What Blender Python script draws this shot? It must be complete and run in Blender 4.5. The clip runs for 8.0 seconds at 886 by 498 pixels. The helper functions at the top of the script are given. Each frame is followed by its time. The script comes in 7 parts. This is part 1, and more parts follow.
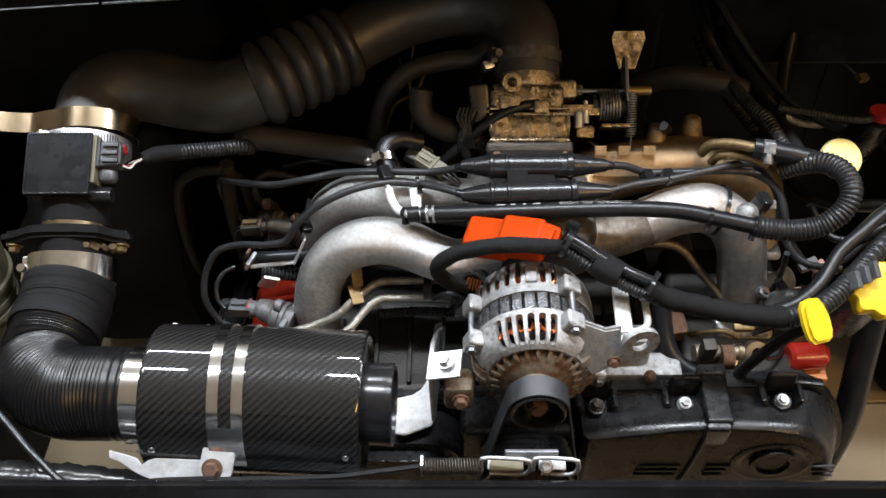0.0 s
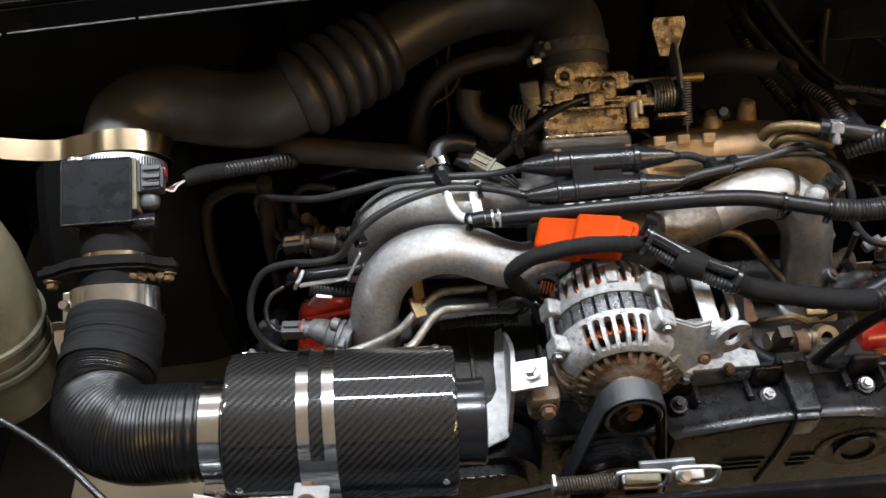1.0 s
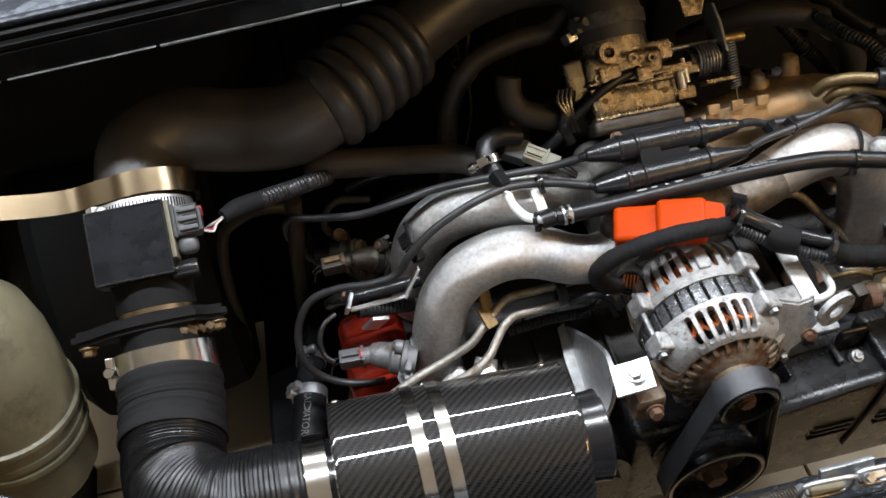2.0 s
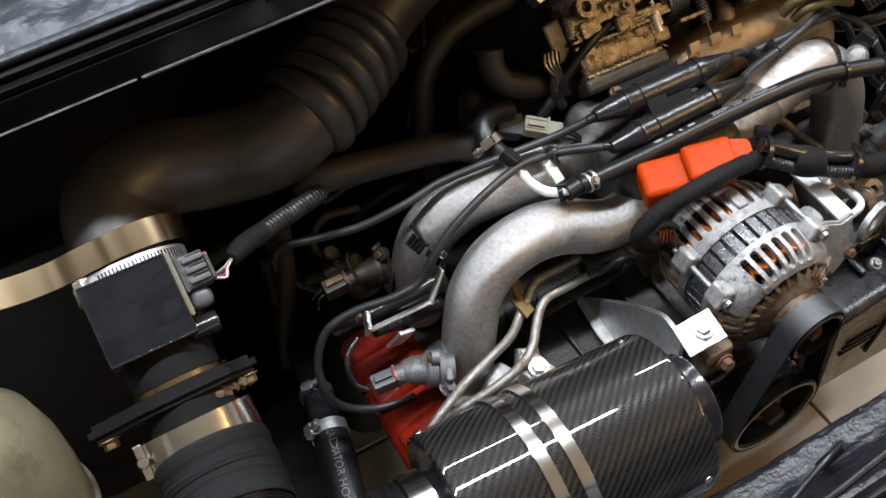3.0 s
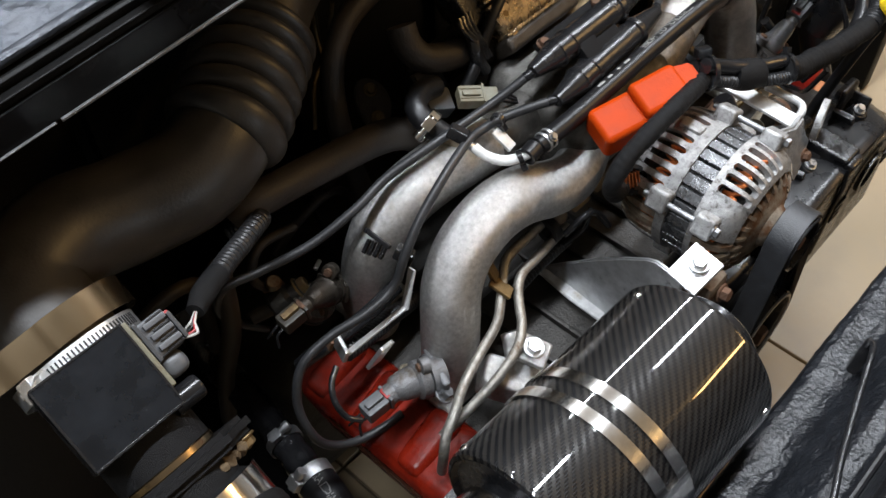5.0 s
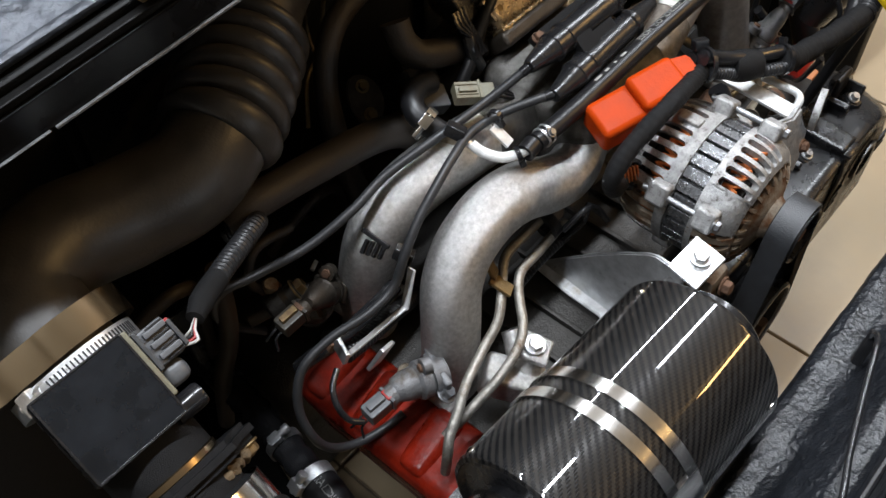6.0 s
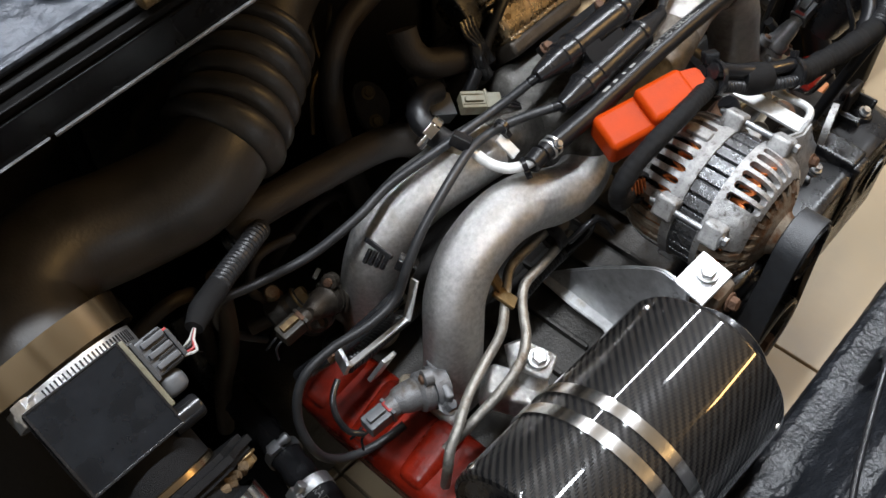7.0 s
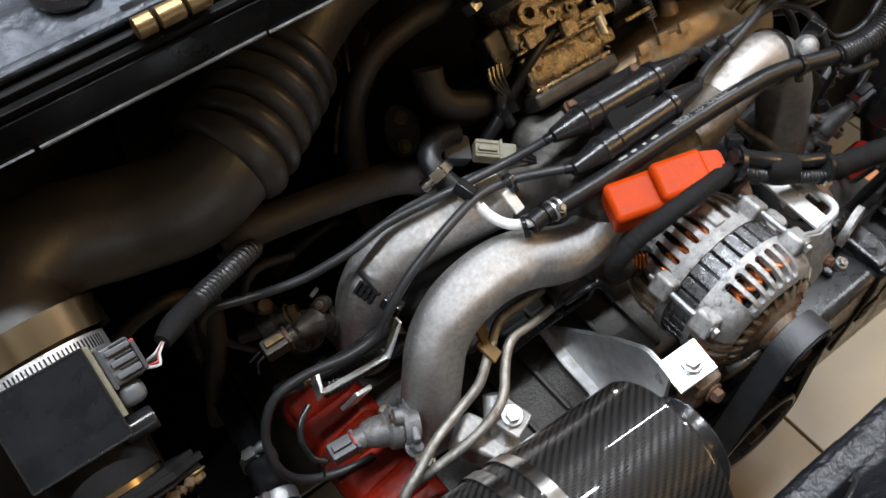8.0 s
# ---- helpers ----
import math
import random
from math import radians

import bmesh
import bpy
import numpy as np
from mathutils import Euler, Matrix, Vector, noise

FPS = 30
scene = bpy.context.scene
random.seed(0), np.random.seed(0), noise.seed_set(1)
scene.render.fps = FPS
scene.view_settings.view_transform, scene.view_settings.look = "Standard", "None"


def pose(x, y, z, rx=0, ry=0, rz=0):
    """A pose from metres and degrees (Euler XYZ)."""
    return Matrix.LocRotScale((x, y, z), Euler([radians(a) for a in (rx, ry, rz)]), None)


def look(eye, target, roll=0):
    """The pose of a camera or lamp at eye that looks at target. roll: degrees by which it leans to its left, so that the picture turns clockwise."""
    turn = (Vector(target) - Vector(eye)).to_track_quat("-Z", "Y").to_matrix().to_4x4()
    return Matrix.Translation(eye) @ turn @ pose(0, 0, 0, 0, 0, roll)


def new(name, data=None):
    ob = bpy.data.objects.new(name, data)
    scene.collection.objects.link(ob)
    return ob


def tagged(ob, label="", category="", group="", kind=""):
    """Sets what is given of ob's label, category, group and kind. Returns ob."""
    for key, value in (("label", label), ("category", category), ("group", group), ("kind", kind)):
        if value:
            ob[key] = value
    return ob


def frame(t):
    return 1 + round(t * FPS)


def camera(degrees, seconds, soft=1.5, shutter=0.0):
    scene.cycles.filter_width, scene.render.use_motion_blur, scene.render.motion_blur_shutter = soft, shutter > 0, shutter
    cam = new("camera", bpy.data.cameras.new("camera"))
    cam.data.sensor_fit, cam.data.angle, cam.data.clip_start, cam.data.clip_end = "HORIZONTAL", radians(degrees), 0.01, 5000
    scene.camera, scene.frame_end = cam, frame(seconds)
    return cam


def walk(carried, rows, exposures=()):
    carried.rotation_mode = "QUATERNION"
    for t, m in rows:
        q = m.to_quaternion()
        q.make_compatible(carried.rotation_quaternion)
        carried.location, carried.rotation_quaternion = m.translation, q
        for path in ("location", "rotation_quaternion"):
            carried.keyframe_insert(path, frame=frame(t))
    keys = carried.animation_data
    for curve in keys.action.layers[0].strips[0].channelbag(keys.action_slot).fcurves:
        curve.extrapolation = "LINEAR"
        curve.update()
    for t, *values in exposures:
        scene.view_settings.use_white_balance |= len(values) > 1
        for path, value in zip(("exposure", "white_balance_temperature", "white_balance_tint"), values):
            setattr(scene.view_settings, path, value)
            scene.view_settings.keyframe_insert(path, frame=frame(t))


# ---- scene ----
cam = camera(49.7, 8.0, shutter=0.3)
PATH = [
    (0, (0.015, -0.004, 1.485), (-0.019, 1.375, 0.037), -1.2),
    (0.5, (-0.035, 0.007, 1.477), (-0.022, 1.387, 0.029), -1.3),
    (1, (-0.1, 0.033, 1.465), (-0.022, 1.405, 0.012), -1.8),
    (1.5, (-0.166, 0.076, 1.457), (-0.012, 1.416, -0.019), -2.6),
    (1.7, (-0.195, 0.101, 1.457), (0.002, 1.414, -0.039), -2.6),
    (2.8, (-0.354, 0.228, 1.434), (0.167, 1.365, -0.127), -2.6),
    (3, (-0.38, 0.248, 1.418), (0.215, 1.357, -0.136), -2.2),
    (3.5, (-0.418, 0.294, 1.398), (0.3, 1.315, -0.165), -2.0),
    (4, (-0.445, 0.334, 1.377), (0.379, 1.269, -0.187), -1.2),
    (4.5, (-0.457, 0.351, 1.364), (0.425, 1.242, -0.194), -1.2),
    (6, (-0.457, 0.376, 1.359), (0.461, 1.203, -0.214), -1.4),
    (6.5, (-0.453, 0.382, 1.36), (0.461, 1.203, -0.219), -1.3),
    (7, (-0.448, 0.382, 1.357), (0.464, 1.219, -0.213), -0.9),
    (7.5, (-0.436, 0.378, 1.358), (0.468, 1.248, -0.199), 0.6),
    (8, (-0.375, 0.363, 1.385), (0.401, 1.296, -0.204), 1.9),
]
EXPOSURE = [(0, 0.22), (1.7, 0.22), (3, 0.15), (4, 0.05), (6, -0.04), (8, 0.0)]
walk(cam, [(t, look(eye, target, roll)) for t, eye, target, roll in PATH], EXPOSURE)

# ---- light: a closed garage with fluorescent battens, one warm lamp and an added fill ----
world = bpy.data.worlds.new("garage_air")
world.use_nodes = True
world.node_tree.nodes["Background"].inputs[0].default_value = (0.9, 0.92, 1.0, 1)
world.node_tree.nodes["Background"].inputs[1].default_value = 0.036
scene.world = world


def area_lamp(name, eye, target, sx, sy, watts, color):
    lamp = bpy.data.lights.new(name, "AREA")
    lamp.shape, lamp.size, lamp.size_y, lamp.energy, lamp.color = "RECTANGLE", sx, sy, watts, color
    ob = new(name, lamp)
    ob.matrix_world = look(eye, target)
    return ob


WHITE, WARM = (0.89, 0.948, 1.03), (1.0, 0.60, 0.22)
for row, tubes in ((0.76, ((-1.34, 36), (0.21, 54), (1.76, 46))), (2.15, ((-1.34, 44), (0.21, 44), (1.76, 44)))):
    for x, watts in tubes:
        area_lamp("batten_light", (x, row, 2.90), (x, row, 0), 1.12, 0.10 if row < 1 else 0.045, watts, WHITE)
area_lamp("warm_light", (2.32, -1.45, 2.90), (0.5, 0.4, 0.9), 1.5, 0.12, 31, WARM)
# Cool fill from the front, added to lift the bay; no known source.
area_lamp("added_fill_light", (-0.3, -4.52, 1.95), (0, 0.4, 1.0), 2.3, 1.1, 18, (0.80, 0.90, 1.0))

# ---- materials ----
def mat(name, base, rough=0.5, metal=0.0, var=0.25, scale=60.0, bump=0.12, bscale=500.0, coat=0.0,
        dirt=None, dirt_scale=18.0, dirt_lo=0.52, dirt_hi=0.7, spec=0.5):
    m = bpy.data.materials.new(name)
    m.use_nodes = True
    nt = m.node_tree
    n, lk = nt.nodes, nt.links.new
    bsdf = n["Principled BSDF"]
    tc = n.new("ShaderNodeTexCoord")
    a = n.new("ShaderNodeTexNoise")
    a.inputs["Scale"].default_value, a.inputs["Detail"].default_value, a.inputs["Roughness"].default_value = scale, 5, 0.65
    lk(tc.outputs["Object"], a.inputs["Vector"])
    ramp = n.new("ShaderNodeValToRGB")
    ramp.color_ramp.elements[0].position, ramp.color_ramp.elements[1].position = 0.3, 0.72
    ramp.color_ramp.elements[0].color = (*[c * (1 - var) for c in base], 1)
    ramp.color_ramp.elements[1].color = (*[min(1, c * (1 + var)) for c in base], 1)
    lk(a.outputs["Fac"], ramp.inputs["Fac"])
    col = ramp.outputs["Color"]
    rr = n.new("ShaderNodeMapRange")
    rr.inputs["To Min"].default_value, rr.inputs["To Max"].default_value = max(0.02, rough * 0.75), min(1, rough * 1.25)
    lk(a.outputs["Fac"], rr.inputs["Value"])
    rough_out = rr.outputs["Result"]
    if dirt:
        d = n.new("ShaderNodeTexNoise")
        d.inputs["Scale"].default_value, d.inputs["Detail"].default_value, d.inputs["Roughness"].default_value = dirt_scale, 7, 0.7
        lk(tc.outputs["Object"], d.inputs["Vector"])
        dr = n.new("ShaderNodeMapRange")
        dr.inputs["From Min"].default_value, dr.inputs["From Max"].default_value = dirt_lo, dirt_hi
        lk(d.outputs["Fac"], dr.inputs["Value"])
        mix = n.new("ShaderNodeMix")
        mix.data_type = "RGBA"
        lk(dr.outputs["Result"], mix.inputs["Factor"])
        lk(col, mix.inputs[6])
        mix.inputs[7].default_value = (*dirt, 1)
        col = mix.outputs[2]
        rm = n.new("ShaderNodeMix")
        lk(dr.outputs["Result"], rm.inputs["Factor"])
        lk(rough_out, rm.inputs[2])
        rm.inputs[3].default_value = 0.8
        rough_out = rm.outputs[0]
        if metal > 0.5:
            mm = n.new("ShaderNodeMapRange")
            mm.inputs["To Min"].default_value, mm.inputs["To Max"].default_value = metal, 0.35
            lk(dr.outputs["Result"], mm.inputs["Value"])
            lk(mm.outputs["Result"], bsdf.inputs["Metallic"])
    lk(col, bsdf.inputs["Base Color"])
    lk(rough_out, bsdf.inputs["Roughness"])
    if not (dirt and metal > 0.5):
        bsdf.inputs["Metallic"].default_value = metal
    bsdf.inputs["Coat Weight"].default_value = coat
    bsdf.inputs["Coat Roughness"].default_value = 0.06
    bsdf.inputs["Specular IOR Level"].default_value = spec
    if bump:
        f = n.new("ShaderNodeTexNoise")
        f.inputs["Scale"].default_value, f.inputs["Detail"].default_value = bscale, 3
        lk(tc.outputs["Object"], f.inputs["Vector"])
        b = n.new("ShaderNodeBump")
        b.inputs["Strength"].default_value, b.inputs["Distance"].default_value = bump, 0.002
        lk(f.outputs["Fac"], b.inputs["Height"])
        lk(b.outputs["Normal"], bsdf.inputs["Normal"])
    return m


def twill_mat(name, pitch):
    """Carbon cloth: two-by-two twill of warp and weft tows under clear lacquer; reads the UVs in metres."""
    m = bpy.data.materials.new(name)
    m.use_nodes = True
    nt = m.node_tree
    n, lk = nt.nodes, nt.links.new
    bsdf = n["Principled BSDF"]
    uv = n.new("ShaderNodeUVMap")
    sep = n.new("ShaderNodeSeparateXYZ")
    lk(uv.outputs["UV"], sep.inputs["Vector"])

    def calc(op, a, b=None):
        q = n.new("ShaderNodeMath")
        q.operation = op
        for i, v in enumerate((a, b)):
            if v is None:
                continue
            if isinstance(v, (int, float)):
                q.inputs[i].default_value = v
            else:
                lk(v, q.inputs[i])
        return q.outputs[0]

    u, v = calc("DIVIDE", sep.outputs["X"], pitch), calc("DIVIDE", sep.outputs["Y"], pitch)
    iu, iv = calc("FLOOR", u), calc("FLOOR", v)
    phase = calc("FLOORED_MODULO", calc("ADD", iu, iv), 4)
    over = calc("LESS_THAN", phase, 1.5)
    fu, fv = calc("SUBTRACT", calc("FRACT", u), 0.5), calc("SUBTRACT", calc("FRACT", v), 0.5)
    warp, weft = calc("MULTIPLY", fu, fu), calc("MULTIPLY", fv, fv)
    pick = n.new("ShaderNodeMix")
    lk(over, pick.inputs["Factor"])
    lk(weft, pick.inputs[2])
    lk(warp, pick.inputs[3])
    crown = calc("SUBTRACT", 0.25, pick.outputs[0])
    col = n.new("ShaderNodeMix")
    col.data_type = "RGBA"
    lk(over, col.inputs["Factor"])
    col.inputs[6].default_value, col.inputs[7].default_value = (0.0025, 0.0025, 0.003, 1), (0.016, 0.0148, 0.0135, 1)
    lk(col.outputs[2], bsdf.inputs["Base Color"])
    ro = n.new("ShaderNodeMapRange")
    ro.inputs["To Min"].default_value, ro.inputs["To Max"].default_value = 0.45, 0.30
    lk(over, ro.inputs["Value"])
    lk(ro.outputs["Result"], bsdf.inputs["Roughness"])
    bsdf.inputs["Metallic"].default_value = 0.0
    bsdf.inputs["Specular IOR Level"].default_value = 0.14
    b = n.new("ShaderNodeBump")
    b.inputs["Strength"].default_value, b.inputs["Distance"].default_value = 0.5, 0.0008
    lk(crown, b.inputs["Height"])
    lk(b.outputs["Normal"], bsdf.inputs["Normal"])
    bsdf.inputs["Coat Weight"].default_value = 1.0
    bsdf.inputs["Coat Roughness"].default_value = 0.03
    return m


CAST = mat("cast_aluminium", (0.575, 0.572, 0.56), 0.325, 0.9, 0.28, 260, 0.50, 1700, dirt=(0.27, 0.215, 0.155), dirt_scale=22, dirt_lo=0.52, dirt_hi=0.84)
THROTTLE = mat("dusty_throttle_casting", (0.40, 0.325, 0.225), 0.27, 0.95, 0.3, 120, 0.35, 1200, dirt=(0.040, 0.028, 0.016), dirt_scale=46, dirt_lo=0.53, dirt_hi=0.68)
GOLDCAST = mat("oil_browned_casting", (0.40, 0.285, 0.165), 0.36, 0.85, 0.25, 60, 0.35, 1200, dirt=(0.07, 0.045, 0.025), dirt_scale=20, dirt_lo=0.54, dirt_hi=0.72)
CAST_OLD = mat("oily_cast_aluminium", (0.36, 0.31, 0.235), 0.45, 0.9, 0.25, 70, 0.4, 700, dirt=(0.09, 0.06, 0.035), dirt_scale=40, dirt_lo=0.5, dirt_hi=0.72)
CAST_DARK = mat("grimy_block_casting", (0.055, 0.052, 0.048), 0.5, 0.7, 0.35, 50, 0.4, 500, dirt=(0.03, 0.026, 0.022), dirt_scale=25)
ALT = mat("weathered_alternator_casting", (0.42, 0.42, 0.417), 0.42, 0.8, 0.4, 260, 0.5, 1300, dirt=(0.085, 0.075, 0.065), dirt_scale=130, dirt_lo=0.51, dirt_hi=0.66)
# Rust-stained casting; its dark tone also serves as painted shade on low ribs.
ALT_RUST_SHADE = mat("rust_and_shade_casting", (0.22, 0.18, 0.135), 0.6, 0.5, 0.35, 80, 0.5, 900, dirt=(0.13, 0.055, 0.02), dirt_scale=60, dirt_lo=0.46, dirt_hi=0.62)
STEEL = mat("bright_steel", (0.82, 0.81, 0.79), 0.15, 1.0, 0.10, 90, 0.06, 140)
STRAP = mat("brushed_steel_strap", (0.30, 0.230, 0.145), 0.24, 1.0, 0.04, 12, 0, 900)
ZINC = mat("zinc_plated_steel", (0.74, 0.75, 0.76), 0.3, 0.9, 0.15, 150, 0.25, 700, dirt=(0.35, 0.3, 0.22), dirt_scale=35, dirt_lo=0.62, dirt_hi=0.78)
GREY_STEEL = mat("scuffed_grey_steel", (0.27, 0.275, 0.285), 0.40, 0.8, 0.3, 90, 0.2, 500, dirt=(0.05, 0.05, 0.05), dirt_scale=55, dirt_lo=0.6, dirt_hi=0.7)
RUST = mat("rusty_steel", (0.13, 0.07, 0.042), 0.75, 0.3, 0.4, 150, 0.6, 600)
OLDBRASS = mat("grimy_brown_zinc", (0.20, 0.14, 0.065), 0.45, 0.7, 0.3, 120, 0.3, 600, dirt=(0.09, 0.05, 0.025), dirt_scale=60)
BRASS = mat("tarnished_yellow_zinc", (0.45, 0.31, 0.12), 0.4, 0.85, 0.25, 120, 0.2, 600, dirt=(0.2, 0.1, 0.04), dirt_scale=60)
GOLD = mat("yellow_passivated_hinge", (0.25, 0.17, 0.08), 0.35, 0.9, 0.15, 150, 0.1, 600)
COPPER = mat("enamelled_copper", (0.72, 0.22, 0.07), 0.32, 0.9, 0.3, 300, 0.1, 900)
RUBBER = mat("black_rubber", (0.009, 0.009, 0.010), 0.36, 0, 0.3, 80, 0.10, 900, dirt=(0.03, 0.028, 0.026), dirt_scale=30, dirt_lo=0.62, dirt_hi=0.9, spec=0.4)
DUCT = mat("ribbed_black_duct_cloth", (0.0045, 0.0045, 0.005), 0.30, 0, 0.3, 120, 0.08, 900, spec=0.40)
BIGHOSE = mat("old_intake_rubber", (0.027, 0.0252, 0.0235), 0.34, 0, 0.3, 40, 0.12, 420, dirt=(0.056, 0.047, 0.038), dirt_scale=14, dirt_lo=0.35, dirt_hi=1.0, spec=0.6)
PIPE_BROWN = mat("dusty_rubber_pipe", (0.020, 0.015, 0.011), 0.6, 0, 0.3, 50, 0.2, 500)
LOOM = mat("corrugated_conduit", (0.016, 0.016, 0.017), 0.36, 0, 0.3, 90, 0.1, 700, spec=0.4)
TAPE = mat("cloth_harness_tape", (0.006, 0.006, 0.0065), 0.6, 0, 0.4, 220, 0.6, 1600, spec=0.22)
LEAD = mat("grey_silicone_lead", (0.022, 0.0225, 0.024), 0.42, 0, 0.2, 90, 0.08, 700)
GLOSS = mat("glossy_black_plastic", (0.012, 0.012, 0.013), 0.2, 0, 0.3, 60, 0.05, 500)
PLASTIC = mat("satin_black_plastic", (0.010, 0.010, 0.011), 0.27, 0, 0.25, 50, 0.10, 800, dirt=(0.026, 0.024, 0.022), dirt_scale=24, dirt_lo=0.50, dirt_hi=0.95, spec=0.5)
BLACKPAINT = mat("black_body_paint", (0.005, 0.005, 0.0055), 0.20, 0, 0.3, 25, 0.03, 300, dirt=(0.011, 0.008, 0.006), dirt_scale=9, dirt_lo=0.5, dirt_hi=0.9, spec=0.12)
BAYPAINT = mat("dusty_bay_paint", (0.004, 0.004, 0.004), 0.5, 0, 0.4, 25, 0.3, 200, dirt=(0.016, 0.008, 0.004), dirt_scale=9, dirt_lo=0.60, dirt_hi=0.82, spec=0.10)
GREYPLUG = mat("grey_connector_plastic", (0.075, 0.078, 0.083), 0.4, 0, 0.15, 120, 0.1, 700)
WHITEPLUG = mat("aged_white_plastic", (0.14, 0.13, 0.085), 0.5, 0, 0.2, 120, 0.1, 700, dirt=(0.12, 0.09, 0.055), dirt_scale=60)
REDPLUG = mat("red_plastic", (0.36, 0.018, 0.016), 0.4)
RED = mat("red_valve_cover_paint", (0.175, 0.011, 0.004), 0.25, 0, 0.35, 60, 0.12, 350, dirt=(0.030, 0.005, 0.003), dirt_scale=16, dirt_lo=0.48, dirt_hi=0.74, spec=0.2)
ORANGE = mat("orange_red_rubber_boot", (0.47, 0.047, 0.004), 0.36, 0, 0.08, 60, 0.1, 400, dirt=(0.36, 0.034, 0.006), dirt_scale=30, dirt_lo=0.6, dirt_hi=0.85, spec=0.06)
YELLOW = mat("yellow_moulded_plastic", (0.78, 0.53, 0.015), 0.35, 0, 0.1, 60, 0.08, 400)
TANK = mat("aged_translucent_plastic", (0.15, 0.138, 0.090), 0.34, 0, 0.2, 25, 0.1, 200, dirt=(0.035, 0.03, 0.018), dirt_scale=12, spec=0.4)
MAFBOX = mat("satin_sensor_lid", (0.0085, 0.010, 0.0125), 0.20, 0, 0.35, 45, 0.03, 700, dirt=(0.016, 0.018, 0.022), dirt_scale=20, dirt_lo=0.55, dirt_hi=1.1, spec=0.34)
VINYL = mat("crinkled_black_vinyl", (0.008, 0.009, 0.011), 0.32, 0, 0.3, 60, 0.75, 300, spec=0.48)
ZINCPALE = mat("pale_zinc_flake_coat", (0.66, 0.665, 0.66), 0.38, 0.35, 0.2, 110, 0.3, 700, dirt=(0.36, 0.31, 0.2), dirt_scale=40, dirt_lo=0.56, dirt_hi=0.78)
LIPBLACK = mat("smooth_black_enamel", (0.005, 0.005, 0.005), 0.35, 0, 0.3, 20, 0.06, 160, dirt=(0.010, 0.008, 0.006), dirt_scale=14, dirt_lo=0.5, dirt_hi=0.9, spec=0.08)
TUBE = mat("dusty_black_moulding", (0.012, 0.012, 0.013), 0.24, 0, 0.3, 90, 0.12, 600, dirt=(0.035, 0.032, 0.03), dirt_scale=40, dirt_lo=0.6, dirt_hi=0.85)
FOIL = mat("wrinkled_silver_insulation", (0.034, 0.039, 0.048), 0.34, 0.4, 0.3, 60, 1.0, 90)
TILE = mat("beige_floor_tile", (0.37, 0.285, 0.178), 0.46, 0, 0.07, 12, 0.03, 300, dirt=(0.36, 0.27, 0.165), dirt_scale=3, dirt_lo=0.5, dirt_hi=0.8)
GROUT = mat("dark_grout", (0.2, 0.16, 0.11), 0.8, 0, 0.2, 80, 0.3, 500)
PLASTER = mat("cream_wall_plaster", (0.56, 0.55, 0.53), 0.8, 0, 0.08, 4, 0.2, 60)
CEIL = mat("white_ceiling_paint", (0.62, 0.62, 0.62), 0.85, 0, 0.05, 3, 0.1, 60)
TYRE = mat("tyre_rubber", (0.008, 0.008, 0.008), 0.75, 0, 0.2, 60, 0.3, 300, spec=0.1)
WHITEINK = mat("white_printed_ink", (0.32, 0.32, 0.31), 0.6, 0, 0.3, 300, 0)
MIDSTEEL = mat("scratched_sheet_steel", (0.50, 0.51, 0.52), 0.42, 0.85, 0.25, 70, 0.2, 500, dirt=(0.12, 0.115, 0.11), dirt_scale=55, dirt_lo=0.6, dirt_hi=0.72)
GALV = mat("dull_galvanised_pipe", (0.31, 0.295, 0.265), 0.42, 0.75, 0.3, 160, 0.4, 900, dirt=(0.16, 0.11, 0.07), dirt_scale=70, dirt_lo=0.56, dirt_hi=0.7)
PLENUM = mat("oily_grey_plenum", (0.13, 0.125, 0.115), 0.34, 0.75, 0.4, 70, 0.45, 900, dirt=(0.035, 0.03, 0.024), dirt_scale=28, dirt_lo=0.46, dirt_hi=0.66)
FARALU = mat("pale_far_casting", (0.46, 0.435, 0.41), 0.40, 0.85, 0.2, 150, 0.35, 1600, dirt=(0.13, 0.095, 0.06), dirt_scale=18, dirt_lo=0.5, dirt_hi=0.74)
# Darker copy of the far casting: greasy brown plus painted shade.
FARSHADE = mat("browned_shaded_far_casting", (0.24, 0.215, 0.185), 0.34, 0.85, 0.35, 100, 0.4, 1400, dirt=(0.07, 0.05, 0.034), dirt_scale=24, dirt_lo=0.46, dirt_hi=0.68)
# Oil-black metal whose near-black base also paints in shade.
OILSHADE = mat("oil_and_shade_black_casting", (0.045, 0.037, 0.029), 0.42, 0.5, 0.4, 80, 0.4, 700)
CARBON = twill_mat("carbon_twill", 0.0018)


# ---- mesh tools ----
def link(name, bm, material, smooth=38):
    me = bpy.data.meshes.new(name)
    bmesh.ops.recalc_face_normals(bm, faces=bm.faces)
    bm.to_mesh(me)
    bm.free()
    me.materials.append(material)
    me.shade_smooth()
    me.set_sharp_from_angle(angle=radians(smooth))
    ob = new(name, me)
    shade = ob.modifiers.new("weighted_normals", "WEIGHTED_NORMAL")
    shade.keep_sharp = True
    return ob


def thing(name, at, label, category, group="", kind=""):
    ob = new(name)
    ob.empty_display_size = 0.02
    ob.location = at
    return tagged(ob, label, category, group, kind)


def part(name, bm, material, parent, label="", smooth=38):
    ob = link(name, bm, material, smooth)
    ob.parent = parent
    ob.matrix_parent_inverse = parent.matrix_basis.inverted()
    if label:
        ob["label"] = label
    return ob


def solo(name, bm, material, label, category, group="", kind="", smooth=38):
    return tagged(link(name, bm, material, smooth), label, category, group, kind)


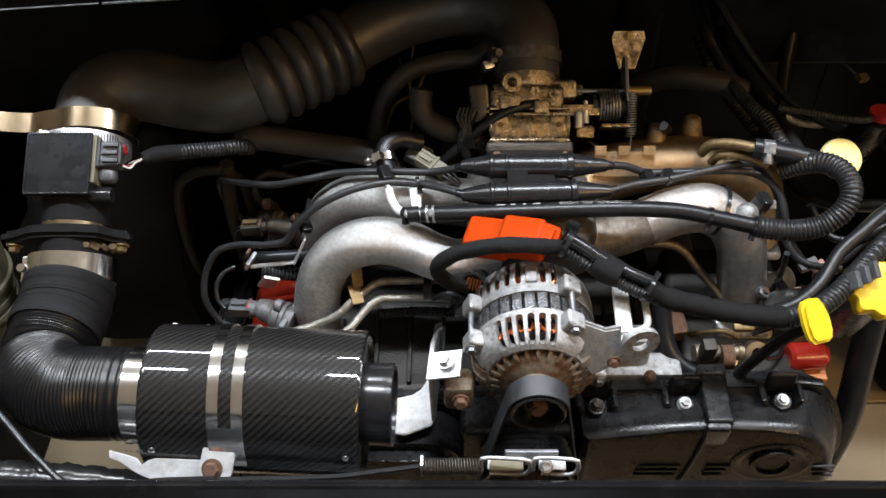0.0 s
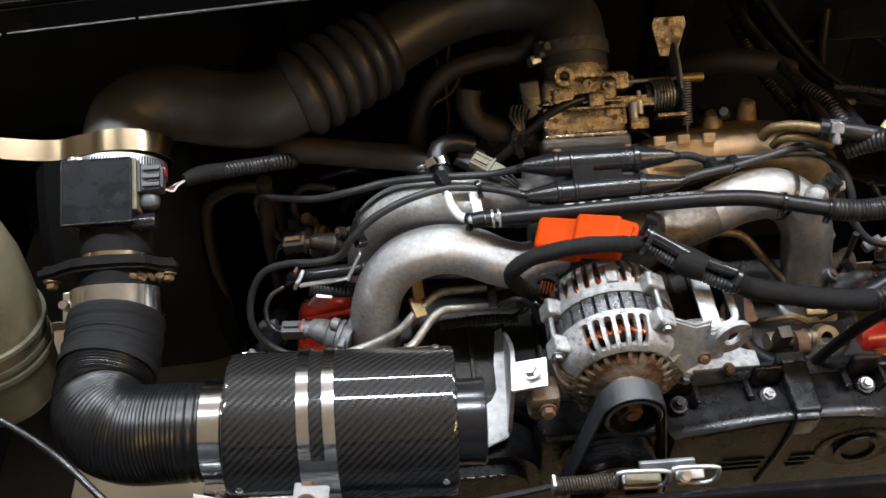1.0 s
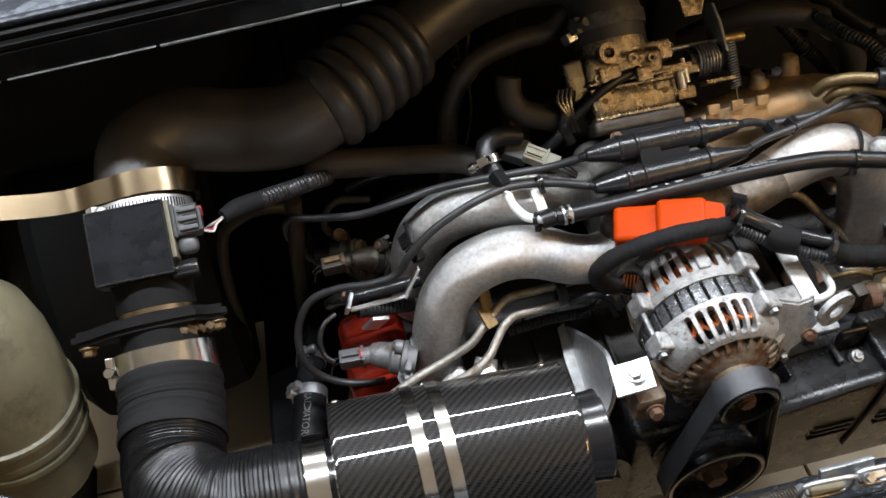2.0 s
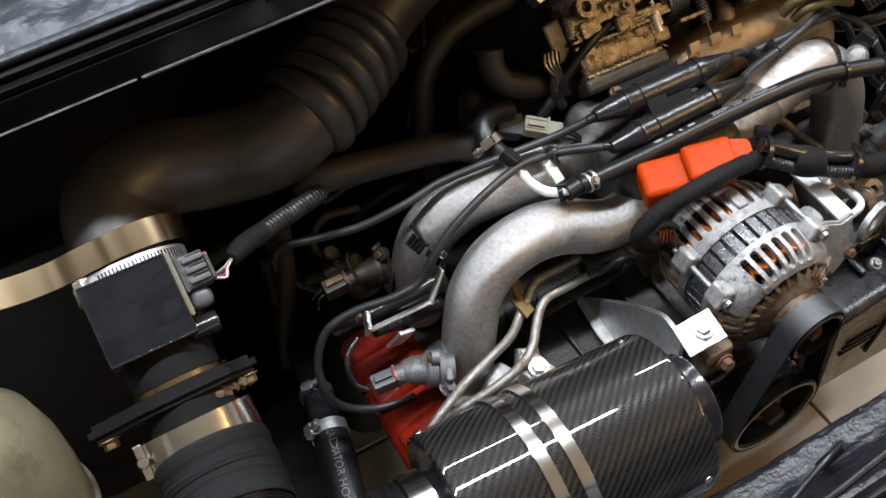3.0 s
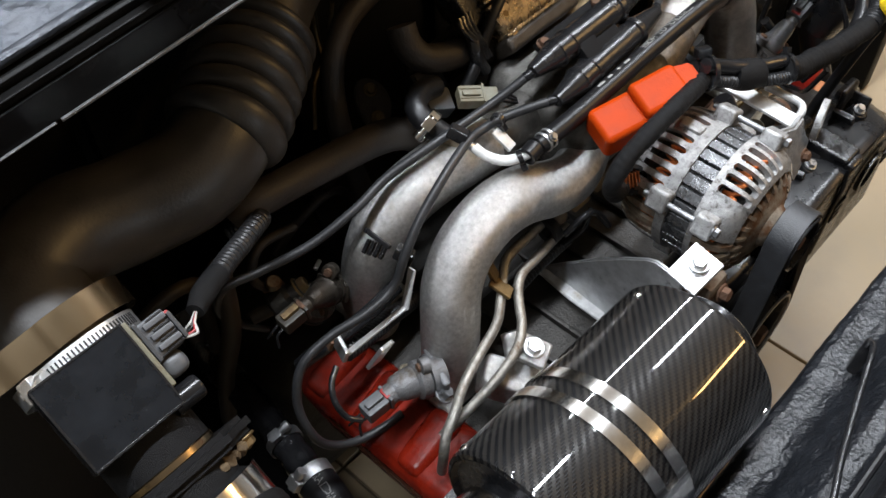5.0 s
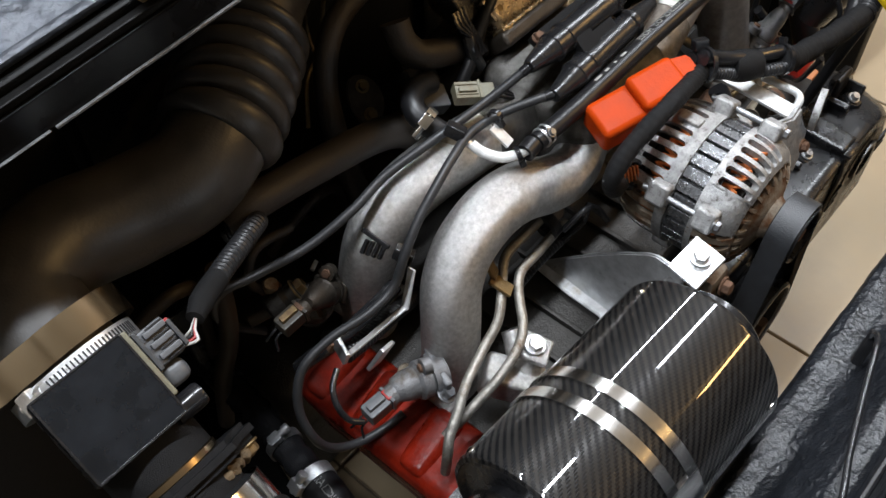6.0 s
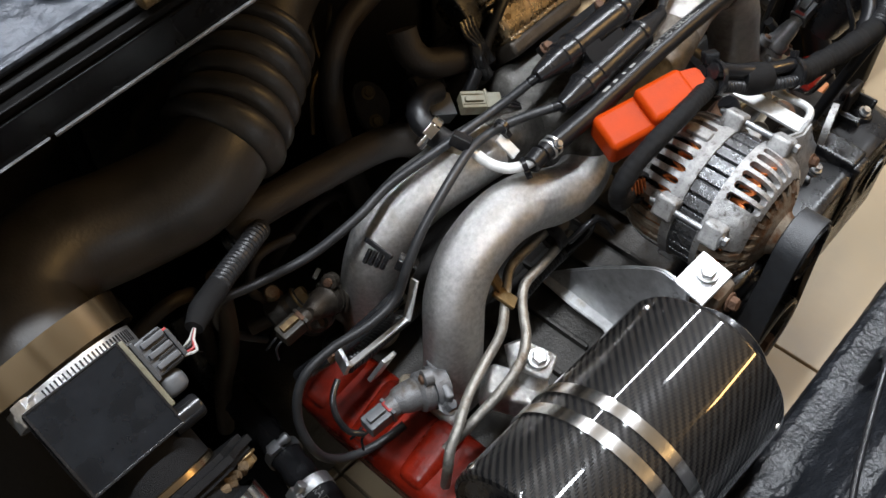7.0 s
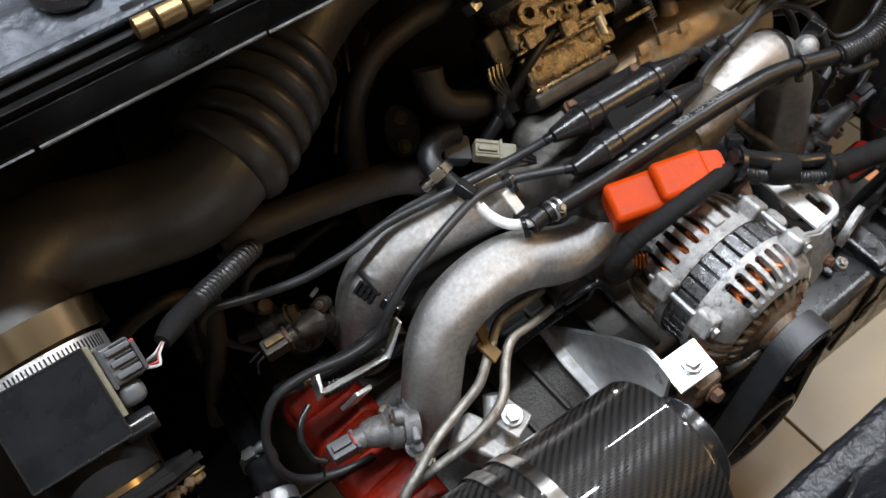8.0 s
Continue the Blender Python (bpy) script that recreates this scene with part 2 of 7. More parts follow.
def aim(p, way, up=(0, 0, 1)):
    """A pose at p whose z runs along way."""
    z = Vector(way).normalized()
    x = Vector(up).cross(z)
    if x.length < 1e-5:
        x = Vector((1, 0, 0))
    x.normalize()
    y = z.cross(x)
    m = Matrix((x, y, z)).transposed().to_4x4()
    m.translation = Vector(p)
    return m


def spline(pts, step=0.006):
    """A smooth line through the points, in even steps."""
    p = [Vector(q) for q in pts]
    p = [2 * p[0] - p[1]] + p + [2 * p[-1] - p[-2]]
    out = []
    for i in range(1, len(p) - 2):
        a, b, c, d = p[i - 1:i + 3]
        k = max(2, int((c - b).length / step))
        for j in range(k):
            s = j / k
            out.append(0.5 * (2 * b + (c - a) * s + (2 * a - 5 * b + 4 * c - d) * s * s + (3 * b - a - 3 * c + d) * s ** 3))
    out.append(p[-2])
    return out


def sweep(bm, line, radius, seg=14, caps=True, flat=1.0, up=None, uv=False):
    """A round (or flattened) section carried along a line; radius: a number or a function of the run 0..1 and the length."""
    n = len(line)
    run = [0.0]
    for i in range(1, n):
        run.append(run[-1] + (line[i] - line[i - 1]).length)
    total = run[-1] or 1
    tan = [(line[min(i + 1, n - 1)] - line[max(i - 1, 0)]).normalized() for i in range(n)]
    u = Vector(up) if up else (Vector((0, 0, 1)) if abs(tan[0].z) < 0.9 else Vector((1, 0, 0)))
    rings = []
    for i in range(n):
        u = (u - tan[i] * u.dot(tan[i])).normalized()
        w = tan[i].cross(u)
        r = radius(run[i] / total, run[i]) if callable(radius) else radius
        rings.append([bm.verts.new(line[i] + (u * math.cos(t) * flat + w * math.sin(t)) * r)
                      for t in (2 * math.pi * k / seg for k in range(seg))])
    for a, b in zip(rings, rings[1:]):
        for k in range(seg):
            bm.faces.new((a[k], a[(k + 1) % seg], b[(k + 1) % seg], b[k]))
    if caps:
        bm.faces.new(rings[0][::-1])
        bm.faces.new(rings[-1])
    return bm


def tube(pts, radius, seg=14, step=0.006, **kw):
    return sweep(bmesh.new(), spline(pts, step), radius, seg, **kw)


def corrugated(pts, r, pitch=0.004, depth=0.0012, seg=14):
    """Split conduit: a row of rounded rings along a line."""
    line = spline(pts, pitch / 4)
    return sweep(bmesh.new(), line, lambda s, d: r - depth * (0.5 - 0.5 * math.cos(2 * math.pi * d / pitch)) ** 2, seg)


def lathe(bm, m, profile, seg=32, caps=True):
    """Profile points (radius, height) turned about m's z."""
    rings = []
    for r, h in profile:
        rings.append([bm.verts.new(m @ Vector((r * math.cos(t), r * math.sin(t), h)))
                      for t in (2 * math.pi * k / seg for k in range(seg))])
    for a, b in zip(rings, rings[1:]):
        for k in range(seg):
            bm.faces.new((a[k], a[(k + 1) % seg], b[(k + 1) % seg], b[k]))
    if caps:
        bm.faces.new(rings[0][::-1])
        bm.faces.new(rings[-1])
    return bm


def turned(m, profile, seg=32, caps=True):
    return lathe(bmesh.new(), m, profile, seg, caps)


def ring(bm, m, r0, r1, h0, h1, seg=36):
    """A closed ring of square section."""
    prof = [(r0, h0), (r1, h0), (r1, h1), (r0, h1), (r0, h0)]
    lathe(bm, m, prof, seg, caps=False)
    bmesh.ops.remove_doubles(bm, verts=bm.verts, dist=1e-6)
    return bm


def slab(bm, m, size, bevel=0.001, seg=2):
    """A box with rounded edges, centred at m."""
    made = bmesh.ops.create_cube(bm, size=1.0, matrix=m @ Matrix.Diagonal((*size, 1)))
    if bevel:
        vs = set(made["verts"])
        es = [e for e in bm.edges if e.verts[0] in vs and e.verts[1] in vs]
        bmesh.ops.bevel(bm, geom=es, offset=bevel, segments=seg, affect="EDGES", profile=0.5)
    return bm


def box(m, size, bevel=0.001, seg=2):
    return slab(bmesh.new(), m, size, bevel, seg)


def plate(bm, m, outline, thick, bevel=0.0006, hole=None):
    """A flat outline (x, y) in m's plane, given thickness along z."""
    b = bmesh.new()
    f = b.faces.new([b.verts.new((x, y, -thick / 2)) for x, y in outline])
    made = bmesh.ops.extrude_face_region(b, geom=[f])
    bmesh.ops.translate(b, vec=(0, 0, thick), verts=[v for v in made["geom"] if isinstance(v, bmesh.types.BMVert)])
    if bevel:
        rim = [e for e in b.edges if abs(e.verts[0].co.z - e.verts[1].co.z) < 1e-6]
        bmesh.ops.bevel(b, geom=rim, offset=bevel, segments=2, affect="EDGES")
    for v in b.verts:
        v.co = m @ v.co
    me = bpy.data.meshes.new("tmp")
    b.to_mesh(me)
    b.free()
    bm.from_mesh(me)
    bpy.data.meshes.remove(me)
    return bm


def sheet(pts, thick, bevel=0.0006):
    """A flat sheet of metal through the points of its outline."""
    p = [Vector(q) for q in pts]
    n = (p[1] - p[0]).cross(p[2] - p[0]).normalized() * thick
    b = bmesh.new()
    f = b.faces.new([b.verts.new(q) for q in p])
    made = bmesh.ops.extrude_face_region(b, geom=[f])
    bmesh.ops.translate(b, vec=n, verts=[v for v in made["geom"] if isinstance(v, bmesh.types.BMVert)])
    bmesh.ops.bevel(b, geom=list(b.edges), offset=bevel, segments=1, affect="EDGES")
    return b


def hexbolt(bm, p, way, size=0.006, washer=True):
    """A hexagon head with a washer, standing out along way."""
    m = aim(p, way)
    if washer:
        lathe(bm, m, [(size * 1.35, -0.0005), (size * 1.4, 0.0004), (size * 1.3, 0.0012)], 20)
    lathe(bm, m, [(size, 0.0008), (size, size * 0.95), (size * 0.86, size * 1.15)], 6)
    return bm


def bolt(p, way, size=0.006, washer=True):
    return hexbolt(bmesh.new(), p, way, size, washer)


def bracelet(line_center, way, r, width, thick=0.0008, seg=40):
    """A flat metal band round a hose."""
    return ring(bmesh.new(), aim(line_center, way), r, r + thick, -width / 2, width / 2, seg)


def hose_clamp(parent, p, way, r, width, screw_dir, material=None, slots=None):
    """A worm-drive band with its housing and screw, as parts of a thing."""
    material = material or STEEL
    band = part("clamp_band", bracelet(p, way, r, width), material, parent, "bright steel hose clamp band")
    z = Vector(way).normalized()
    s = (Vector(screw_dir) - z * Vector(screw_dir).dot(z)).normalized()
    side = z.cross(s)
    at = Vector(p) + s * (r + 0.004)
    bm = box(aim(at, s, z), (0.011, width * 1.15, 0.007), 0.0012)
    part("clamp_housing", bm, material, band)
    bm = turned(aim(at + side * 0.0055, side), [(0.0035, -0.012), (0.0035, 0.004), (0.0048, 0.004), (0.0048, 0.009), (0.004, 0.010)], 12)
    part("clamp_screw", bm, material, band)
    if slots:
        a0, a1, n = slots
        u = s.copy()
        for k in range(n):
            a = radians(a0 + (a1 - a0) * k / (n - 1))
            d = u * math.cos(a) + side * math.sin(a)
            part("clamp_slot", box(aim(Vector(p) + d * (r + 0.0009), d, z), (0.0011, width * 0.62, 0.0006), 0), RUBBER, band)
    return band


def zip_tie(parent, p, way, r, head_dir, name="cable_tie"):
    z = Vector(way).normalized()
    bm = ring(bmesh.new(), aim(p, way), r, r + 0.0012, -0.002, 0.002, 24)
    s = (Vector(head_dir) - z * Vector(head_dir).dot(z)).normalized()
    slab(bm, aim(Vector(p) + s * (r + 0.003), s, z), (0.006, 0.005, 0.006), 0.0006)
    return part(name, bm, GLOSS, parent)

# ---- the garage round the car ----
FLOOR = 0.30


def flat_wall(name, m, size, material, label, category):
    return solo(name, box(m, size, 0.0), material, label, category, kind="structure")


ground = flat_wall("floor", pose(0, 0.5, FLOOR - 0.0565), (10.2, 10.2, 0.1), GROUT, "beige tiled garage floor with thin dark joints", "floor")
flat_wall("ceiling", pose(0, 0.5, 3.05), (10.2, 10.2, 0.1), CEIL, "plain white painted garage ceiling", "ceiling")
flat_wall("wall_west", pose(-5.15, 0.5, 1.65), (0.1, 10.2, 2.7), PLASTER, "plain cream plastered garage wall", "wall")
flat_wall("wall_east", pose(5.15, 0.5, 1.65), (0.1, 10.2, 2.7), PLASTER, "plain cream plastered garage wall", "wall")
bm = box(pose(0, -4.65, 0.835), (10.2, 0.1, 1.07), 0.0)
slab(bm, pose(0, -4.65, 2.775), (10.2, 0.1, 0.45), 0.0)
slab(bm, pose(-3.3, -4.65, 1.96), (3.6, 0.1, 1.18), 0.0)
slab(bm, pose(3.0, -4.65, 1.96), (4.2, 0.1, 1.18), 0.0)
solo("wall_south", bm, PLASTER, "plain cream plastered garage wall with an added opening for the fill light", "wall", kind="structure")
# Unseen window frame, made up to go with the front fill.
window = thing("added_window_1", (-0.3, -4.65, 1.37), "added window opening with a white frame, for the fill light", "window", kind="structure")
for x in (-1.47, -0.3, 0.87):
    part("window_post", box(pose(x, -4.66, 1.96), (0.06, 0.06, 1.18), 0.004), WHITEPLUG, window)
for z in (1.40, 2.52):
    part("window_rail", box(pose(-0.3, -4.66, z), (2.28, 0.06, 0.06), 0.004), WHITEPLUG, window)
flat_wall("wall_north", pose(0, 5.65, 1.65), (10.2, 0.1, 2.7), PLASTER, "plain cream plastered garage wall", "wall")


def tile_floor():
    """Square tiles with open joints, laid on the screed."""
    size, gap = 0.5, 0.004
    bm = box(pose(0, 0, 0), (size - gap, size - gap, 0.008), 0.0012, 1)
    me = bpy.data.meshes.new("tile")
    bm.to_mesh(me)
    bm.free()
    me.materials.append(TILE)
    rest = bmesh.new()
    for i in range(-10, 10):
        for j in range(-9, 11):
            if not (-6 <= i < 6 and -5 <= j < 7):
                slab(rest, pose(0.083 + i * size, 0.06 + j * size, FLOOR - 0.004), (size - gap, size - gap, 0.008), 0)
                continue
            ob = new("tile", me)
            ob.parent = ground
            ob.location = (0.083 + i * size, 0.06 + j * size, FLOOR - 0.004)
    field = part("tile_field", rest, TILE, ground)
    field["kind"] = "stuff"


tile_floor()



def ceiling_light(x, y, length, label, material):
    """A batten fitting: a shallow steel housing with end caps, above its tube's light."""
    ob = thing("ceiling_light", (x, y, 3.0), label, "ceiling light", "ceiling lights")
    part("housing", box(pose(x, y, 2.965), (length, 0.09, 0.066), 0.006), material, ob)
    for s in (-1, 1):
        part("end_cap", box(pose(x + s * (length / 2 + 0.008), y, 2.945), (0.016, 0.10, 0.10), 0.004), WHITEPLUG, ob)


for row in (0.76, 2.15):
    for x in (-1.34, 0.21, 1.76):
        ceiling_light(x, row, 1.18, "long fluorescent batten on the garage ceiling", CEIL)
ceiling_light(2.32, -1.45, 1.56, "warm white batten on the garage ceiling", CEIL)

# ---- the car's engine bay ----
bay = thing("engine_bay", (0, 0.6, FLOOR), "black painted engine bay of a car with its lid off", "car body")

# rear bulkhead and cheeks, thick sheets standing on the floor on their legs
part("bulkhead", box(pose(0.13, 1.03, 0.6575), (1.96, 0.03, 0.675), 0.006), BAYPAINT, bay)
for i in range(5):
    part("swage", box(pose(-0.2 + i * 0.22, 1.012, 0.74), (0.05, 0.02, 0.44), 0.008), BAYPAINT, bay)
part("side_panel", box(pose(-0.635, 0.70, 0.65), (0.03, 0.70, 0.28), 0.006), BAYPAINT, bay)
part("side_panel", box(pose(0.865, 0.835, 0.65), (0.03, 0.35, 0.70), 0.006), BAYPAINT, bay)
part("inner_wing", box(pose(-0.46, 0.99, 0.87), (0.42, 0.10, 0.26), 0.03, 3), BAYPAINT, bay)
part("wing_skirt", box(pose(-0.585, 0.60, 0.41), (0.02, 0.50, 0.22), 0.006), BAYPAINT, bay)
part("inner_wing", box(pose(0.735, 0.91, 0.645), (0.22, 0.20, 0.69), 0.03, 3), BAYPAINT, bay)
bm = box(pose(0.47, 0.972, 0.845, -12), (0.30, 0.012, 0.10), 0.004)
part("bulkhead_plate", bm, BLACKPAINT, bay, "flat black plate screwed to the bulkhead")
part("plate_mark", box(pose(0.555, 0.963, 0.845, -12, 20, 0), (0.010, 0.003, 0.05), 0.0005), GREYPLUG, bay, "faint illegible stencil mark")

# Added near-black sheet that covers the floor where it lies in shade.
part("floor_shade_sheet", sheet([(-0.330, 0.735, FLOOR), (-0.350, 0.60, FLOOR), (-0.295, 0.60, FLOOR), (-0.265, 0.735, FLOOR), (-0.190, 1.010, FLOOR), (-0.310, 1.010, FLOOR)], 0.15, 0.004), BAYPAINT, bay)

# lip in front of the rear shelf: folded sheet with a bare worn edge, slightly out of level
LIP = Matrix.Translation((-0.25, 0.774, 1.005)) @ pose(0, 0, 0, 0, -5.2, -2.6)


def lip(x, y, z, rx=0):
    return LIP @ pose(x, y, z, rx)


part("shelf_lip", box(lip(0.325, 0.004, 0.012), (1.25, 0.006, 0.024), 0.0015), BLACKPAINT, bay, "glossy black folded lip with a chipped edge")
part("lip_channel", box(lip(0.325, 0.011, 0.029, 12), (1.25, 0.018, 0.006), 0.0015), LIPBLACK, bay)
part("lip_bead", box(lip(0.325, 0.009, 0.034, 10), (1.25, 0.005, 0.007), 0.002), LIPBLACK, bay)
random.seed(5)
x = -0.295
while x < 0.5:
    w = random.uniform(0.02, 0.15)
    part("worn_edge", box(lip(x + w / 2, -0.0002, 0.0004 + random.uniform(-0.0008, 0.0012)), (w, 0.0020, 0.0010 + random.uniform(0, 0.0011)), 0.0003, 1), GREY_STEEL, bay)
    x += w + random.uniform(0.001, 0.006)
for i, w in enumerate((0.012, 0.016, 0.014)):
    m = LIP @ aim((0.004 + (0, 0.0135, 0.0310)[i], 0.004, 0.041), (1, 0, 0))
    part("hinge_knuckle", turned(m, [(0.005, 0), (0.0064, 0.001), (0.0064, w - 0.001), (0.005, w)], 16), GOLD, bay, "yellow passivated hinge knuckle")
part("hinge_leaf", box(lip(0.026, 0.017, 0.0385, 14), (0.042, 0.018, 0.003), 0.0006), BLACKPAINT, bay)

# shelf behind the lip, under a wrinkled foil blanket
bm = bmesh.new()
bmesh.ops.create_grid(bm, x_segments=170, y_segments=70, size=0.5)
for v in bm.verts:
    q = Vector((v.co.x * 1.24 + 0.32, 0.018 + (v.co.y + 0.5) * 0.60, 0.036))
    edge = min(1.0, (v.co.y + 0.5) * 30)
    q.z += 0.004 * edge + 0.006 * noise.fractal(Vector((q.x * 26, q.y * 60, 0)), 1.0, 2.0, 5) * edge
    v.co = LIP @ q
part("shelf_blanket", bm, FOIL, bay, "wrinkled silver foil blanket over the rear shelf", 80)
part("shelf_hem", box(lip(0.32, 0.020, 0.038), (1.24, 0.008, 0.006), 0.002), FOIL, bay)
part("rear_shelf", box(lip(0.325, 0.32, 0.020), (1.25, 0.60, 0.016), 0.004), BLACKPAINT, bay)
part("shelf_knob", turned(LIP @ aim((-0.012, 0.058, 0.042), (0, 0, 1)), [(0.02, 0), (0.021, 0.003), (0.018, 0.007)], 28), GLOSS, bay)

# front sill: a sloping vinyl-covered panel with a painted top edge
SILL = [(-0.35, 0.431, 0.634), (-0.04, 0.426, 0.724), (0.0, 0.4235, 0.733), (0.05, 0.418, 0.7375), (0.26, 0.402, 0.7395), (0.33, 0.394, 0.744), (0.58, 0.370, 0.776),
        (0.64, 0.365, 0.7805), (0.74, 0.355, 0.7825), (0.79, 0.351, 0.787), (1.0, 0.338, 0.882)]


def sill_profile(s):
    """The panel's section: a flat ledge, a rise, a narrow second ledge and the wall up to the painted edge."""
    for a, b in zip(SILL, SILL[1:]):
        if s <= b[0]:
            f = (s - a[0]) / (b[0] - a[0])
            return a[1] + (b[1] - a[1]) * f, a[2] + (b[2] - a[2]) * f
    return SILL[-1][1:]


bm = bmesh.new()
bmesh.ops.create_grid(bm, x_segments=420, y_segments=110, size=0.5)
for v in bm.verts:
    s = (v.co.y + 0.5) * 1.35 - 0.35
    y, z = sill_profile(s)
    q = Vector((v.co.x * 1.5, y, z))
    crease = 0.0030 * noise.fractal(q * 16, 1.0, 2.0, 4) - 0.0020 * abs(noise.noise(q * 70 + Vector((3, 1, 0)))) - 0.0012 * abs(noise.noise(q * 150))
    q += Vector((0, 0.5, 0.86)) * crease
    v.co = q
part("sill_vinyl", bm, VINYL, bay, "crinkled black vinyl stretched over the front sill", 80)
bm = bmesh.new()
slab(bm, pose(0, 0.332, 0.80), (1.5, 0.014, 0.13), 0.004)
slab(bm, pose(0, 0.376, 0.725), (1.5, 0.09, 0.012), 0.004)
slab(bm, pose(0, 0.412, 0.66), (1.5, 0.02, 0.12), 0.004)
part("sill_core", bm, BAYPAINT, bay)
bm = bmesh.new()
slab(bm, pose(0, 0.318, 0.858, 55), (1.5, 0.075, 0.012), 0.004)
slab(bm, pose(0, 0.255, 0.78, 0), (1.5, 0.012, 0.2), 0.004)
for x in (-0.742, 0.742):
    slab(bm, pose(x, 0.33, 0.56, 0), (0.014, 0.14, 0.52), 0.004)
part("sill_top", bm, BLACKPAINT, bay, "glossy black painted top edge of the sill")
bm = tube([(-0.60, 0.43, 0.740), (-0.45, 0.425, 0.744), (-0.34, 0.42, 0.745), (-0.27, 0.415, 0.738), (-0.235, 0.412, 0.722)], lambda s, d: 0.018 + 0.0008 * math.sin(d * 260) + 0.0006 * math.sin(d * 610), 20, 0.004)
part("sill_pipe", bm, GLOSS, bay, "taped black pipe along the sill")

wire = thing("sill_wire", (-0.05, 0.375, 0.79), "thin black wire clipped along the vinyl sill", "wire")
part("core", tube([(0.024, 0.397, 0.742), (0.020, 0.395, 0.775), (0.004, 0.390, 0.797), (-0.044, 0.378, 0.799), (-0.088, 0.366, 0.799), (-0.120, 0.356, 0.801), (-0.165, 0.347, 0.812), (-0.22, 0.341, 0.84), (-0.26, 0.336, 0.875)], 0.0024, 12, 0.004), GLOSS, wire)
part("clip", box(pose(0.018, 0.395, 0.766, 10, 20, 15), (0.010, 0.008, 0.030), 0.002), GLOSS, wire, "small black clip")

# ---- engine block, heads and covers ----
block = thing("engine_block", (0.08, 0.7, 0.5), "grimy flat-four engine block with a ribbed casting", "engine")
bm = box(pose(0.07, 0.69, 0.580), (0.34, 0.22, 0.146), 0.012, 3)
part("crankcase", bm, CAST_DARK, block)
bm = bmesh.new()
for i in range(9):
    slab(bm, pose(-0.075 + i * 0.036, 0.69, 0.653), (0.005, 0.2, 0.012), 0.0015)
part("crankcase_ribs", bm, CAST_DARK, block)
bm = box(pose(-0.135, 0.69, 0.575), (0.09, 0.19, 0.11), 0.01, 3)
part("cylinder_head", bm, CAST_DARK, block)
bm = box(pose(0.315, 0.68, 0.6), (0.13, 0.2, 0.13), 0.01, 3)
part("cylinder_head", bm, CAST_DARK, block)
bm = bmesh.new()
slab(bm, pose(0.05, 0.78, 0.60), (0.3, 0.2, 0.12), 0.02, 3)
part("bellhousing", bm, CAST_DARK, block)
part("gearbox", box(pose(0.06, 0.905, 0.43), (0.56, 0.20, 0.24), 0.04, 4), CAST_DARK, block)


def valve_cover(x, side, label):
    ob = thing("valve_cover", (x, 0.66, 0.56), label, "valve cover", "valve covers")
    bm = box(pose(x, 0.660, 0.580, 0, side * -14, 0), (0.072, 0.215, 0.118), 0.018, 4)
    part("cover_shell", bm, RED, ob)
    for k in range(4):
        part("cover_rib", box(pose(x - side * 0.010, 0.574 + k * 0.056, 0.628, 0, side * -24, 0), (0.060, 0.030, 0.034), 0.009, 3), RED, ob)
    bm = box(pose(x + side * 0.03, 0.660, 0.562, 0, side * -14, 0), (0.008, 0.23, 0.13), 0.003)
    part("cover_rail", bm, CAST_DARK, ob)
    for y in (0.56, 0.63, 0.69, 0.755):
        part("cover_bolt", bolt((x + side * 0.022, y, 0.642), (-side * 0.25, 0, 1), 0.005), CAST_OLD, ob)
    return ob


valve_cover(-0.183, 1, "red painted valve cover with cast ribs, oily")


def stadium(x0, x1, z0, z1, r, n=8):
    """An outline with rounded corners."""
    out = []
    for cx, cz, a0 in ((x1 - r, z1 - r, 0), (x0 + r, z1 - r, 90), (x0 + r, z0 + r, 180), (x1 - r, z0 + r, 270)):
        for k in range(n + 1):
            a = radians(a0 + 90 * k / n)
            out.append((cx + r * math.cos(a), cz + r * math.sin(a)))
    return out


def timing_cover(name, x0, x1, label, boss):
    ob = thing(name, ((x0 + x1) / 2, 0.54, 0.56), label, "timing cover", "timing covers")
    face = pose(0, 0.542, 0, 90, 0, 0)
    bm = plate(bmesh.new(), face, stadium(x0, x1, 0.52, 0.648, 0.042), 0.066, 0.012)
    part("cover_body", bm, PLASTIC, ob)
    bm = plate(bmesh.new(), pose(0, 0.577, 0, 90, 0, 0), stadium(x0 + 0.004, x1 - 0.004, 0.53, 0.655, 0.04), 0.012, 0.003)
    part("cover_backplate", bm, PLASTIC, ob)
    part("cover_lip", box(pose((x0 + x1) / 2, 0.566, 0.651), (x1 - x0 - 0.07, 0.006, 0.008), 0.002), PLASTIC, ob)
    bm = ring(bmesh.new(), aim((boss, 0.5095, 0.613), (0, -1, 0)), 0.022, 0.032, -0.004, 0.006, 36)
    part("boss_ring", bm, PLASTIC, ob)
    bm = turned(aim((boss, 0.509, 0.613), (0, -1, 0)), [(0.014, 0), (0.018, 0.002), (0.018, 0.007), (0.015, 0.009)], 32)
    part("boss_cap", bm, GLOSS, ob)
    for s in (-1, 1):
        for k in range(3):
            bm = box(pose(boss + s * (0.066 + 0.004 * k), 0.5075, 0.600 - 0.009 * k), (0.036 - 0.004 * k, 0.004, 0.0032), 0.001)
            part("vent_slot", bm, RUBBER, ob)
    return ob


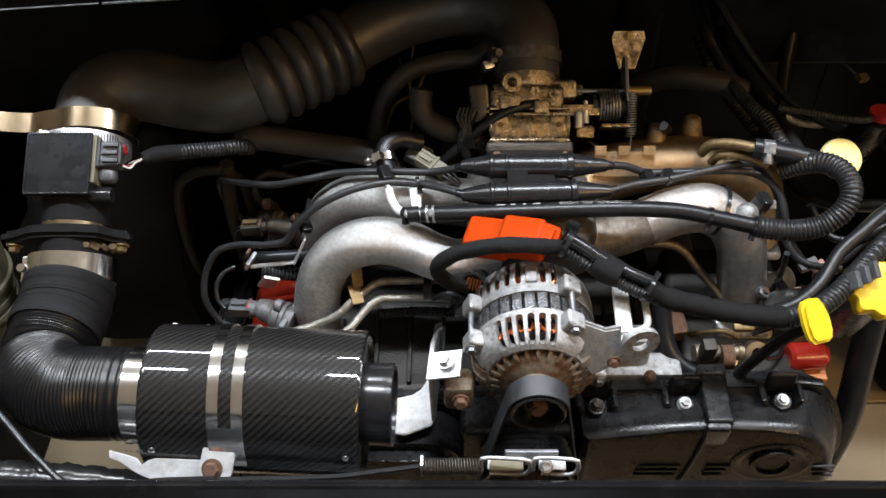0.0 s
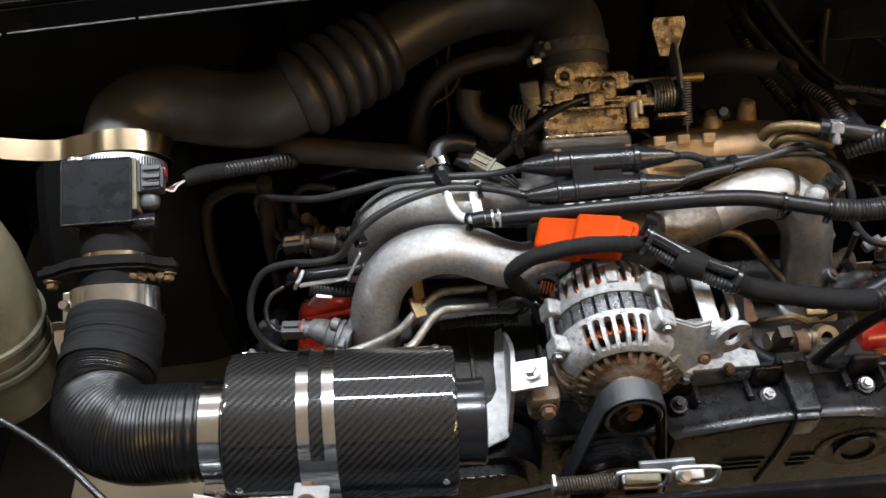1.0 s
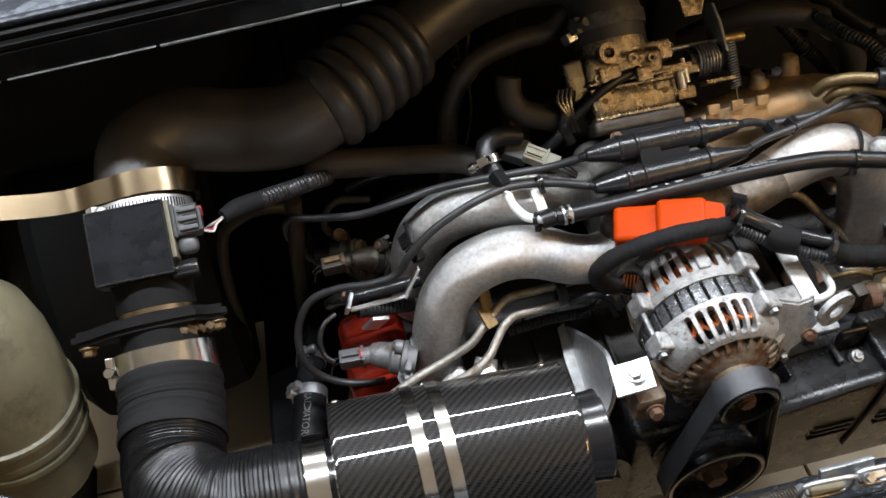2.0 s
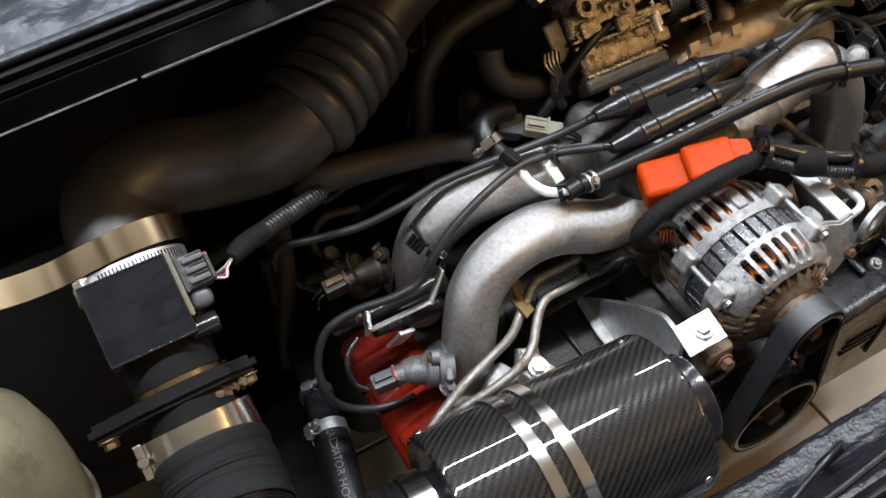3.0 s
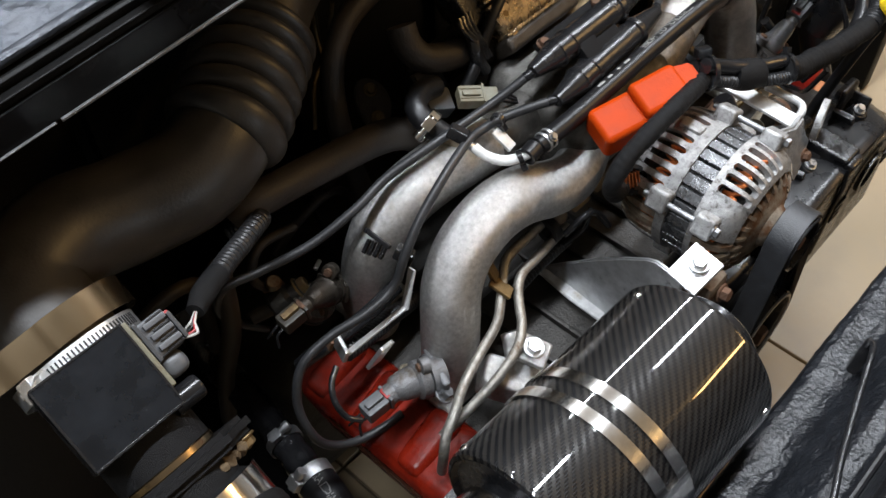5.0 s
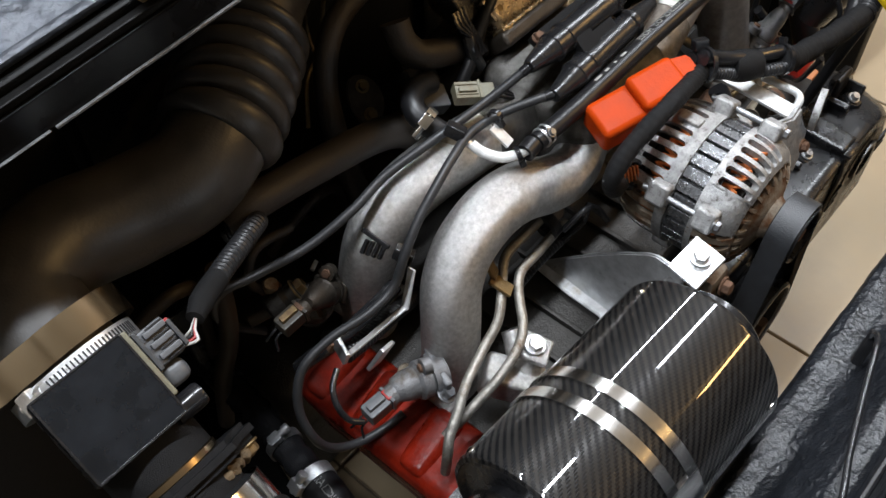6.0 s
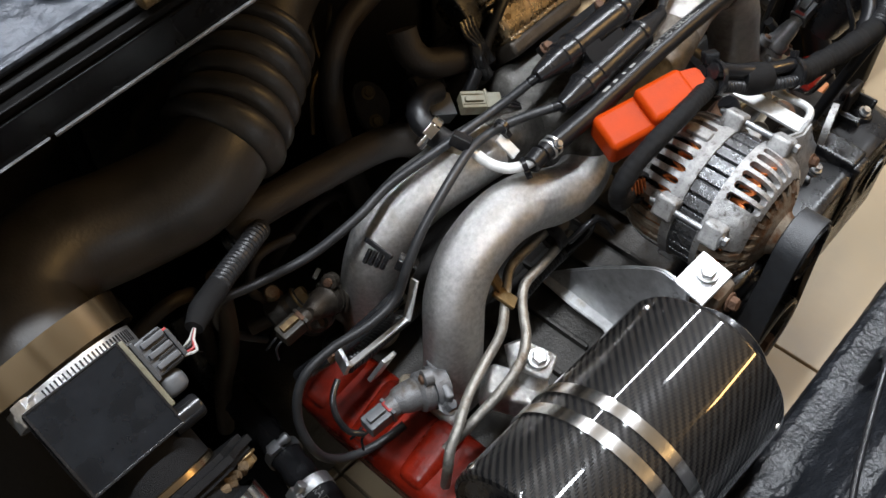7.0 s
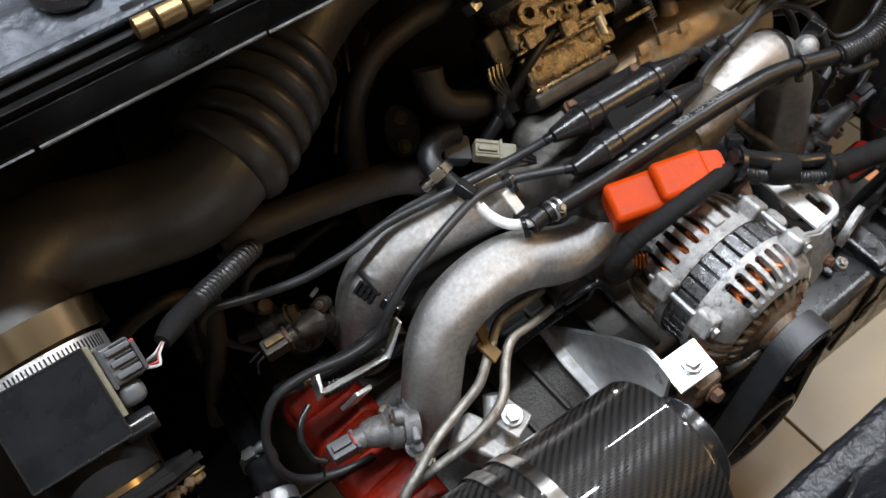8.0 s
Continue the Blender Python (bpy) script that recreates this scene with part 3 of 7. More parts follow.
def loft(rows, caps=True):
    """Closed outlines of equal count, skinned one to the next."""
    bm = bmesh.new()
    rings = [[bm.verts.new(q) for q in row] for row in rows]
    n = len(rings[0])
    for a, b in zip(rings, rings[1:]):
        for k in range(n):
            bm.faces.new((a[k], a[(k + 1) % n], b[(k + 1) % n], b[k]))
    if caps:
        bm.faces.new(rings[0][::-1])
        bm.faces.new(rings[-1])
    return bm


def far_cover():
    """The cover on the far bank: a shallow tub that narrows to its front, with a seam rib, a dished boss and vents."""
    ob = thing("timing_cover", (0.27, 0.53, 0.55), "dusty black plastic timing cover with a raised rib", "timing cover", "timing covers")
    back = [(0.135, 0.550), (0.135, 0.684), (0.165, 0.688), (0.215, 0.691), (0.275, 0.694), (0.335, 0.695), (0.362, 0.692), (0.380, 0.682), (0.397, 0.660), (0.410, 0.628), (0.418, 0.590), (0.416, 0.550)]
    front = [(0.135, 0.550), (0.135, 0.682), (0.165, 0.687), (0.215, 0.697), (0.262, 0.703), (0.315, 0.699), (0.345, 0.691), (0.362, 0.682), (0.378, 0.664), (0.389, 0.637), (0.394, 0.604), (0.391, 0.550)]

    def mix(f, grow=0.0):
        cx, cz = 0.27, 0.62
        return [(cx + (a[0] * (1 - f) + b[0] * f - cx) * (1 + grow), cz + (a[1] * (1 - f) + b[1] * f - cz) * (1 + grow)) for a, b in zip(back, front)]

    rows = [(0.556, 0, 0.0), (0.550, 0.10, 0.0), (0.516, 0.84, 0.0), (0.510, 0.95, -0.012), (0.506, 1.0, -0.045), (0.505, 1.0, -0.09)]
    part("cover_body", loft([[(x, y, z) for x, z in mix(f, g)] for y, f, g in rows]), PLASTIC, ob, "", 30)
    lip = [(0.566, 0, 0.012), (0.566, 0, 0.034), (0.556, 0, 0.034), (0.556, 0, 0.012)]
    part("cover_lip", loft([[(x, y, z) for x, z in mix(f, g)] for y, f, g in lip]), PLASTIC, ob)
    part("cover_backplate", loft([[(x, y, z) for x, z in mix(0, 0.012)] for y in (0.576, 0.566)]), PLASTIC, ob)
    bm = box(pose(0.2645, 0.538, 0.704, 4), (0.027, 0.062, 0.014), 0.004, 3)
    slab(bm, pose(0.2645, 0.565, 0.704), (0.028, 0.014, 0.022), 0.003)
    slab(bm, pose(0.2630, 0.5085, 0.688, 8), (0.024, 0.012, 0.036), 0.004)
    part("ridge", bm, PLASTIC, ob, "raised seam rib of the cover")
    part("seam", tube([(0.252, 0.506, 0.700), (0.2515, 0.503, 0.680), (0.248, 0.5035, 0.65), (0.243, 0.5035, 0.62), (0.237, 0.5035, 0.59)], 0.0020, 8), RUBBER, ob)
    m = aim((0.327, 0.5055, 0.640), (0, -1, 0))
    part("boss_dish", turned(m @ Matrix.Diagonal((1.25, 1.0, 1, 1)), [(0.0335, -0.002), (0.0330, 0.0016), (0.029, 0.0026), (0.0235, 0.0002), (0.0200, -0.0012)], 40), PLASTIC, ob, "shallow dished boss")
    part("boss_ring", ring(bmesh.new(), m, 0.0165, 0.0225, -0.002, 0.0050, 40), PLASTIC, ob)
    part("boss_cap", turned(m, [(0.0162, -0.002), (0.0160, 0.0015), (0.010, 0.0022)], 32), PLASTIC, ob)
    for s in (-1, 1):
        for k in range(3):
            part("vent_slot", box(pose(0.327 + s * (0.052 + 0.002 * k), 0.5042, 0.634 - 0.0085 * k), (0.024 - 0.002 * k, 0.003, 0.0028), 0.0008), RUBBER, ob)
    for k in range(3):
        part("vent_slot", box(pose(0.216 - 0.002 * k, 0.5042, 0.634 - 0.0085 * k), (0.042, 0.003, 0.0028), 0.0008), RUBBER, ob)
    for x, z, d in ((0.150, 0.694, 0), (0.236, 0.698, 1), (0.330, 0.703, 1)):
        y = 0.541
        part("bolt_seat", turned(aim((x, y, z - 0.018), (0, -0.35, 1)), [(0.0175, -0.004), (0.0150, 0.006), (0.0105, 0.010), (0.0095, 0.017), (0.0080, 0.0185)], 24), PLASTIC, ob)
        part("bolt_wall", box(pose(x, y + 0.011, z + 0.008), (0.030, 0.006, 0.030), 0.004, 3), PLASTIC, ob)
        for g in (-1, 1):
            part("bolt_web", box(pose(x + g * 0.0155, y + 0.002, z - 0.004, 0, g * 24, 0), (0.006, 0.022, 0.018), 0.002), PLASTIC, ob)
        part("cover_bolt", bolt((x, y - 0.0055, z + 0.0008), (0, -0.35, 1), 0.0044), MIDSTEEL if d else OILSHADE, ob)
    part("corner_rib", box(pose(0.358, 0.561, 0.696, 0, 10, 0), (0.040, 0.010, 0.012), 0.003), PLASTIC, ob)
    return ob


far_cover()
near_cover = timing_cover("timing_cover", -0.27, 0.018, "dusty black plastic timing cover beneath the air canister", -0.19)
bm = bmesh.new()
for k in range(6):
    slab(bm, pose(-0.075 + k * 0.011, 0.5085, 0.632), (0.008, 0.002, 0.008), 0.0006)
part("raised_mark", bm, GLOSS, near_cover, "raised moulded marks, illegible")
bm = box(pose(0.075, 0.545, 0.60), (0.12, 0.05, 0.14), 0.008, 3)
solo("centre_timing_cover", bm, PLASTIC, "black plastic centre timing cover behind the belt", "timing cover")

# bright machined ledge of the block behind the cover
bm = box(pose(0.19, 0.584, 0.690), (0.10, 0.03, 0.018), 0.004)
slab(bm, pose(0.185, 0.594, 0.712), (0.045, 0.026, 0.05), 0.008)
ledge = solo("block_ledge", bm, ALT, "bare aluminium ledge at the top of the block", "engine part")
for x in (0.206,):
    part("ledge_bolt", bolt((x, 0.567, 0.700), (0, -0.6, 0.8), 0.0045), RUST, ledge)

# ---- crank pulley and belt ----
CRANK, ALTC = Vector((0.0825, 0.49, 0.634)), Vector((0.085, 0.49, 0.764))
pulley = thing("crank_pulley", CRANK, "black grooved crank pulley with a worn bright rim", "pulley")
m = aim((CRANK.x, 0.520, CRANK.z), (0, -1, 0)) @ Matrix.Diagonal((0.81, 0.81, 1, 1))
prof = [(0.030, 0)]
for k in range(5):
    prof += [(0.058, 0.002 + k * 0.006), (0.0535, 0.005 + k * 0.006)]
prof += [(0.059, 0.033), (0.059, 0.039), (0.056, 0.040), (0.053, 0.038), (0.050, 0.022), (0.02, 0.020)]
part("rim", turned(m, prof, 48), PLASTIC, pulley)
part("rim_edge", ring(bmesh.new(), m, 0.0535, 0.0575, 0.0385, 0.0410, 48), GREY_STEEL, pulley, "worn bright pulley rim")
part("hub", turned(m, [(0.02, 0.018), (0.02, 0.028), (0.014, 0.03)], 24), CAST_DARK, pulley)
part("hub_bolt", bolt((CRANK.x, 0.490, CRANK.z), (0, -1, 0), 0.011), RUST, pulley)


BELT = mat("worn_belt_back", (0.020, 0.0215, 0.024), 0.42, 0, 0.3, 120, 0.25, 900, spec=0.5)


def belt_mesh(sect):
    """A closed belt of one section round the two pulleys."""
    r0, r1 = 0.0490, 0.0272
    c0, c1 = Vector((CRANK.x, CRANK.z)), Vector((ALTC.x, ALTC.z))
    d = (c1 - c0)
    ang = math.atan2(d.y, d.x)
    off = math.acos((r0 - r1) / d.length)
    loop = []
    n = 40
    for k in range(n + 1):
        a = ang + off + (2 * math.pi - 2 * off) * k / n
        loop.append((c0 + Vector((math.cos(a), math.sin(a))) * r0, Vector((math.cos(a), math.sin(a)))))
    for k in range(n + 1):
        a = ang - off + 2 * off * k / n
        loop.append((c1 + Vector((math.cos(a), math.sin(a))) * r1, Vector((math.cos(a), math.sin(a)))))
    bm = bmesh.new()
    rows = []
    n = len(sect)
    for p, nrm in loop:
        rows.append([bm.verts.new((p.x + nrm.x * h, y, p.y + nrm.y * h)) for h, y in sect])
    for i in range(len(rows)):
        a, b = rows[i], rows[(i + 1) % len(rows)]
        for k in range(n):
            bm.faces.new((a[k], a[(k + 1) % n], b[(k + 1) % n], b[k]))
    return bm


belt = thing("drive_belt", CRANK, "worn black ribbed drive belt round the pulleys", "drive belt")
part("outer_band", belt_mesh([(0.0002, 0.479), (0.0014, 0.4795), (0.0014, 0.5005), (0.0002, 0.501)]), BELT, belt)
ribs = [(0.0002, 0.4795), (0.0002, 0.5005)]
for k in range(5):
    ribs += [(-0.0016, 0.5 - 0.004 * k), (-0.0016, 0.4985 - 0.004 * k), (-0.0004, 0.4975 - 0.004 * k)]
part("ribbed_layer", belt_mesh(ribs[:-1]), RUBBER, belt, "ribbed inner side of the belt")

# ---- alternator ----
alt = thing("alternator", (0.086, 0.56, 0.69), "weathered aluminium alternator with copper windings in its slots", "alternator")
AX, AZ = ALTC.x, ALTC.z
ALT_Y, ALT_R = -0.005, 0.89


def alt_pose(y):
    return aim((AX, y + ALT_Y, AZ), (0, -1, 0)) @ Matrix.Diagonal((ALT_R, ALT_R, 1, 1))


def polar(r, deg, y):
    r, y = r * ALT_R, y + ALT_Y
    return Vector((AX + r * math.cos(radians(deg)), y, AZ + r * math.sin(radians(deg))))


# front bell: rim, hub and ribs with open slots between
bm = ring(bmesh.new(), alt_pose(0.5575), 0.0555, 0.0668, 0.0, 0.0055, 64)
part("front_rim", bm, ALT, alt)
bm = ring(bmesh.new(), alt_pose(0.5305), 0.0465, 0.0520, 0.0, 0.0065, 64)
part("front_shoulder", bm, ALT, alt)
bm = turned(alt_pose(0.524), [(0.020, -0.002), (0.0425, -0.002), (0.0425, 0.002), (0.034, 0.006), (0.022, 0.010), (0.018, 0.016)], 48)
part("front_hub", bm, ALT_RUST_SHADE, alt, "rust-stained front hub of the housing")


def rib(bm, deg, line, width):
    """A radial rib that follows (r, y) points."""
    t = Vector((-math.sin(radians(deg)), 0, math.cos(radians(deg)))) * width / 2
    rows = []
    for i, (r, y) in enumerate(line):
        a, b = line[max(0, i - 1)], line[min(len(line) - 1, i + 1)]
        nrm = Vector((-(b[1] - a[1]), b[0] - a[0])).normalized() * 0.0022
        o, q = polar(r - nrm.x, deg, y - nrm.y), polar(r + nrm.x, deg, y + nrm.y)
        rows.append([bm.verts.new(v) for v in (o - t, o + t, q + t, q - t)])
    for a, b in zip(rows, rows[1:]):
        for k in range(4):
            bm.faces.new((a[k], a[(k + 1) % 4], b[(k + 1) % 4], b[k]))
    bm.faces.new(rows[0][::-1])
    bm.faces.new(rows[-1])


arc = [(0.0645, 0.557), (0.0642, 0.546), (0.0625, 0.5365), (0.0585, 0.5295), (0.0525, 0.5262), (0.0495, 0.5250)]

def bell(line, a0, a1, step=3):
    """The solid stretch of a bell between its windows, along (r, y) points."""
    bm = bmesh.new()
    rows = []
    n = int((a1 - a0) / step)
    for k in range(n + 1):
        deg = a0 + (a1 - a0) * k / n
        outer, inner = [], []
        for i, (r, y) in enumerate(line):
            a, b = line[max(0, i - 1)], line[min(len(line) - 1, i + 1)]
            nrm = Vector((-(b[1] - a[1]), b[0] - a[0])).normalized() * 0.0021
            inner.append(bm.verts.new(polar(r - nrm.x, deg, y - nrm.y)))
            outer.append(bm.verts.new(polar(r + nrm.x, deg, y + nrm.y)))
        rows.append(outer + inner[::-1])
    m = len(rows[0])
    for a, b in zip(rows, rows[1:]):
        for k in range(m):
            bm.faces.new((a[k], a[(k + 1) % m], b[(k + 1) % m], b[k]))
    bm.faces.new(rows[0][::-1])
    bm.faces.new(rows[-1])
    return bm


def along(line, f):
    """The place (r, y) and the outward normal at the share f of a profile's length."""
    seg = [math.dist(a, b) for a, b in zip(line, line[1:])]
    d = f * sum(seg)
    for i, q in enumerate(seg):
        if d <= q or i == len(seg) - 1:
            a, b, u = line[i], line[i + 1], d / q
            break
        d -= q
    n0 = Vector((-(b[1] - a[1]), b[0] - a[0])).normalized()
    return a[0] + (b[0] - a[0]) * u, a[1] + (b[1] - a[1]) * u, n0


def slotted(line, a0, a1, count, f0, f1, share, thick=0.0044):
    """A stretch of a bell pierced by a row of slots with rounded ends."""
    bm = bmesh.new()
    pitch = (a1 - a0) / count
    steps = (0.03, 0.05, 0.08, 0.14, 0.3, 0.5, 0.7, 0.86, 0.92, 0.95)
    rim = [(k / 6, 0.0) for k in range(6)] + [(1.0, v) for v in steps] + [(1 - k / 6, 1.0) for k in range(6)] + [(0.0, 1 - v) for v in steps]
    cap = 0.10

    def put(deg, f, depth):
        r, y, nrm = along(line, f)
        return bm.verts.new(polar(r + nrm.x * depth, deg, y + nrm.y * depth))

    for c in range(count):
        mid = a0 + (c + 0.5) * pitch
        hole = []
        for u, v in rim:
            x, e = u * 2 - 1, min(v, 1 - v)
            if e == 0.0:
                x *= 0.7
                e = cap * (1 - math.sqrt(1 - x * x))
            elif e < cap:
                x *= math.sqrt(1 - (1 - max(e, 0.03) / cap) ** 2)
            hole.append((mid + x * pitch * share / 2, f0 + (f1 - f0) * (e if v < 0.5 else 1 - e)))
        edge = [(mid + (u - 0.5) * pitch, v) for u, v in rim]
        h = thick / 2
        rows = [[put(d, f, h) for d, f in edge], [put(d, f, h) for d, f in hole], [put(d, f, -h) for d, f in hole], [put(d, f, -h) for d, f in edge]]
        n = len(rim)
        for p, q in zip(rows, rows[1:]):
            for k in range(n):
                bm.faces.new((p[k], p[(k + 1) % n], q[(k + 1) % n], q[k]))
    bmesh.ops.remove_doubles(bm, verts=bm.verts, dist=1e-5)
    return bm


part("front_bell", slotted(arc, 71, 131, 6, 0.14, 0.86, 0.64, 0.0066), ALT, alt, "front bell with six thick-ribbed slots")
part("front_bell", bell(arc, 131, 166), ALT, alt)
part("front_bell", bell(arc, 42, 71), ALT, alt)
for k in range(16):
    bm = bmesh.new()
    rib(bm, 174 + k * 14.0, arc, 0.0060)
    part("front_rib", bm, ALT_RUST_SHADE, alt)
web = [(0.050, 0.5265), (0.044, 0.522), (0.038, 0.5205)]
for k in range(24):
    bm = bmesh.new()
    rib(bm, k * 15, web, 0.003)
    part("hub_rib", bm, ALT_RUST_SHADE, alt)
# copper windings behind the slots
bm = bmesh.new()
random.seed(3)
for k in range(46):
    a = k * 7.83
    loop = []
    for j in range(9):
        s = j / 8
        loop.append(polar(0.0520 + 0.0085 * math.sin(math.pi * s), a + 9 * s, 0.550 - 0.014 * math.sin(math.pi * s) + random.uniform(-0.001, 0.001)))
    sweep(bm, loop, 0.0017, 6)
part("front_winding", bm, COPPER, alt, "bundled copper windings")
bm = bmesh.new()
for k in range(46):
    a = k * 7.83
    loop = []
    for j in range(9):
        s = j / 8
        loop.append(polar(0.0500 + 0.0095 * math.sin(math.pi * s), a + 9 * s, 0.583 + 0.020 * math.sin(math.pi * s)))
    sweep(bm, loop, 0.0017, 6)
part("rear_winding", bm, COPPER, alt, "bundled copper windings")
part("rotor", turned(alt_pose(0.60), [(0.02, 0), (0.042, 0.004), (0.042, 0.066), (0.02, 0.07)], 40), CAST_DARK, alt)
# laminated stator: grooved dark ring
bm = ring(bmesh.new(), alt_pose(0.582), 0.050, 0.0575, 0.0, 0.032, 64)
part("stator_core", bm, RUBBER, alt)
lam = mat("oily_black_laminations", (0.15, 0.152, 0.158), 0.24, 0.8, 0.35, 300, 0.30, 900, dirt=(0.03, 0.03, 0.03), dirt_scale=160, dirt_lo=0.45, dirt_hi=0.8)
for k in range(30):
    deg = k * 12
    t = Vector((-math.sin(radians(deg)), 0, math.cos(radians(deg))))
    bm = box(aim(polar(0.061, deg, 0.567), t, (0, 1, 0)), (0.0062, 0.024, 0.0094), 0.0009)
    part("stator_tooth", bm, lam, alt)
for deg in (93,):
    t = Vector((-math.sin(radians(deg)), 0, math.cos(radians(deg))))
    part("rear_pad", box(aim(polar(0.0665, deg, 0.598), t, (0, 1, 0)), (0.006, 0.020, 0.011), 0.002), ALT, alt)
# rear bell
bm = ring(bmesh.new(), alt_pose(0.587), 0.054, 0.0668, 0.0, 0.0085, 64)
part("rear_rim", bm, ALT, alt)
rear = [(0.0642, 0.581), (0.0645, 0.600), (0.0625, 0.612), (0.057, 0.621), (0.048, 0.625)]
part("rear_bell", slotted(rear, 100, 152, 5, 0.15, 0.95, 0.52), ALT, alt, "rear bell with narrow slots")
part("rear_bell", bell(rear, 88, 100), ALT, alt)
part("rear_bell", slotted(rear, 56, 88, 3, 0.15, 0.95, 0.52), ALT, alt)
part("rear_bell", bell(rear, 152, 157), ALT, alt)
part("rear_bell", bell(rear, 205, 416), ALT, alt)
# Low rear ribs: the darker casting colour stands in for shade.
for k in range(4):
    bm = bmesh.new()
    rib(bm, 160 + k * 12, rear, 0.0062)
    part("rear_rib", bm, ALT_RUST_SHADE, alt)
part("rear_cover", turned(alt_pose(0.631), [(0.02, 0), (0.048, 0.0), (0.051, 0.004), (0.049, 0.012), (0.02, 0.012)], 48), ALT, alt)
# lugs with their through bolts
for deg in (155, 60, 250, 340):
    for y, d in ((0.5445, 0.018), (0.5865, 0.018)):
        bm = box(aim(polar(0.0710, deg, y), Vector((-math.sin(radians(deg)), 0, math.cos(radians(deg)))), (0, 1, 0)), (0.015, d, 0.019), 0.003, 3)
        part("lug", bm, ALT, alt)
    bm = turned(aim(polar(0.0735, deg, 0.60), (0, -1, 0)), [(0.0026, 0), (0.0026, 0.062)], 10)
    part("through_bolt", bm, GREY_STEEL, alt)
    part("bolt_head", bolt(polar(0.0735, deg, 0.536), (0, -1, 0), 0.0042), GREY_STEEL, alt)
# adjusting ear with its hole
bm = bmesh.new()
pts = [(0.112, 0.818), (0.124, 0.823), (0.146, 0.814), (0.160, 0.817), (0.1595, 0.806), (0.162, 0.796), (0.166, 0.790), (0.150, 0.772), (0.136, 0.764), (0.126, 0.778)]
plate(bm, pose(0, 0.531, 0.795, 70, 0, 0), [(x, z - 0.795) for x, z in pts], 0.007, 0.002)
part("adjusting_arm", bm, ALT, alt)
part("adjusting_ear", ring(bmesh.new(), aim((0.1765, 0.527, 0.8050), (0.22, -0.97, 0.03)), 0.0080, 0.0178, -0.0026, 0.0026, 40), ALT, alt, "round drilled ear of the adjuster")
part("ear_bolt", bolt((0.155, 0.523, 0.782), (0, -1, 0.3), 0.0045), RUST, alt)
# pulley
prof = [(0.012, 0.0)]
for k in range(4):
    prof += [(0.0272, 0.002 + k * 0.0055), (0.0250, 0.0047 + k * 0.0055)]
prof += [(0.0284, 0.0235), (0.0284, 0.0255), (0.0268, 0.0265), (0.0242, 0.0255), (0.0232, 0.012), (0.012, 0.0115)]
part("pulley", turned(alt_pose(0.509), prof, 48), PLASTIC, alt, "dark steel alternator pulley")
part("pulley_nut", bolt((AX, 0.4935, AZ), (0, -1, 0), 0.0095), RUST, alt, "rust-tinged pulley nut")
part("shaft_end", turned(aim((AX, 0.484, AZ), (0, -1, 0)), [(0.006, 0), (0.006, 0.004)], 16), RUST, alt)
# plug with copper inside on the rear cover
bm = turned(aim((0.030, 0.612, 0.790), (-0.35, -0.8, 0.45)), [(0.012, -0.012), (0.0135, 0.0), (0.0135, 0.004), (0.0105, 0.005), (0.0105, 0.001)], 24)
part("terminal_cup", bm, GLOSS, alt)
bm = bmesh.new()
for k in range(5):
    slab(bm, aim((0.030, 0.612, 0.790), (-0.35, -0.8, 0.45)) @ pose(-0.006 + 0.003 * k, 0, 0.003), (0.0014, 0.012, 0.004), 0.0004)
part("terminal_blade", bm, COPPER, alt, "coppery terminal blades")

# adjuster bracket: bent bright rod and strip behind the ear
adj = thing("alternator_bracket", (0.17, 0.57, 0.78), "bright plated alternator adjuster bracket", "bracket")
bm = box(pose(0.1660, 0.579, 0.8015, 3, -8, -1), (0.0150, 0.074, 0.0042), 0.0016)
part("strip", bm, ZINCPALE, adj)
bm = tube([(0.1885, 0.583, 0.8000), (0.1880, 0.562, 0.8015), (0.1870, 0.552, 0.8022), (0.1840, 0.5465, 0.8020), (0.1780, 0.5440, 0.8005), (0.1640, 0.5435, 0.7965)], 0.0034, 12, 0.003)
part("rod", bm, ZINCPALE, adj)

# engine mount plate with a white-lit angle piece
mount = thing("mount_bracket", (-0.02, 0.56, 0.66), "scuffed grey sheet-steel mounting bracket with a folded flange", "bracket")
d = Vector((-0.08, -1, 0)).normalized()
pm = Matrix((d, Vector((0, 0, 1)), d.cross(Vector((0, 0, 1))))).transposed().to_4x4()
pm.translation = Vector((-0.0035, 0.640, 0.70))
bm = plate(bmesh.new(), pm, [(-0.030, -0.045), (0.0, -0.011), (0.030, 0.0215), (0.056, 0.047), (0.078, 0.066), (0.086, 0.070), (0.098, 0.070), (0.112, 0.066), (0.114, 0.040), (0.108, 0.0), (0.104, -0.036)], 0.004, 0.0012)
part("side_plate", bm, MIDSTEEL, mount)
bm = plate(bmesh.new(), pose(0, 0, 0.662), [(-0.004, 0.668), (-0.012, 0.664), (-0.0175, 0.624), (-0.0185, 0.590), (-0.025, 0.577), (-0.034, 0.570), (-0.049, 0.566), (-0.0505, 0.524), (-0.040, 0.522), (-0.014, 0.533), (-0.010, 0.540), (-0.006, 0.590)], 0.004, 0.001)
part("foot_flange", bm, ZINCPALE, mount, "bright zinc foot flange flared at the front")
bm = box(pose(0.001, 0.527, 0.772, 8, -20, -8), (0.034, 0.029, 0.004), 0.0015)
part("top_plate", bm, ZINC, mount, "pale zinc-plated top plate")
part("top_bolt", bolt((0.002, 0.5255, 0.7795), (-0.33, -0.14, 1), 0.0062), ZINC, mount)
bm = box(pose(0.014, 0.522, 0.742, 0, 0, 0), (0.028, 0.028, 0.034), 0.006)
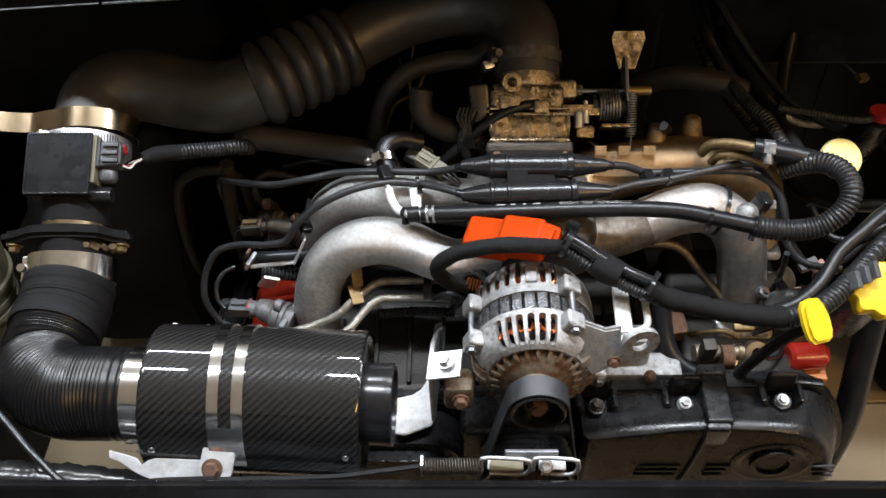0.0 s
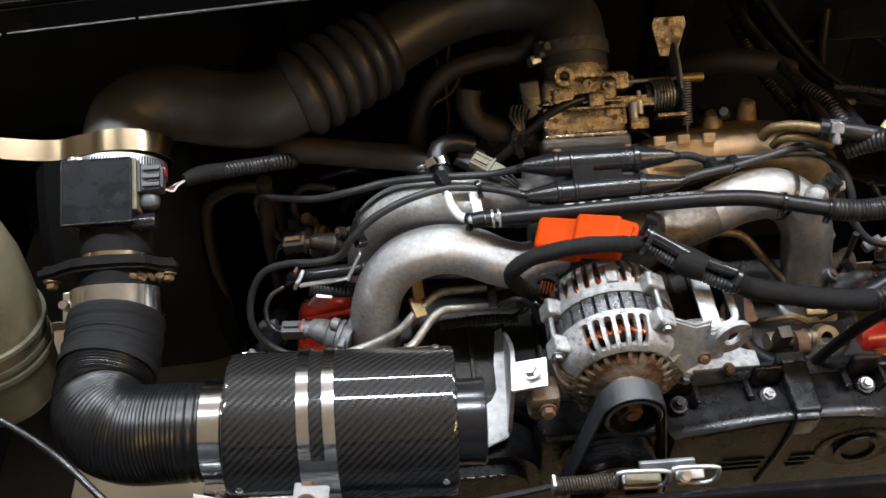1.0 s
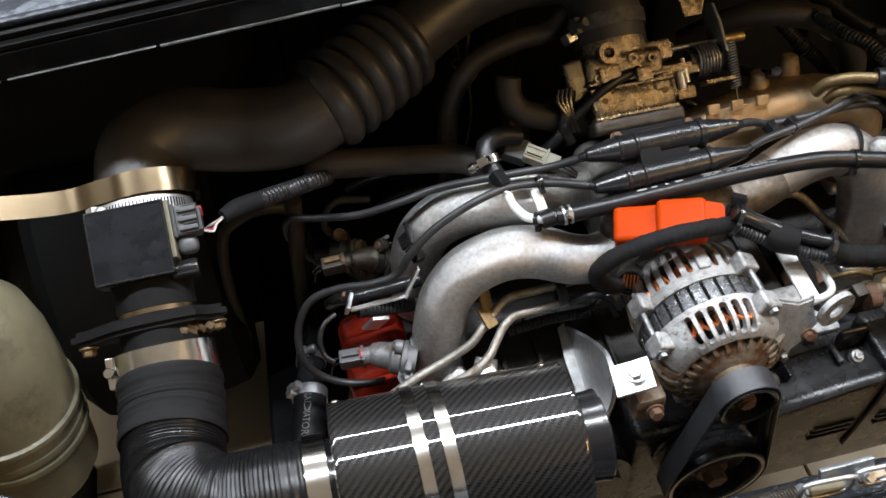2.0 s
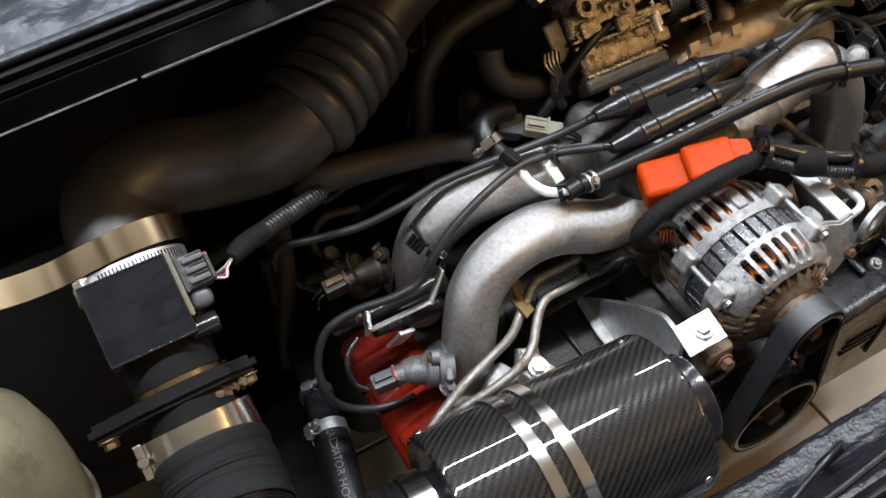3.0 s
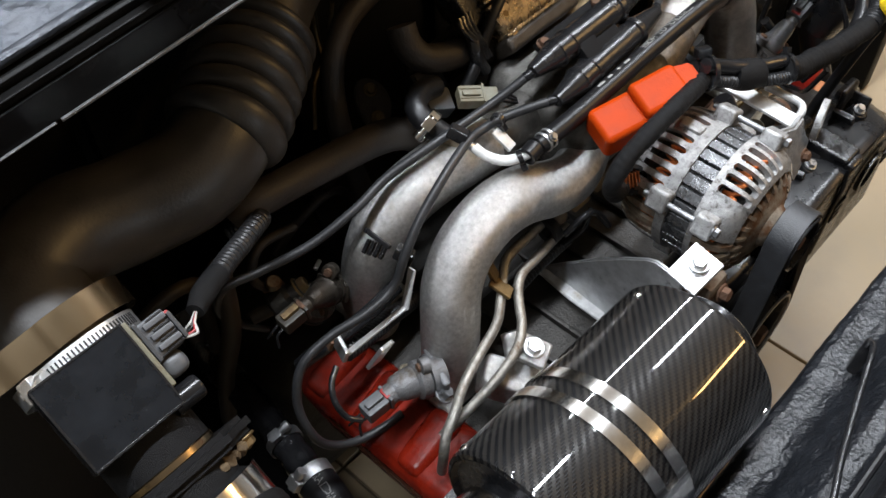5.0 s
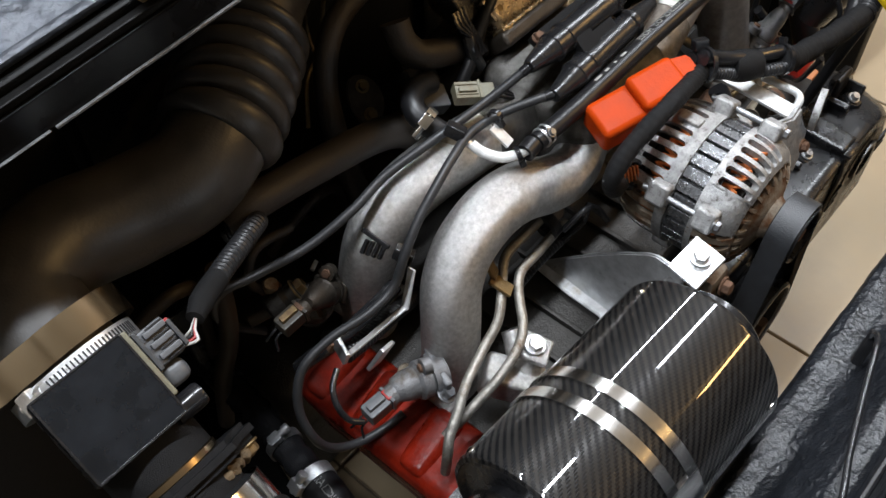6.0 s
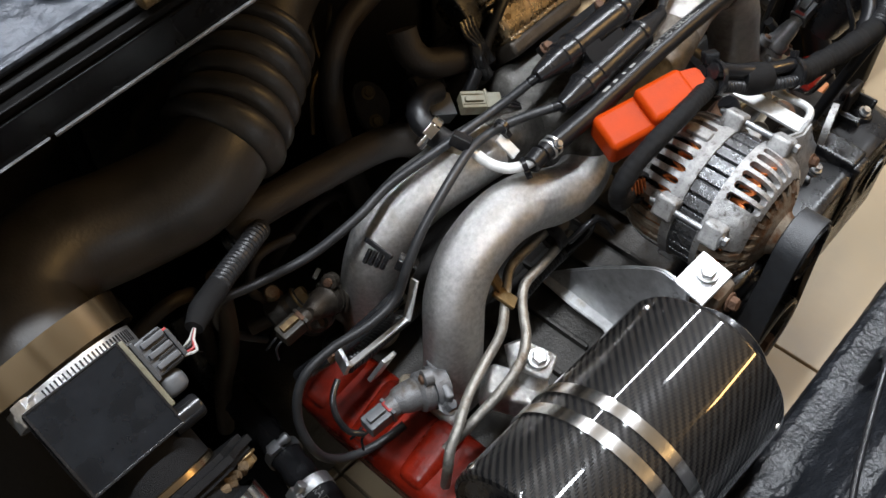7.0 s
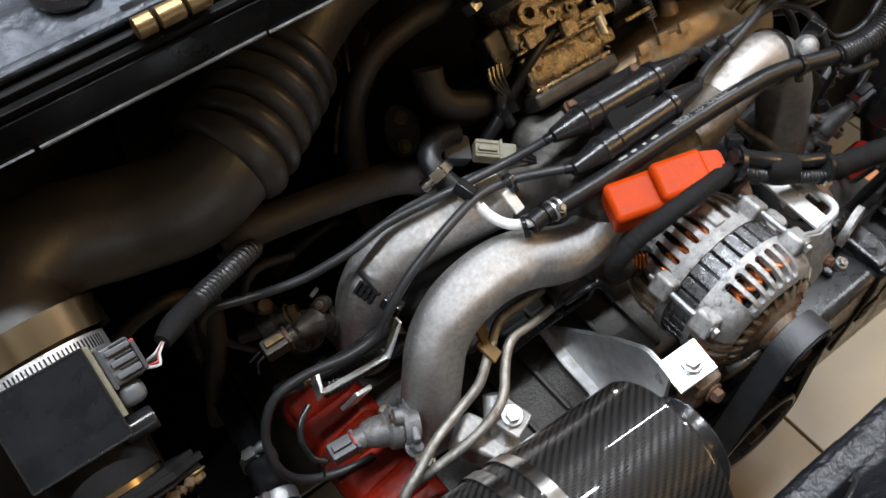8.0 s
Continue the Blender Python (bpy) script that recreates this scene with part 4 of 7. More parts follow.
part("lower_lug", bm, ALT_RUST_SHADE, mount)
part("lower_bolt", bolt((0.016, 0.506, 0.745), (0, -1, 0.2), 0.006), RUST, mount)

# ---- intake manifold with four runners ----
manifold = thing("intake_manifold", (0.09, 0.72, 0.76), "sand-cast aluminium intake manifold with curved runners", "intake manifold")


def runner(pts, r, label="", metal=None, root=1.10):
    bm = tube(pts, lambda s, d: r * (root + (1 - root) * min(1, s * 3.2)), 32, 0.005)
    return part("runner", bm, metal or CAST, manifold, label)


runner([(0.065, 0.680, 0.780), (0.05, 0.669, 0.778), (0.03, 0.661, 0.773), (0.01, 0.659, 0.771), (-0.012, 0.662, 0.776), (-0.034, 0.668, 0.784),
        (-0.060, 0.671, 0.789), (-0.084, 0.672, 0.785), (-0.107, 0.6715, 0.772), (-0.125, 0.667, 0.750), (-0.1345, 0.660, 0.7226), (-0.139, 0.6565, 0.686), (-0.142, 0.655, 0.640)],
       0.0245, "pale grey cast runner", None, 0.82)
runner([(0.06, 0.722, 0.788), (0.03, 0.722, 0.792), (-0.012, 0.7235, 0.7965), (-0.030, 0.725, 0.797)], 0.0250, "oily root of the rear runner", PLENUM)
runner([(-0.022, 0.724, 0.797), (-0.036, 0.7255, 0.7975), (-0.052, 0.7275, 0.797), (-0.074, 0.733, 0.793), (-0.098, 0.740, 0.782), (-0.120, 0.745, 0.763), (-0.134, 0.747, 0.735), (-0.139, 0.751, 0.69), (-0.140, 0.752, 0.64)], 0.0255, root=1.0)
# Root of the far runner, coloured darker for grease and the shade there.
runner([(0.12, 0.678, 0.785), (0.17, 0.686, 0.782), (0.205, 0.692, 0.793), (0.212, 0.693, 0.796)], 0.0245, "oily root of the far runner, with shade in its colour", FARSHADE, 0.9)
runner([(0.207, 0.6925, 0.794), (0.236, 0.697, 0.804), (0.266, 0.697, 0.8075), (0.292, 0.692, 0.793), (0.307, 0.685, 0.765), (0.313, 0.680, 0.7335), (0.318, 0.674, 0.705), (0.321, 0.668, 0.66)], 0.0255, "cast runner of the far bank", FARALU, 0.97)
part("runner_tie", ring(bmesh.new(), aim((0.276, 0.696, 0.806), (1, -0.1, -0.35)), 0.0255, 0.0268, -0.002, 0.002, 32), GLOSS, manifold, "black cable tie round the runner")
runner([(0.12, 0.745, 0.785), (0.17, 0.76, 0.798), (0.23, 0.765, 0.808), (0.29, 0.765, 0.804), (0.335, 0.765, 0.775), (0.35, 0.765, 0.70)], 0.029, "oily cast rear runner", GOLDCAST)
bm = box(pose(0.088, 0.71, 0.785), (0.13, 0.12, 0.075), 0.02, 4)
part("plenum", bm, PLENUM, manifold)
for x, y, z in ((-0.141, 0.658, 0.645), (-0.136, 0.752, 0.665), (0.321, 0.670, 0.668), (0.35, 0.765, 0.69)):
    bm = box(pose(x, y, z), (0.058, 0.056, 0.012), 0.005, 3)
    part("flange", bm, CAST, manifold)
bm = tube([(-0.098, 0.624, 0.700), (-0.104, 0.612, 0.690), (-0.112, 0.598, 0.672)], lambda s, d: 0.0105 + 0.004 * s, 18)
part("flange_ear", bm, CAST, manifold)
part("flange_bolt", bolt((-0.103, 0.598, 0.708), (-0.15, -0.3, 1), 0.0065), ZINC, manifold)
bm = box(pose(-0.124, 0.604, 0.674, 20, 0, 35), (0.030, 0.052, 0.028), 0.005, 3)
slab(bm, pose(-0.103, 0.600, 0.701, 14, -8, 20), (0.024, 0.030, 0.008), 0.0025, 3)
part("flange_foot", bm, CAST, manifold)
# casting mark on the rear runner
bm = bmesh.new()
for k in range(4):
    slab(bm, pose(-0.150, 0.716 + k * 0.0065, 0.777 - k * 0.003, 0, -50, 0), (0.013, 0.0035, 0.004), 0.001)
slab(bm, pose(-0.146, 0.726, 0.782, 0, -50, 0), (0.004, 0.028, 0.004), 0.001)
part("cast_mark", bm, PLASTIC, manifold, "dark stamped mark")
# bosses on the rear right runner
for x, y in ((0.222, 0.775), (0.262, 0.79)):
    bm = turned(aim((x, y, 0.825), (0, 0.25, 1)), [(0.013, 0), (0.011, 0.010), (0.0085, 0.021), (0.006, 0.023)], 16)
    part("boss", bm, GOLDCAST, manifold)
bm = box(pose(0.185, 0.742, 0.828, -35), (0.062, 0.004, 0.026), 0.001)
for x in (0.160, 0.184, 0.210):
    slab(bm, pose(x, 0.747, 0.842, -35), (0.012, 0.004, 0.010), 0.001)
part("cable_bracket", bm, GOLDCAST, manifold, "tarnished slotted cable bracket")

# ---- throttle body ----
TA = Vector((0, 0.76, 0.65)).normalized()
throttle = thing("throttle_unit", (0.088, 0.775, 0.83), "stained cast aluminium throttle body with a return spring", "throttle body")
R3 = Matrix((Vector((1, 0, 0)), TA.cross(Vector((1, 0, 0))), TA)).transposed().to_4x4()


def tb(x, y, z):
    """A place on the throttle body: x across, y away from the front face, z along its bore."""
    return Matrix.Translation((0.088, 0.785, 0.822)) @ R3 @ Matrix.Translation((x, y, z))


def cast_block(m, size, radius, swell=0.0, amp=0.0011, seed=0):
    """A rough sand-cast block: rounded, finely divided, with a swollen front and an uneven skin."""
    b = bmesh.new()
    bmesh.ops.create_cube(b, size=1.0, matrix=Matrix.Diagonal((*size, 1)))
    bmesh.ops.bevel(b, geom=list(b.edges), offset=radius, segments=4, affect="EDGES", profile=0.5)
    long = [e for e in b.edges if e.calc_length() > 0.006]
    bmesh.ops.subdivide_edges(b, edges=long, cuts=11, use_grid_fill=True)
    b.normal_update()
    lift = [(v, v.normal.copy(), v.co.copy()) for v in b.verts]
    for v, n, q in lift:
        f = max(0.0, -n.y)
        h = swell * f * math.sin(math.pi * (q.z / size[2] + 0.5)) * (0.75 + 0.25 * math.cos(q.x * 170))
        h += amp * noise.fractal(q * 90 + Vector((seed, 0, 0)), 1.0, 2.0, 3)
        v.co = m @ (q + n * h)
    return b


bm = cast_block(tb(0, 0, -0.012), (0.090, 0.077, 0.014), 0.004, 0.0006, 0.0003, 3)
part("base_flange", bm, OILSHADE, throttle)
bm = cast_block(tb(0, 0, 0.010), (0.082, 0.066, 0.032), 0.007, 0.0055, 0.0013, 7)
slab(bm, tb(-0.030, -0.033, 0.017), (0.018, 0.010, 0.012), 0.004, 3)
slab(bm, tb(0.029, -0.033, 0.017), (0.018, 0.010, 0.012), 0.004, 3)
part("lower_body", bm, THROTTLE, throttle)
bm = cast_block(tb(-0.002, 0, 0.042), (0.076, 0.064, 0.028), 0.006, 0.0025, 0.0014, 11)
slab(bm, tb(0.038, -0.01, 0.052), (0.026, 0.03, 0.02), 0.004)
slab(bm, tb(-0.02, -0.034, 0.036), (0.022, 0.012, 0.016), 0.003)
slab(bm, tb(0.012, -0.036, 0.030), (0.016, 0.014, 0.014), 0.003)
part("upper_body", bm, THROTTLE, throttle)
bm = ring(bmesh.new(), aim(tb(-0.018, -0.036, 0.055).translation, -(R3 @ Vector((0, 1, 0)))), 0.0052, 0.010, -0.01, 0.006, 20)
part("port_boss", bm, THROTTLE, throttle)
for z, d in ((-0.004, 0.0375), (0.0235, 0.0355), (0.0295, 0.0345)):
    part("body_ledge", box(tb(0, -0.002, z), (0.083, d * 2 - 0.002, 0.0034), 0.0014), THROTTLE, throttle)
for x, w in ((-0.040, 0.004), (0.040, 0.004)):
    part("body_web", box(tb(x, -0.0345, 0.013), (w, 0.006, 0.018), 0.002), THROTTLE, throttle)
for x, z, r in ((0.006, 0.047, 0.0048), (0.024, 0.044, 0.0038), (-0.032, 0.034, 0.0036)):
    m = aim(tb(x, -0.030, z).translation, -(R3 @ Vector((0, 1, 0))))
    part("port_boss", ring(bmesh.new(), m, r * 0.5, r, -0.006, 0.0065, 18), THROTTLE, throttle)
    part("port_plug", turned(m, [(r * 0.5, -0.004), (r * 0.5, 0.003)], 12), RUST, throttle)
part("side_arm", box(tb(0.046, -0.004, 0.0535), (0.026, 0.016, 0.012), 0.003, 3), THROTTLE, throttle)
part("side_arm", box(tb(0.052, 0.004, 0.036), (0.034, 0.012, 0.008), 0.003, 3), THROTTLE, throttle)
part("idle_screw", turned(aim(tb(0.060, -0.020, 0.026).translation, TA), [(0.0038, -0.01), (0.0038, 0.004), (0.0026, 0.004), (0.0026, 0.014)], 12), ZINC, throttle)
part("collar", turned(tb(0, 0, 0.055), [(0.034, 0), (0.036, 0.004), (0.034, 0.018)], 36), THROTTLE, throttle)
for x, z in ((-0.03, 0.012), (0.03, 0.012), (-0.033, -0.006), (0.033, -0.006), (0.018, 0.034)):
    part("body_screw", bolt(tb(x, -0.034, z).translation, -(R3 @ Vector((0, 1, 0))), 0.0035), OLDBRASS, throttle)
for x in (-0.034, 0.034):
    part("flange_bolt", bolt(tb(x, -0.026, -0.004).translation, TA, 0.006), OLDBRASS, throttle, "brown tarnished bolt")
# spindle, spring drum and quadrant
sx = (R3 @ Vector((1, 0, 0)))
part("spindle", turned(aim(tb(0.04, -0.012, 0.052).translation, sx), [(0.0024, 0), (0.0024, 0.075)], 12), GREY_STEEL, throttle)
part("spindle_end", turned(aim(tb(0.104, -0.012, 0.052).translation, sx), [(0.0048, 0), (0.0048, 0.026)], 14), BRASS, throttle)
bm = sweep(bmesh.new(), [tb(0.074 + 0.0032 * j / 16, -0.012 + 0.0155 * math.cos(j * math.pi / 8), 0.036 + 0.0155 * math.sin(j * math.pi / 8)).translation for j in range(7 * 16 + 1)], 0.0013, 6)
part("torsion_spring", bm, GREY_STEEL, throttle)
part("spring_drum", turned(aim(tb(0.068, -0.012, 0.036).translation, sx), [(0.012, 0), (0.012, 0.034)], 20), CAST_DARK, throttle)
bm = plate(bmesh.new(), tb(0.103, -0.012, 0.056) @ pose(0, 0, 0, 90, 0, 90) @ pose(0, 0, 0, 0, 0, 0),
           [(-0.018, -0.018), (0.014, -0.02), (0.02, 0.0), (0.018, 0.022), (0.006, 0.034), (-0.006, 0.032), (-0.014, 0.012)], 0.003)
part("quadrant", bm, MIDSTEEL, throttle, "dull steel throttle quadrant")
bm = box(tb(0.055, -0.02, 0.030), (0.05, 0.006, 0.012), 0.0015)
slab(bm, tb(0.09, -0.022, 0.012), (0.03, 0.018, 0.004), 0.001)
slab(bm, tb(0.06, -0.01, 0.008), (0.02, 0.014, 0.014), 0.003)
part("stop_lever", bm, THROTTLE, throttle)
part("stop_screw", turned(aim(tb(0.052, -0.026, 0.010).translation, TA), [(0.005, 0), (0.005, 0.016), (0.0035, 0.018)], 12), ZINC, throttle)
bm = bmesh.new()
line = []
for k in range(170):
    a = k * 2 * math.pi / 10
    c = Vector((0.196, 0.803, 0.872)).lerp(Vector((0.194, 0.770, 0.842)), k / 169)
    d = Vector((-0.002, -0.033, -0.03)).normalized()
    u = d.cross(Vector((1, 0, 0))).normalized()
    line.append(c + (Vector((1, 0, 0)) * math.cos(a) + u * math.sin(a)) * 0.0048)
sweep(bm, line, 0.0010, 6)
sweep(bm, [Vector((0.194, 0.770, 0.842)), Vector((0.193, 0.755, 0.829))], 0.0008, 6)
part("return_spring", bm, GREY_STEEL, throttle, "coiled steel return spring")
bm = plate(bmesh.new(), pose(0.207, 0.910, 0.853, 58), [(-0.010, -0.022), (0.009, -0.022), (0.019, 0.012), (0.017, 0.020), (-0.016, 0.020), (-0.019, 0.012)], 0.003)
part("cable_plate", bm, THROTTLE, throttle, "tarnished upright cable plate")
part("plate_screw", bolt((0.207, 0.914, 0.868), (0, -0.85, 0.5), 0.003), BRASS, throttle)
# small vacuum hose over the front of the body
bm = tube([(0.098, 0.793, 0.868), (0.075, 0.785, 0.868), (0.055, 0.778, 0.862), (0.035, 0.772, 0.848), (0.012, 0.765, 0.828), (-0.005, 0.765, 0.808)], 0.0055, 12)
solo("vacuum_hose", bm, RUBBER, "thin black vacuum hose curling off the throttle body", "hose")

# ---- big intake hose with bellows ----
hose = thing("intake_hose", (-0.15, 0.84, 0.85), "large dusty black rubber intake hose with a bellows section", "intake hose")
L1 = [(-0.376, 0.760, 0.834), (-0.376, 0.792, 0.850), (-0.366, 0.822, 0.860), (-0.330, 0.838, 0.860), (-0.282, 0.832, 0.853), (-0.238, 0.820, 0.857), (-0.206, 0.823, 0.866)]
L2 = [(-0.206, 0.823, 0.866), (-0.183, 0.834, 0.8705), (-0.158, 0.850, 0.8738), (-0.132, 0.868, 0.876), (-0.106, 0.885, 0.880)]
L3 = [(-0.106, 0.885, 0.880), (-0.078, 0.902, 0.887), (-0.035, 0.919, 0.897), (0.02, 0.926, 0.904), (0.062, 0.912, 0.906), (0.084, 0.887, 0.898), (0.088, 0.864, 0.888), (0.088, 0.838, 0.867)]
part("lower_hose", tube(L1 + L2[1:2], lambda s, d: 0.035 + 0.005 * min(1, s * 3) - 0.002 * s, 30, 0.006), BIGHOSE, hose)
part("upper_hose", tube(L3, lambda s, d: 0.035, 30, 0.006), BIGHOSE, hose)
full = spline(L1[-2:] + L2[1:] + L3[1:2], 0.0012)
bel = [p for p in full if -0.203 < p.x < -0.106]
BEL_N = 6


def bellows_radius(s, d):
    k = s * BEL_N
    return 0.0370 + 0.0100 * min(1.0, 0.75 + 0.4 * k, 0.7 + 0.4 * (BEL_N - k)) * abs(math.sin(math.pi * k)) ** 0.65


part("bellows", sweep(bmesh.new(), bel, bellows_radius, 40), BIGHOSE, hose, "six-fold rubber bellows")
hose_clamp(hose, (0.088, 0.853, 0.880), TA, 0.0368, 0.014, (-0.9, -0.4, 0.2), PLENUM)
part("clamp_lug", box(pose(0.046, 0.842, 0.880, 40, 0, 20), (0.012, 0.010, 0.014), 0.002), ZINC, throttle, "zinc clamp lug")

# ---- carbon air canister ----
can = thing("air_canister", (-0.165, 0.488, 0.70), "glossy carbon-fibre air filter canister with steel straps", "air filter")
CA, CB = Vector((-0.255, 0.4913, 0.775)), Vector((-0.068, 0.4845, 0.7720))
cax = (CB - CA).normalized()
CL = (CB - CA).length
CR = 0.065
cm = aim(CA, cax, (0, 0, 1))


def can_shell():
    bm = bmesh.new()
    seg = 96
    prof = [(CR - 0.004, 0.0), (CR - 0.001, 0.001), (CR, 0.003), (CR, 0.0045), (CR, CL / 2), (CR, CL - 0.0045), (CR, CL - 0.003), (CR - 0.001, CL - 0.001), (CR - 0.004, CL)]
    uvl = bm.loops.layers.uv.new("cloth")
    rings = [[bm.verts.new(cm @ Vector((r * math.cos(2 * math.pi * k / seg), r * math.sin(2 * math.pi * k / seg), h))) for k in range(seg)] for r, h in prof]
    for i in range(len(prof) - 1):
        for k in range(seg):
            f = bm.faces.new((rings[i][k], rings[i][(k + 1) % seg], rings[i + 1][(k + 1) % seg], rings[i + 1][k]))
            for lp, (hh, kk) in zip(f.loops, ((prof[i][1], k), (prof[i][1], k + 1), (prof[i + 1][1], k + 1), (prof[i + 1][1], k))):
                lp[uvl].uv = (hh, kk / seg * 2 * math.pi * CR)
    return bm


part("shell", can_shell(), CARBON, can, "glossy carbon-fibre twill shell")
part("left_cap", turned(cm, [(0.036, 0.006), (0.058, 0.004), (CR - 0.0045, 0.0), (CR - 0.0045, 0.004)], 72), PLASTIC, can)
part("right_cap", turned(cm, [(CR - 0.0045, CL - 0.004), (CR - 0.0045, CL), (0.058, CL - 0.006), (0.034, CL - 0.007)], 72), PLASTIC, can)
part("inlet_neck", turned(cm, [(0.0375, -0.034), (0.0385, -0.027), (0.0385, 0.006)], 48), GLOSS, can)
m = cm @ Matrix.Translation((0, 0, CL))
part("outlet_pipe", turned(m, [(0.0365, -0.008), (0.0365, 0.017), (0.0370, 0.0205), (0.0375, 0.0235), (0.0365, 0.0248), (0.0345, 0.021), (0.0345, -0.02)], 60, False), GLOSS, can, "short glossy black outlet pipe")
for h in (0.010, CL - 0.0130):
    for deg in (60.5 if h < 0.05 else 45.5, -79.0, 136.0, 200.0):
        a = radians(deg)
        p = CA + cax * h
        d = Vector((0, math.sin(a), math.cos(a)))
        part("rivet", turned(aim(p + d * (CR - 0.0003), d), [(0.0032, 0), (0.0030, 0.0011), (0.002, 0.0019), (0.0008, 0.0022)], 16), STEEL, can)
# strap with a long slot, in two bands joined at the foot
SX = CL * 0.40


def arc_band(h0, h1, a0, a1, r, thick, n=48):
    bm = bmesh.new()
    rows = []
    for k in range(n + 1):
        a = radians(a0 + (a1 - a0) * k / n)
        d = Vector((0, -math.sin(a), math.cos(a)))
        rows.append([bm.verts.new(CA + cax * h + d * rr) for h, rr in ((h0, r), (h1, r), (h1, r + thick), (h0, r + thick))])
    for a, b in zip(rows, rows[1:]):
        for k in range(4):
            bm.faces.new((a[k], a[(k + 1) % 4], b[(k + 1) % 4], b[k]))
    bm.faces.new(rows[0][::-1])
    bm.faces.new(rows[-1])
    return bm


part("strap_band", arc_band(SX - 0.0150, SX - 0.0055, -150, 57, CR + 0.0003, 0.0016), STEEL, can, "polished steel strap band")
part("strap_band", arc_band(SX + 0.0055, SX + 0.0150, -150, 57, CR + 0.0003, 0.0016), STEEL, can, "polished steel strap band")
part("strap_foot", arc_band(SX - 0.0150, SX + 0.0150, 56, 92, CR + 0.0003, 0.0016, 8), STEEL, can)
foot = Vector((-0.190, 0.4165, 0.7815))
bm = plate(bmesh.new(), pose(*foot, 42), [(-0.0104, 0.0158), (-0.0122, 0.006), (-0.0148, -0.0038), (-0.0142, -0.0085), (-0.0116, -0.0125), (-0.0075, -0.0155), (-0.0028, -0.0166), (0.0035, -0.0158), (0.009, -0.0128), (0.0125, -0.0095), (0.0140, -0.0065), (0.0164, 0.0085), (0.0160, 0.0118), (0.0135, 0.0140)], 0.003, 0.0009)
part("strap_tab", bm, ZINCPALE, can, "bright strap tab with a rusty bolt")
part("strap_bolt", bolt(foot + Vector((-0.0026, -0.0034, -0.0010)), (0, -0.67, 0.74), 0.0065), RUST, can)
hose_clamp(can, CA - cax * 0.0135, cax, 0.0432, 0.017, (0, -0.95, -0.45))

# zinc stay from the strap to the sill pipe
bm = plate(bmesh.new(), pose(-0.19, 0.4205, 0.7765, 42), [(-0.092, 0.0115), (-0.0805, 0.0085), (-0.0685, 0.0048), (-0.0645, -0.0008), (-0.059, 0.0030), (-0.0525, 0.0048), (-0.0158, 0.0034), (0.010, 0.0030), (0.010, -0.0142), (-0.016, -0.0142), (-0.0561, -0.0126), (-0.0640, -0.0100), (-0.0703, -0.0067), (-0.0821, 0.0015), (-0.092, 0.0055)], 0.0026)
solo("canister_stay", bm, ZINCPALE, "zinc strip stay bolted under the canister strap", "bracket")

# ---- corrugated duct from the canister up to the air-flow sensor ----
MAX = Vector((0, 0.852, 0.524)).normalized()
duct = thing("flexible_duct", (-0.37, 0.52, 0.74), "black ribbed flexible air duct bent through an elbow", "air duct")
dpts = [(-0.272, 0.492, 0.7754), (-0.305, 0.493, 0.776), (-0.34, 0.497, 0.772), (-0.366, 0.512, 0.768), (-0.380, 0.540, 0.757), (-0.381, 0.575, 0.756), (-0.379, 0.605, 0.758), (-0.378, 0.634, 0.766)]
line = spline(dpts, 0.0006)


def duct_radius(s, d):
    swell = 0.0425
    return swell - 0.0011 * (0.5 + 0.5 * math.cos(2 * math.pi * d / 0.0030)) if 0.1 < s < 0.80 else swell - 0.001 + 0.0006 * math.sin(d * 900)


part("duct_body", sweep(bmesh.new(), line, duct_radius, 40), DUCT, duct)
part("duct_cuff", tube(dpts[-3:], lambda s, d: 0.0444 + 0.0007 * math.sin(s * 23) + 0.0004 * math.sin(s * 61), 36, 0.002), TAPE, duct, "cloth-wrapped duct cuff")
hose_clamp(duct, (-0.378, 0.647, 0.7715), MAX, 0.0425, 0.024, (-1, -0.2, -0.1))

# ---- air-flow sensor ----
DARKGREY = mat("dark_grey_plastic", (0.03, 0.031, 0.033), 0.42, 0, 0.2, 120, 0.1, 700)
FOAM = mat("crumbling_tan_foam", (0.10, 0.066, 0.032), 0.8, 0, 0.4, 150, 0.8, 500)
maf = thing("air_flow_sensor", (-0.378, 0.69, 0.80), "black air-flow sensor with a square electronics lid", "air flow sensor")
m0 = aim((-0.378, 0.630, 0.761), MAX, (1, 0, 0))
part("sensor_tube", turned(m0, [(0.036, 0), (0.0385, 0.001), (0.0385, 0.03), (0.034, 0.034), (0.034, 0.12), (0.0365, 0.122), (0.0365, 0.155)], 40), TAPE, maf)
# Narrow gold ring, added for the golden reflection on the dark neck.
part("tube_glint", turned(m0, [(0.0342, 0.060), (0.0350, 0.061), (0.0350, 0.065), (0.0342, 0.066)], 40), STRAP, maf, "gold band added as a reflection on the sensor tube")
um = Matrix((Vector((1, 0, 0)), MAX, Vector((1, 0, 0)).cross(MAX))).transposed().to_4x4()
lid = Matrix.Translation((-0.3835, 0.710, 0.860)) @ um
bm = box(lid @ pose(0, 0, -0.0125), (0.066, 0.064, 0.025), 0.002)
part("sensor_box", bm, PLASTIC, maf)
bm = box(lid @ pose(0, 0, 0.0005), (0.0655, 0.0635, 0.003), 0.0014, 3)
part("sensor_lid", bm, MAFBOX, maf, "satin black scratched square lid")
bm = bmesh.new()
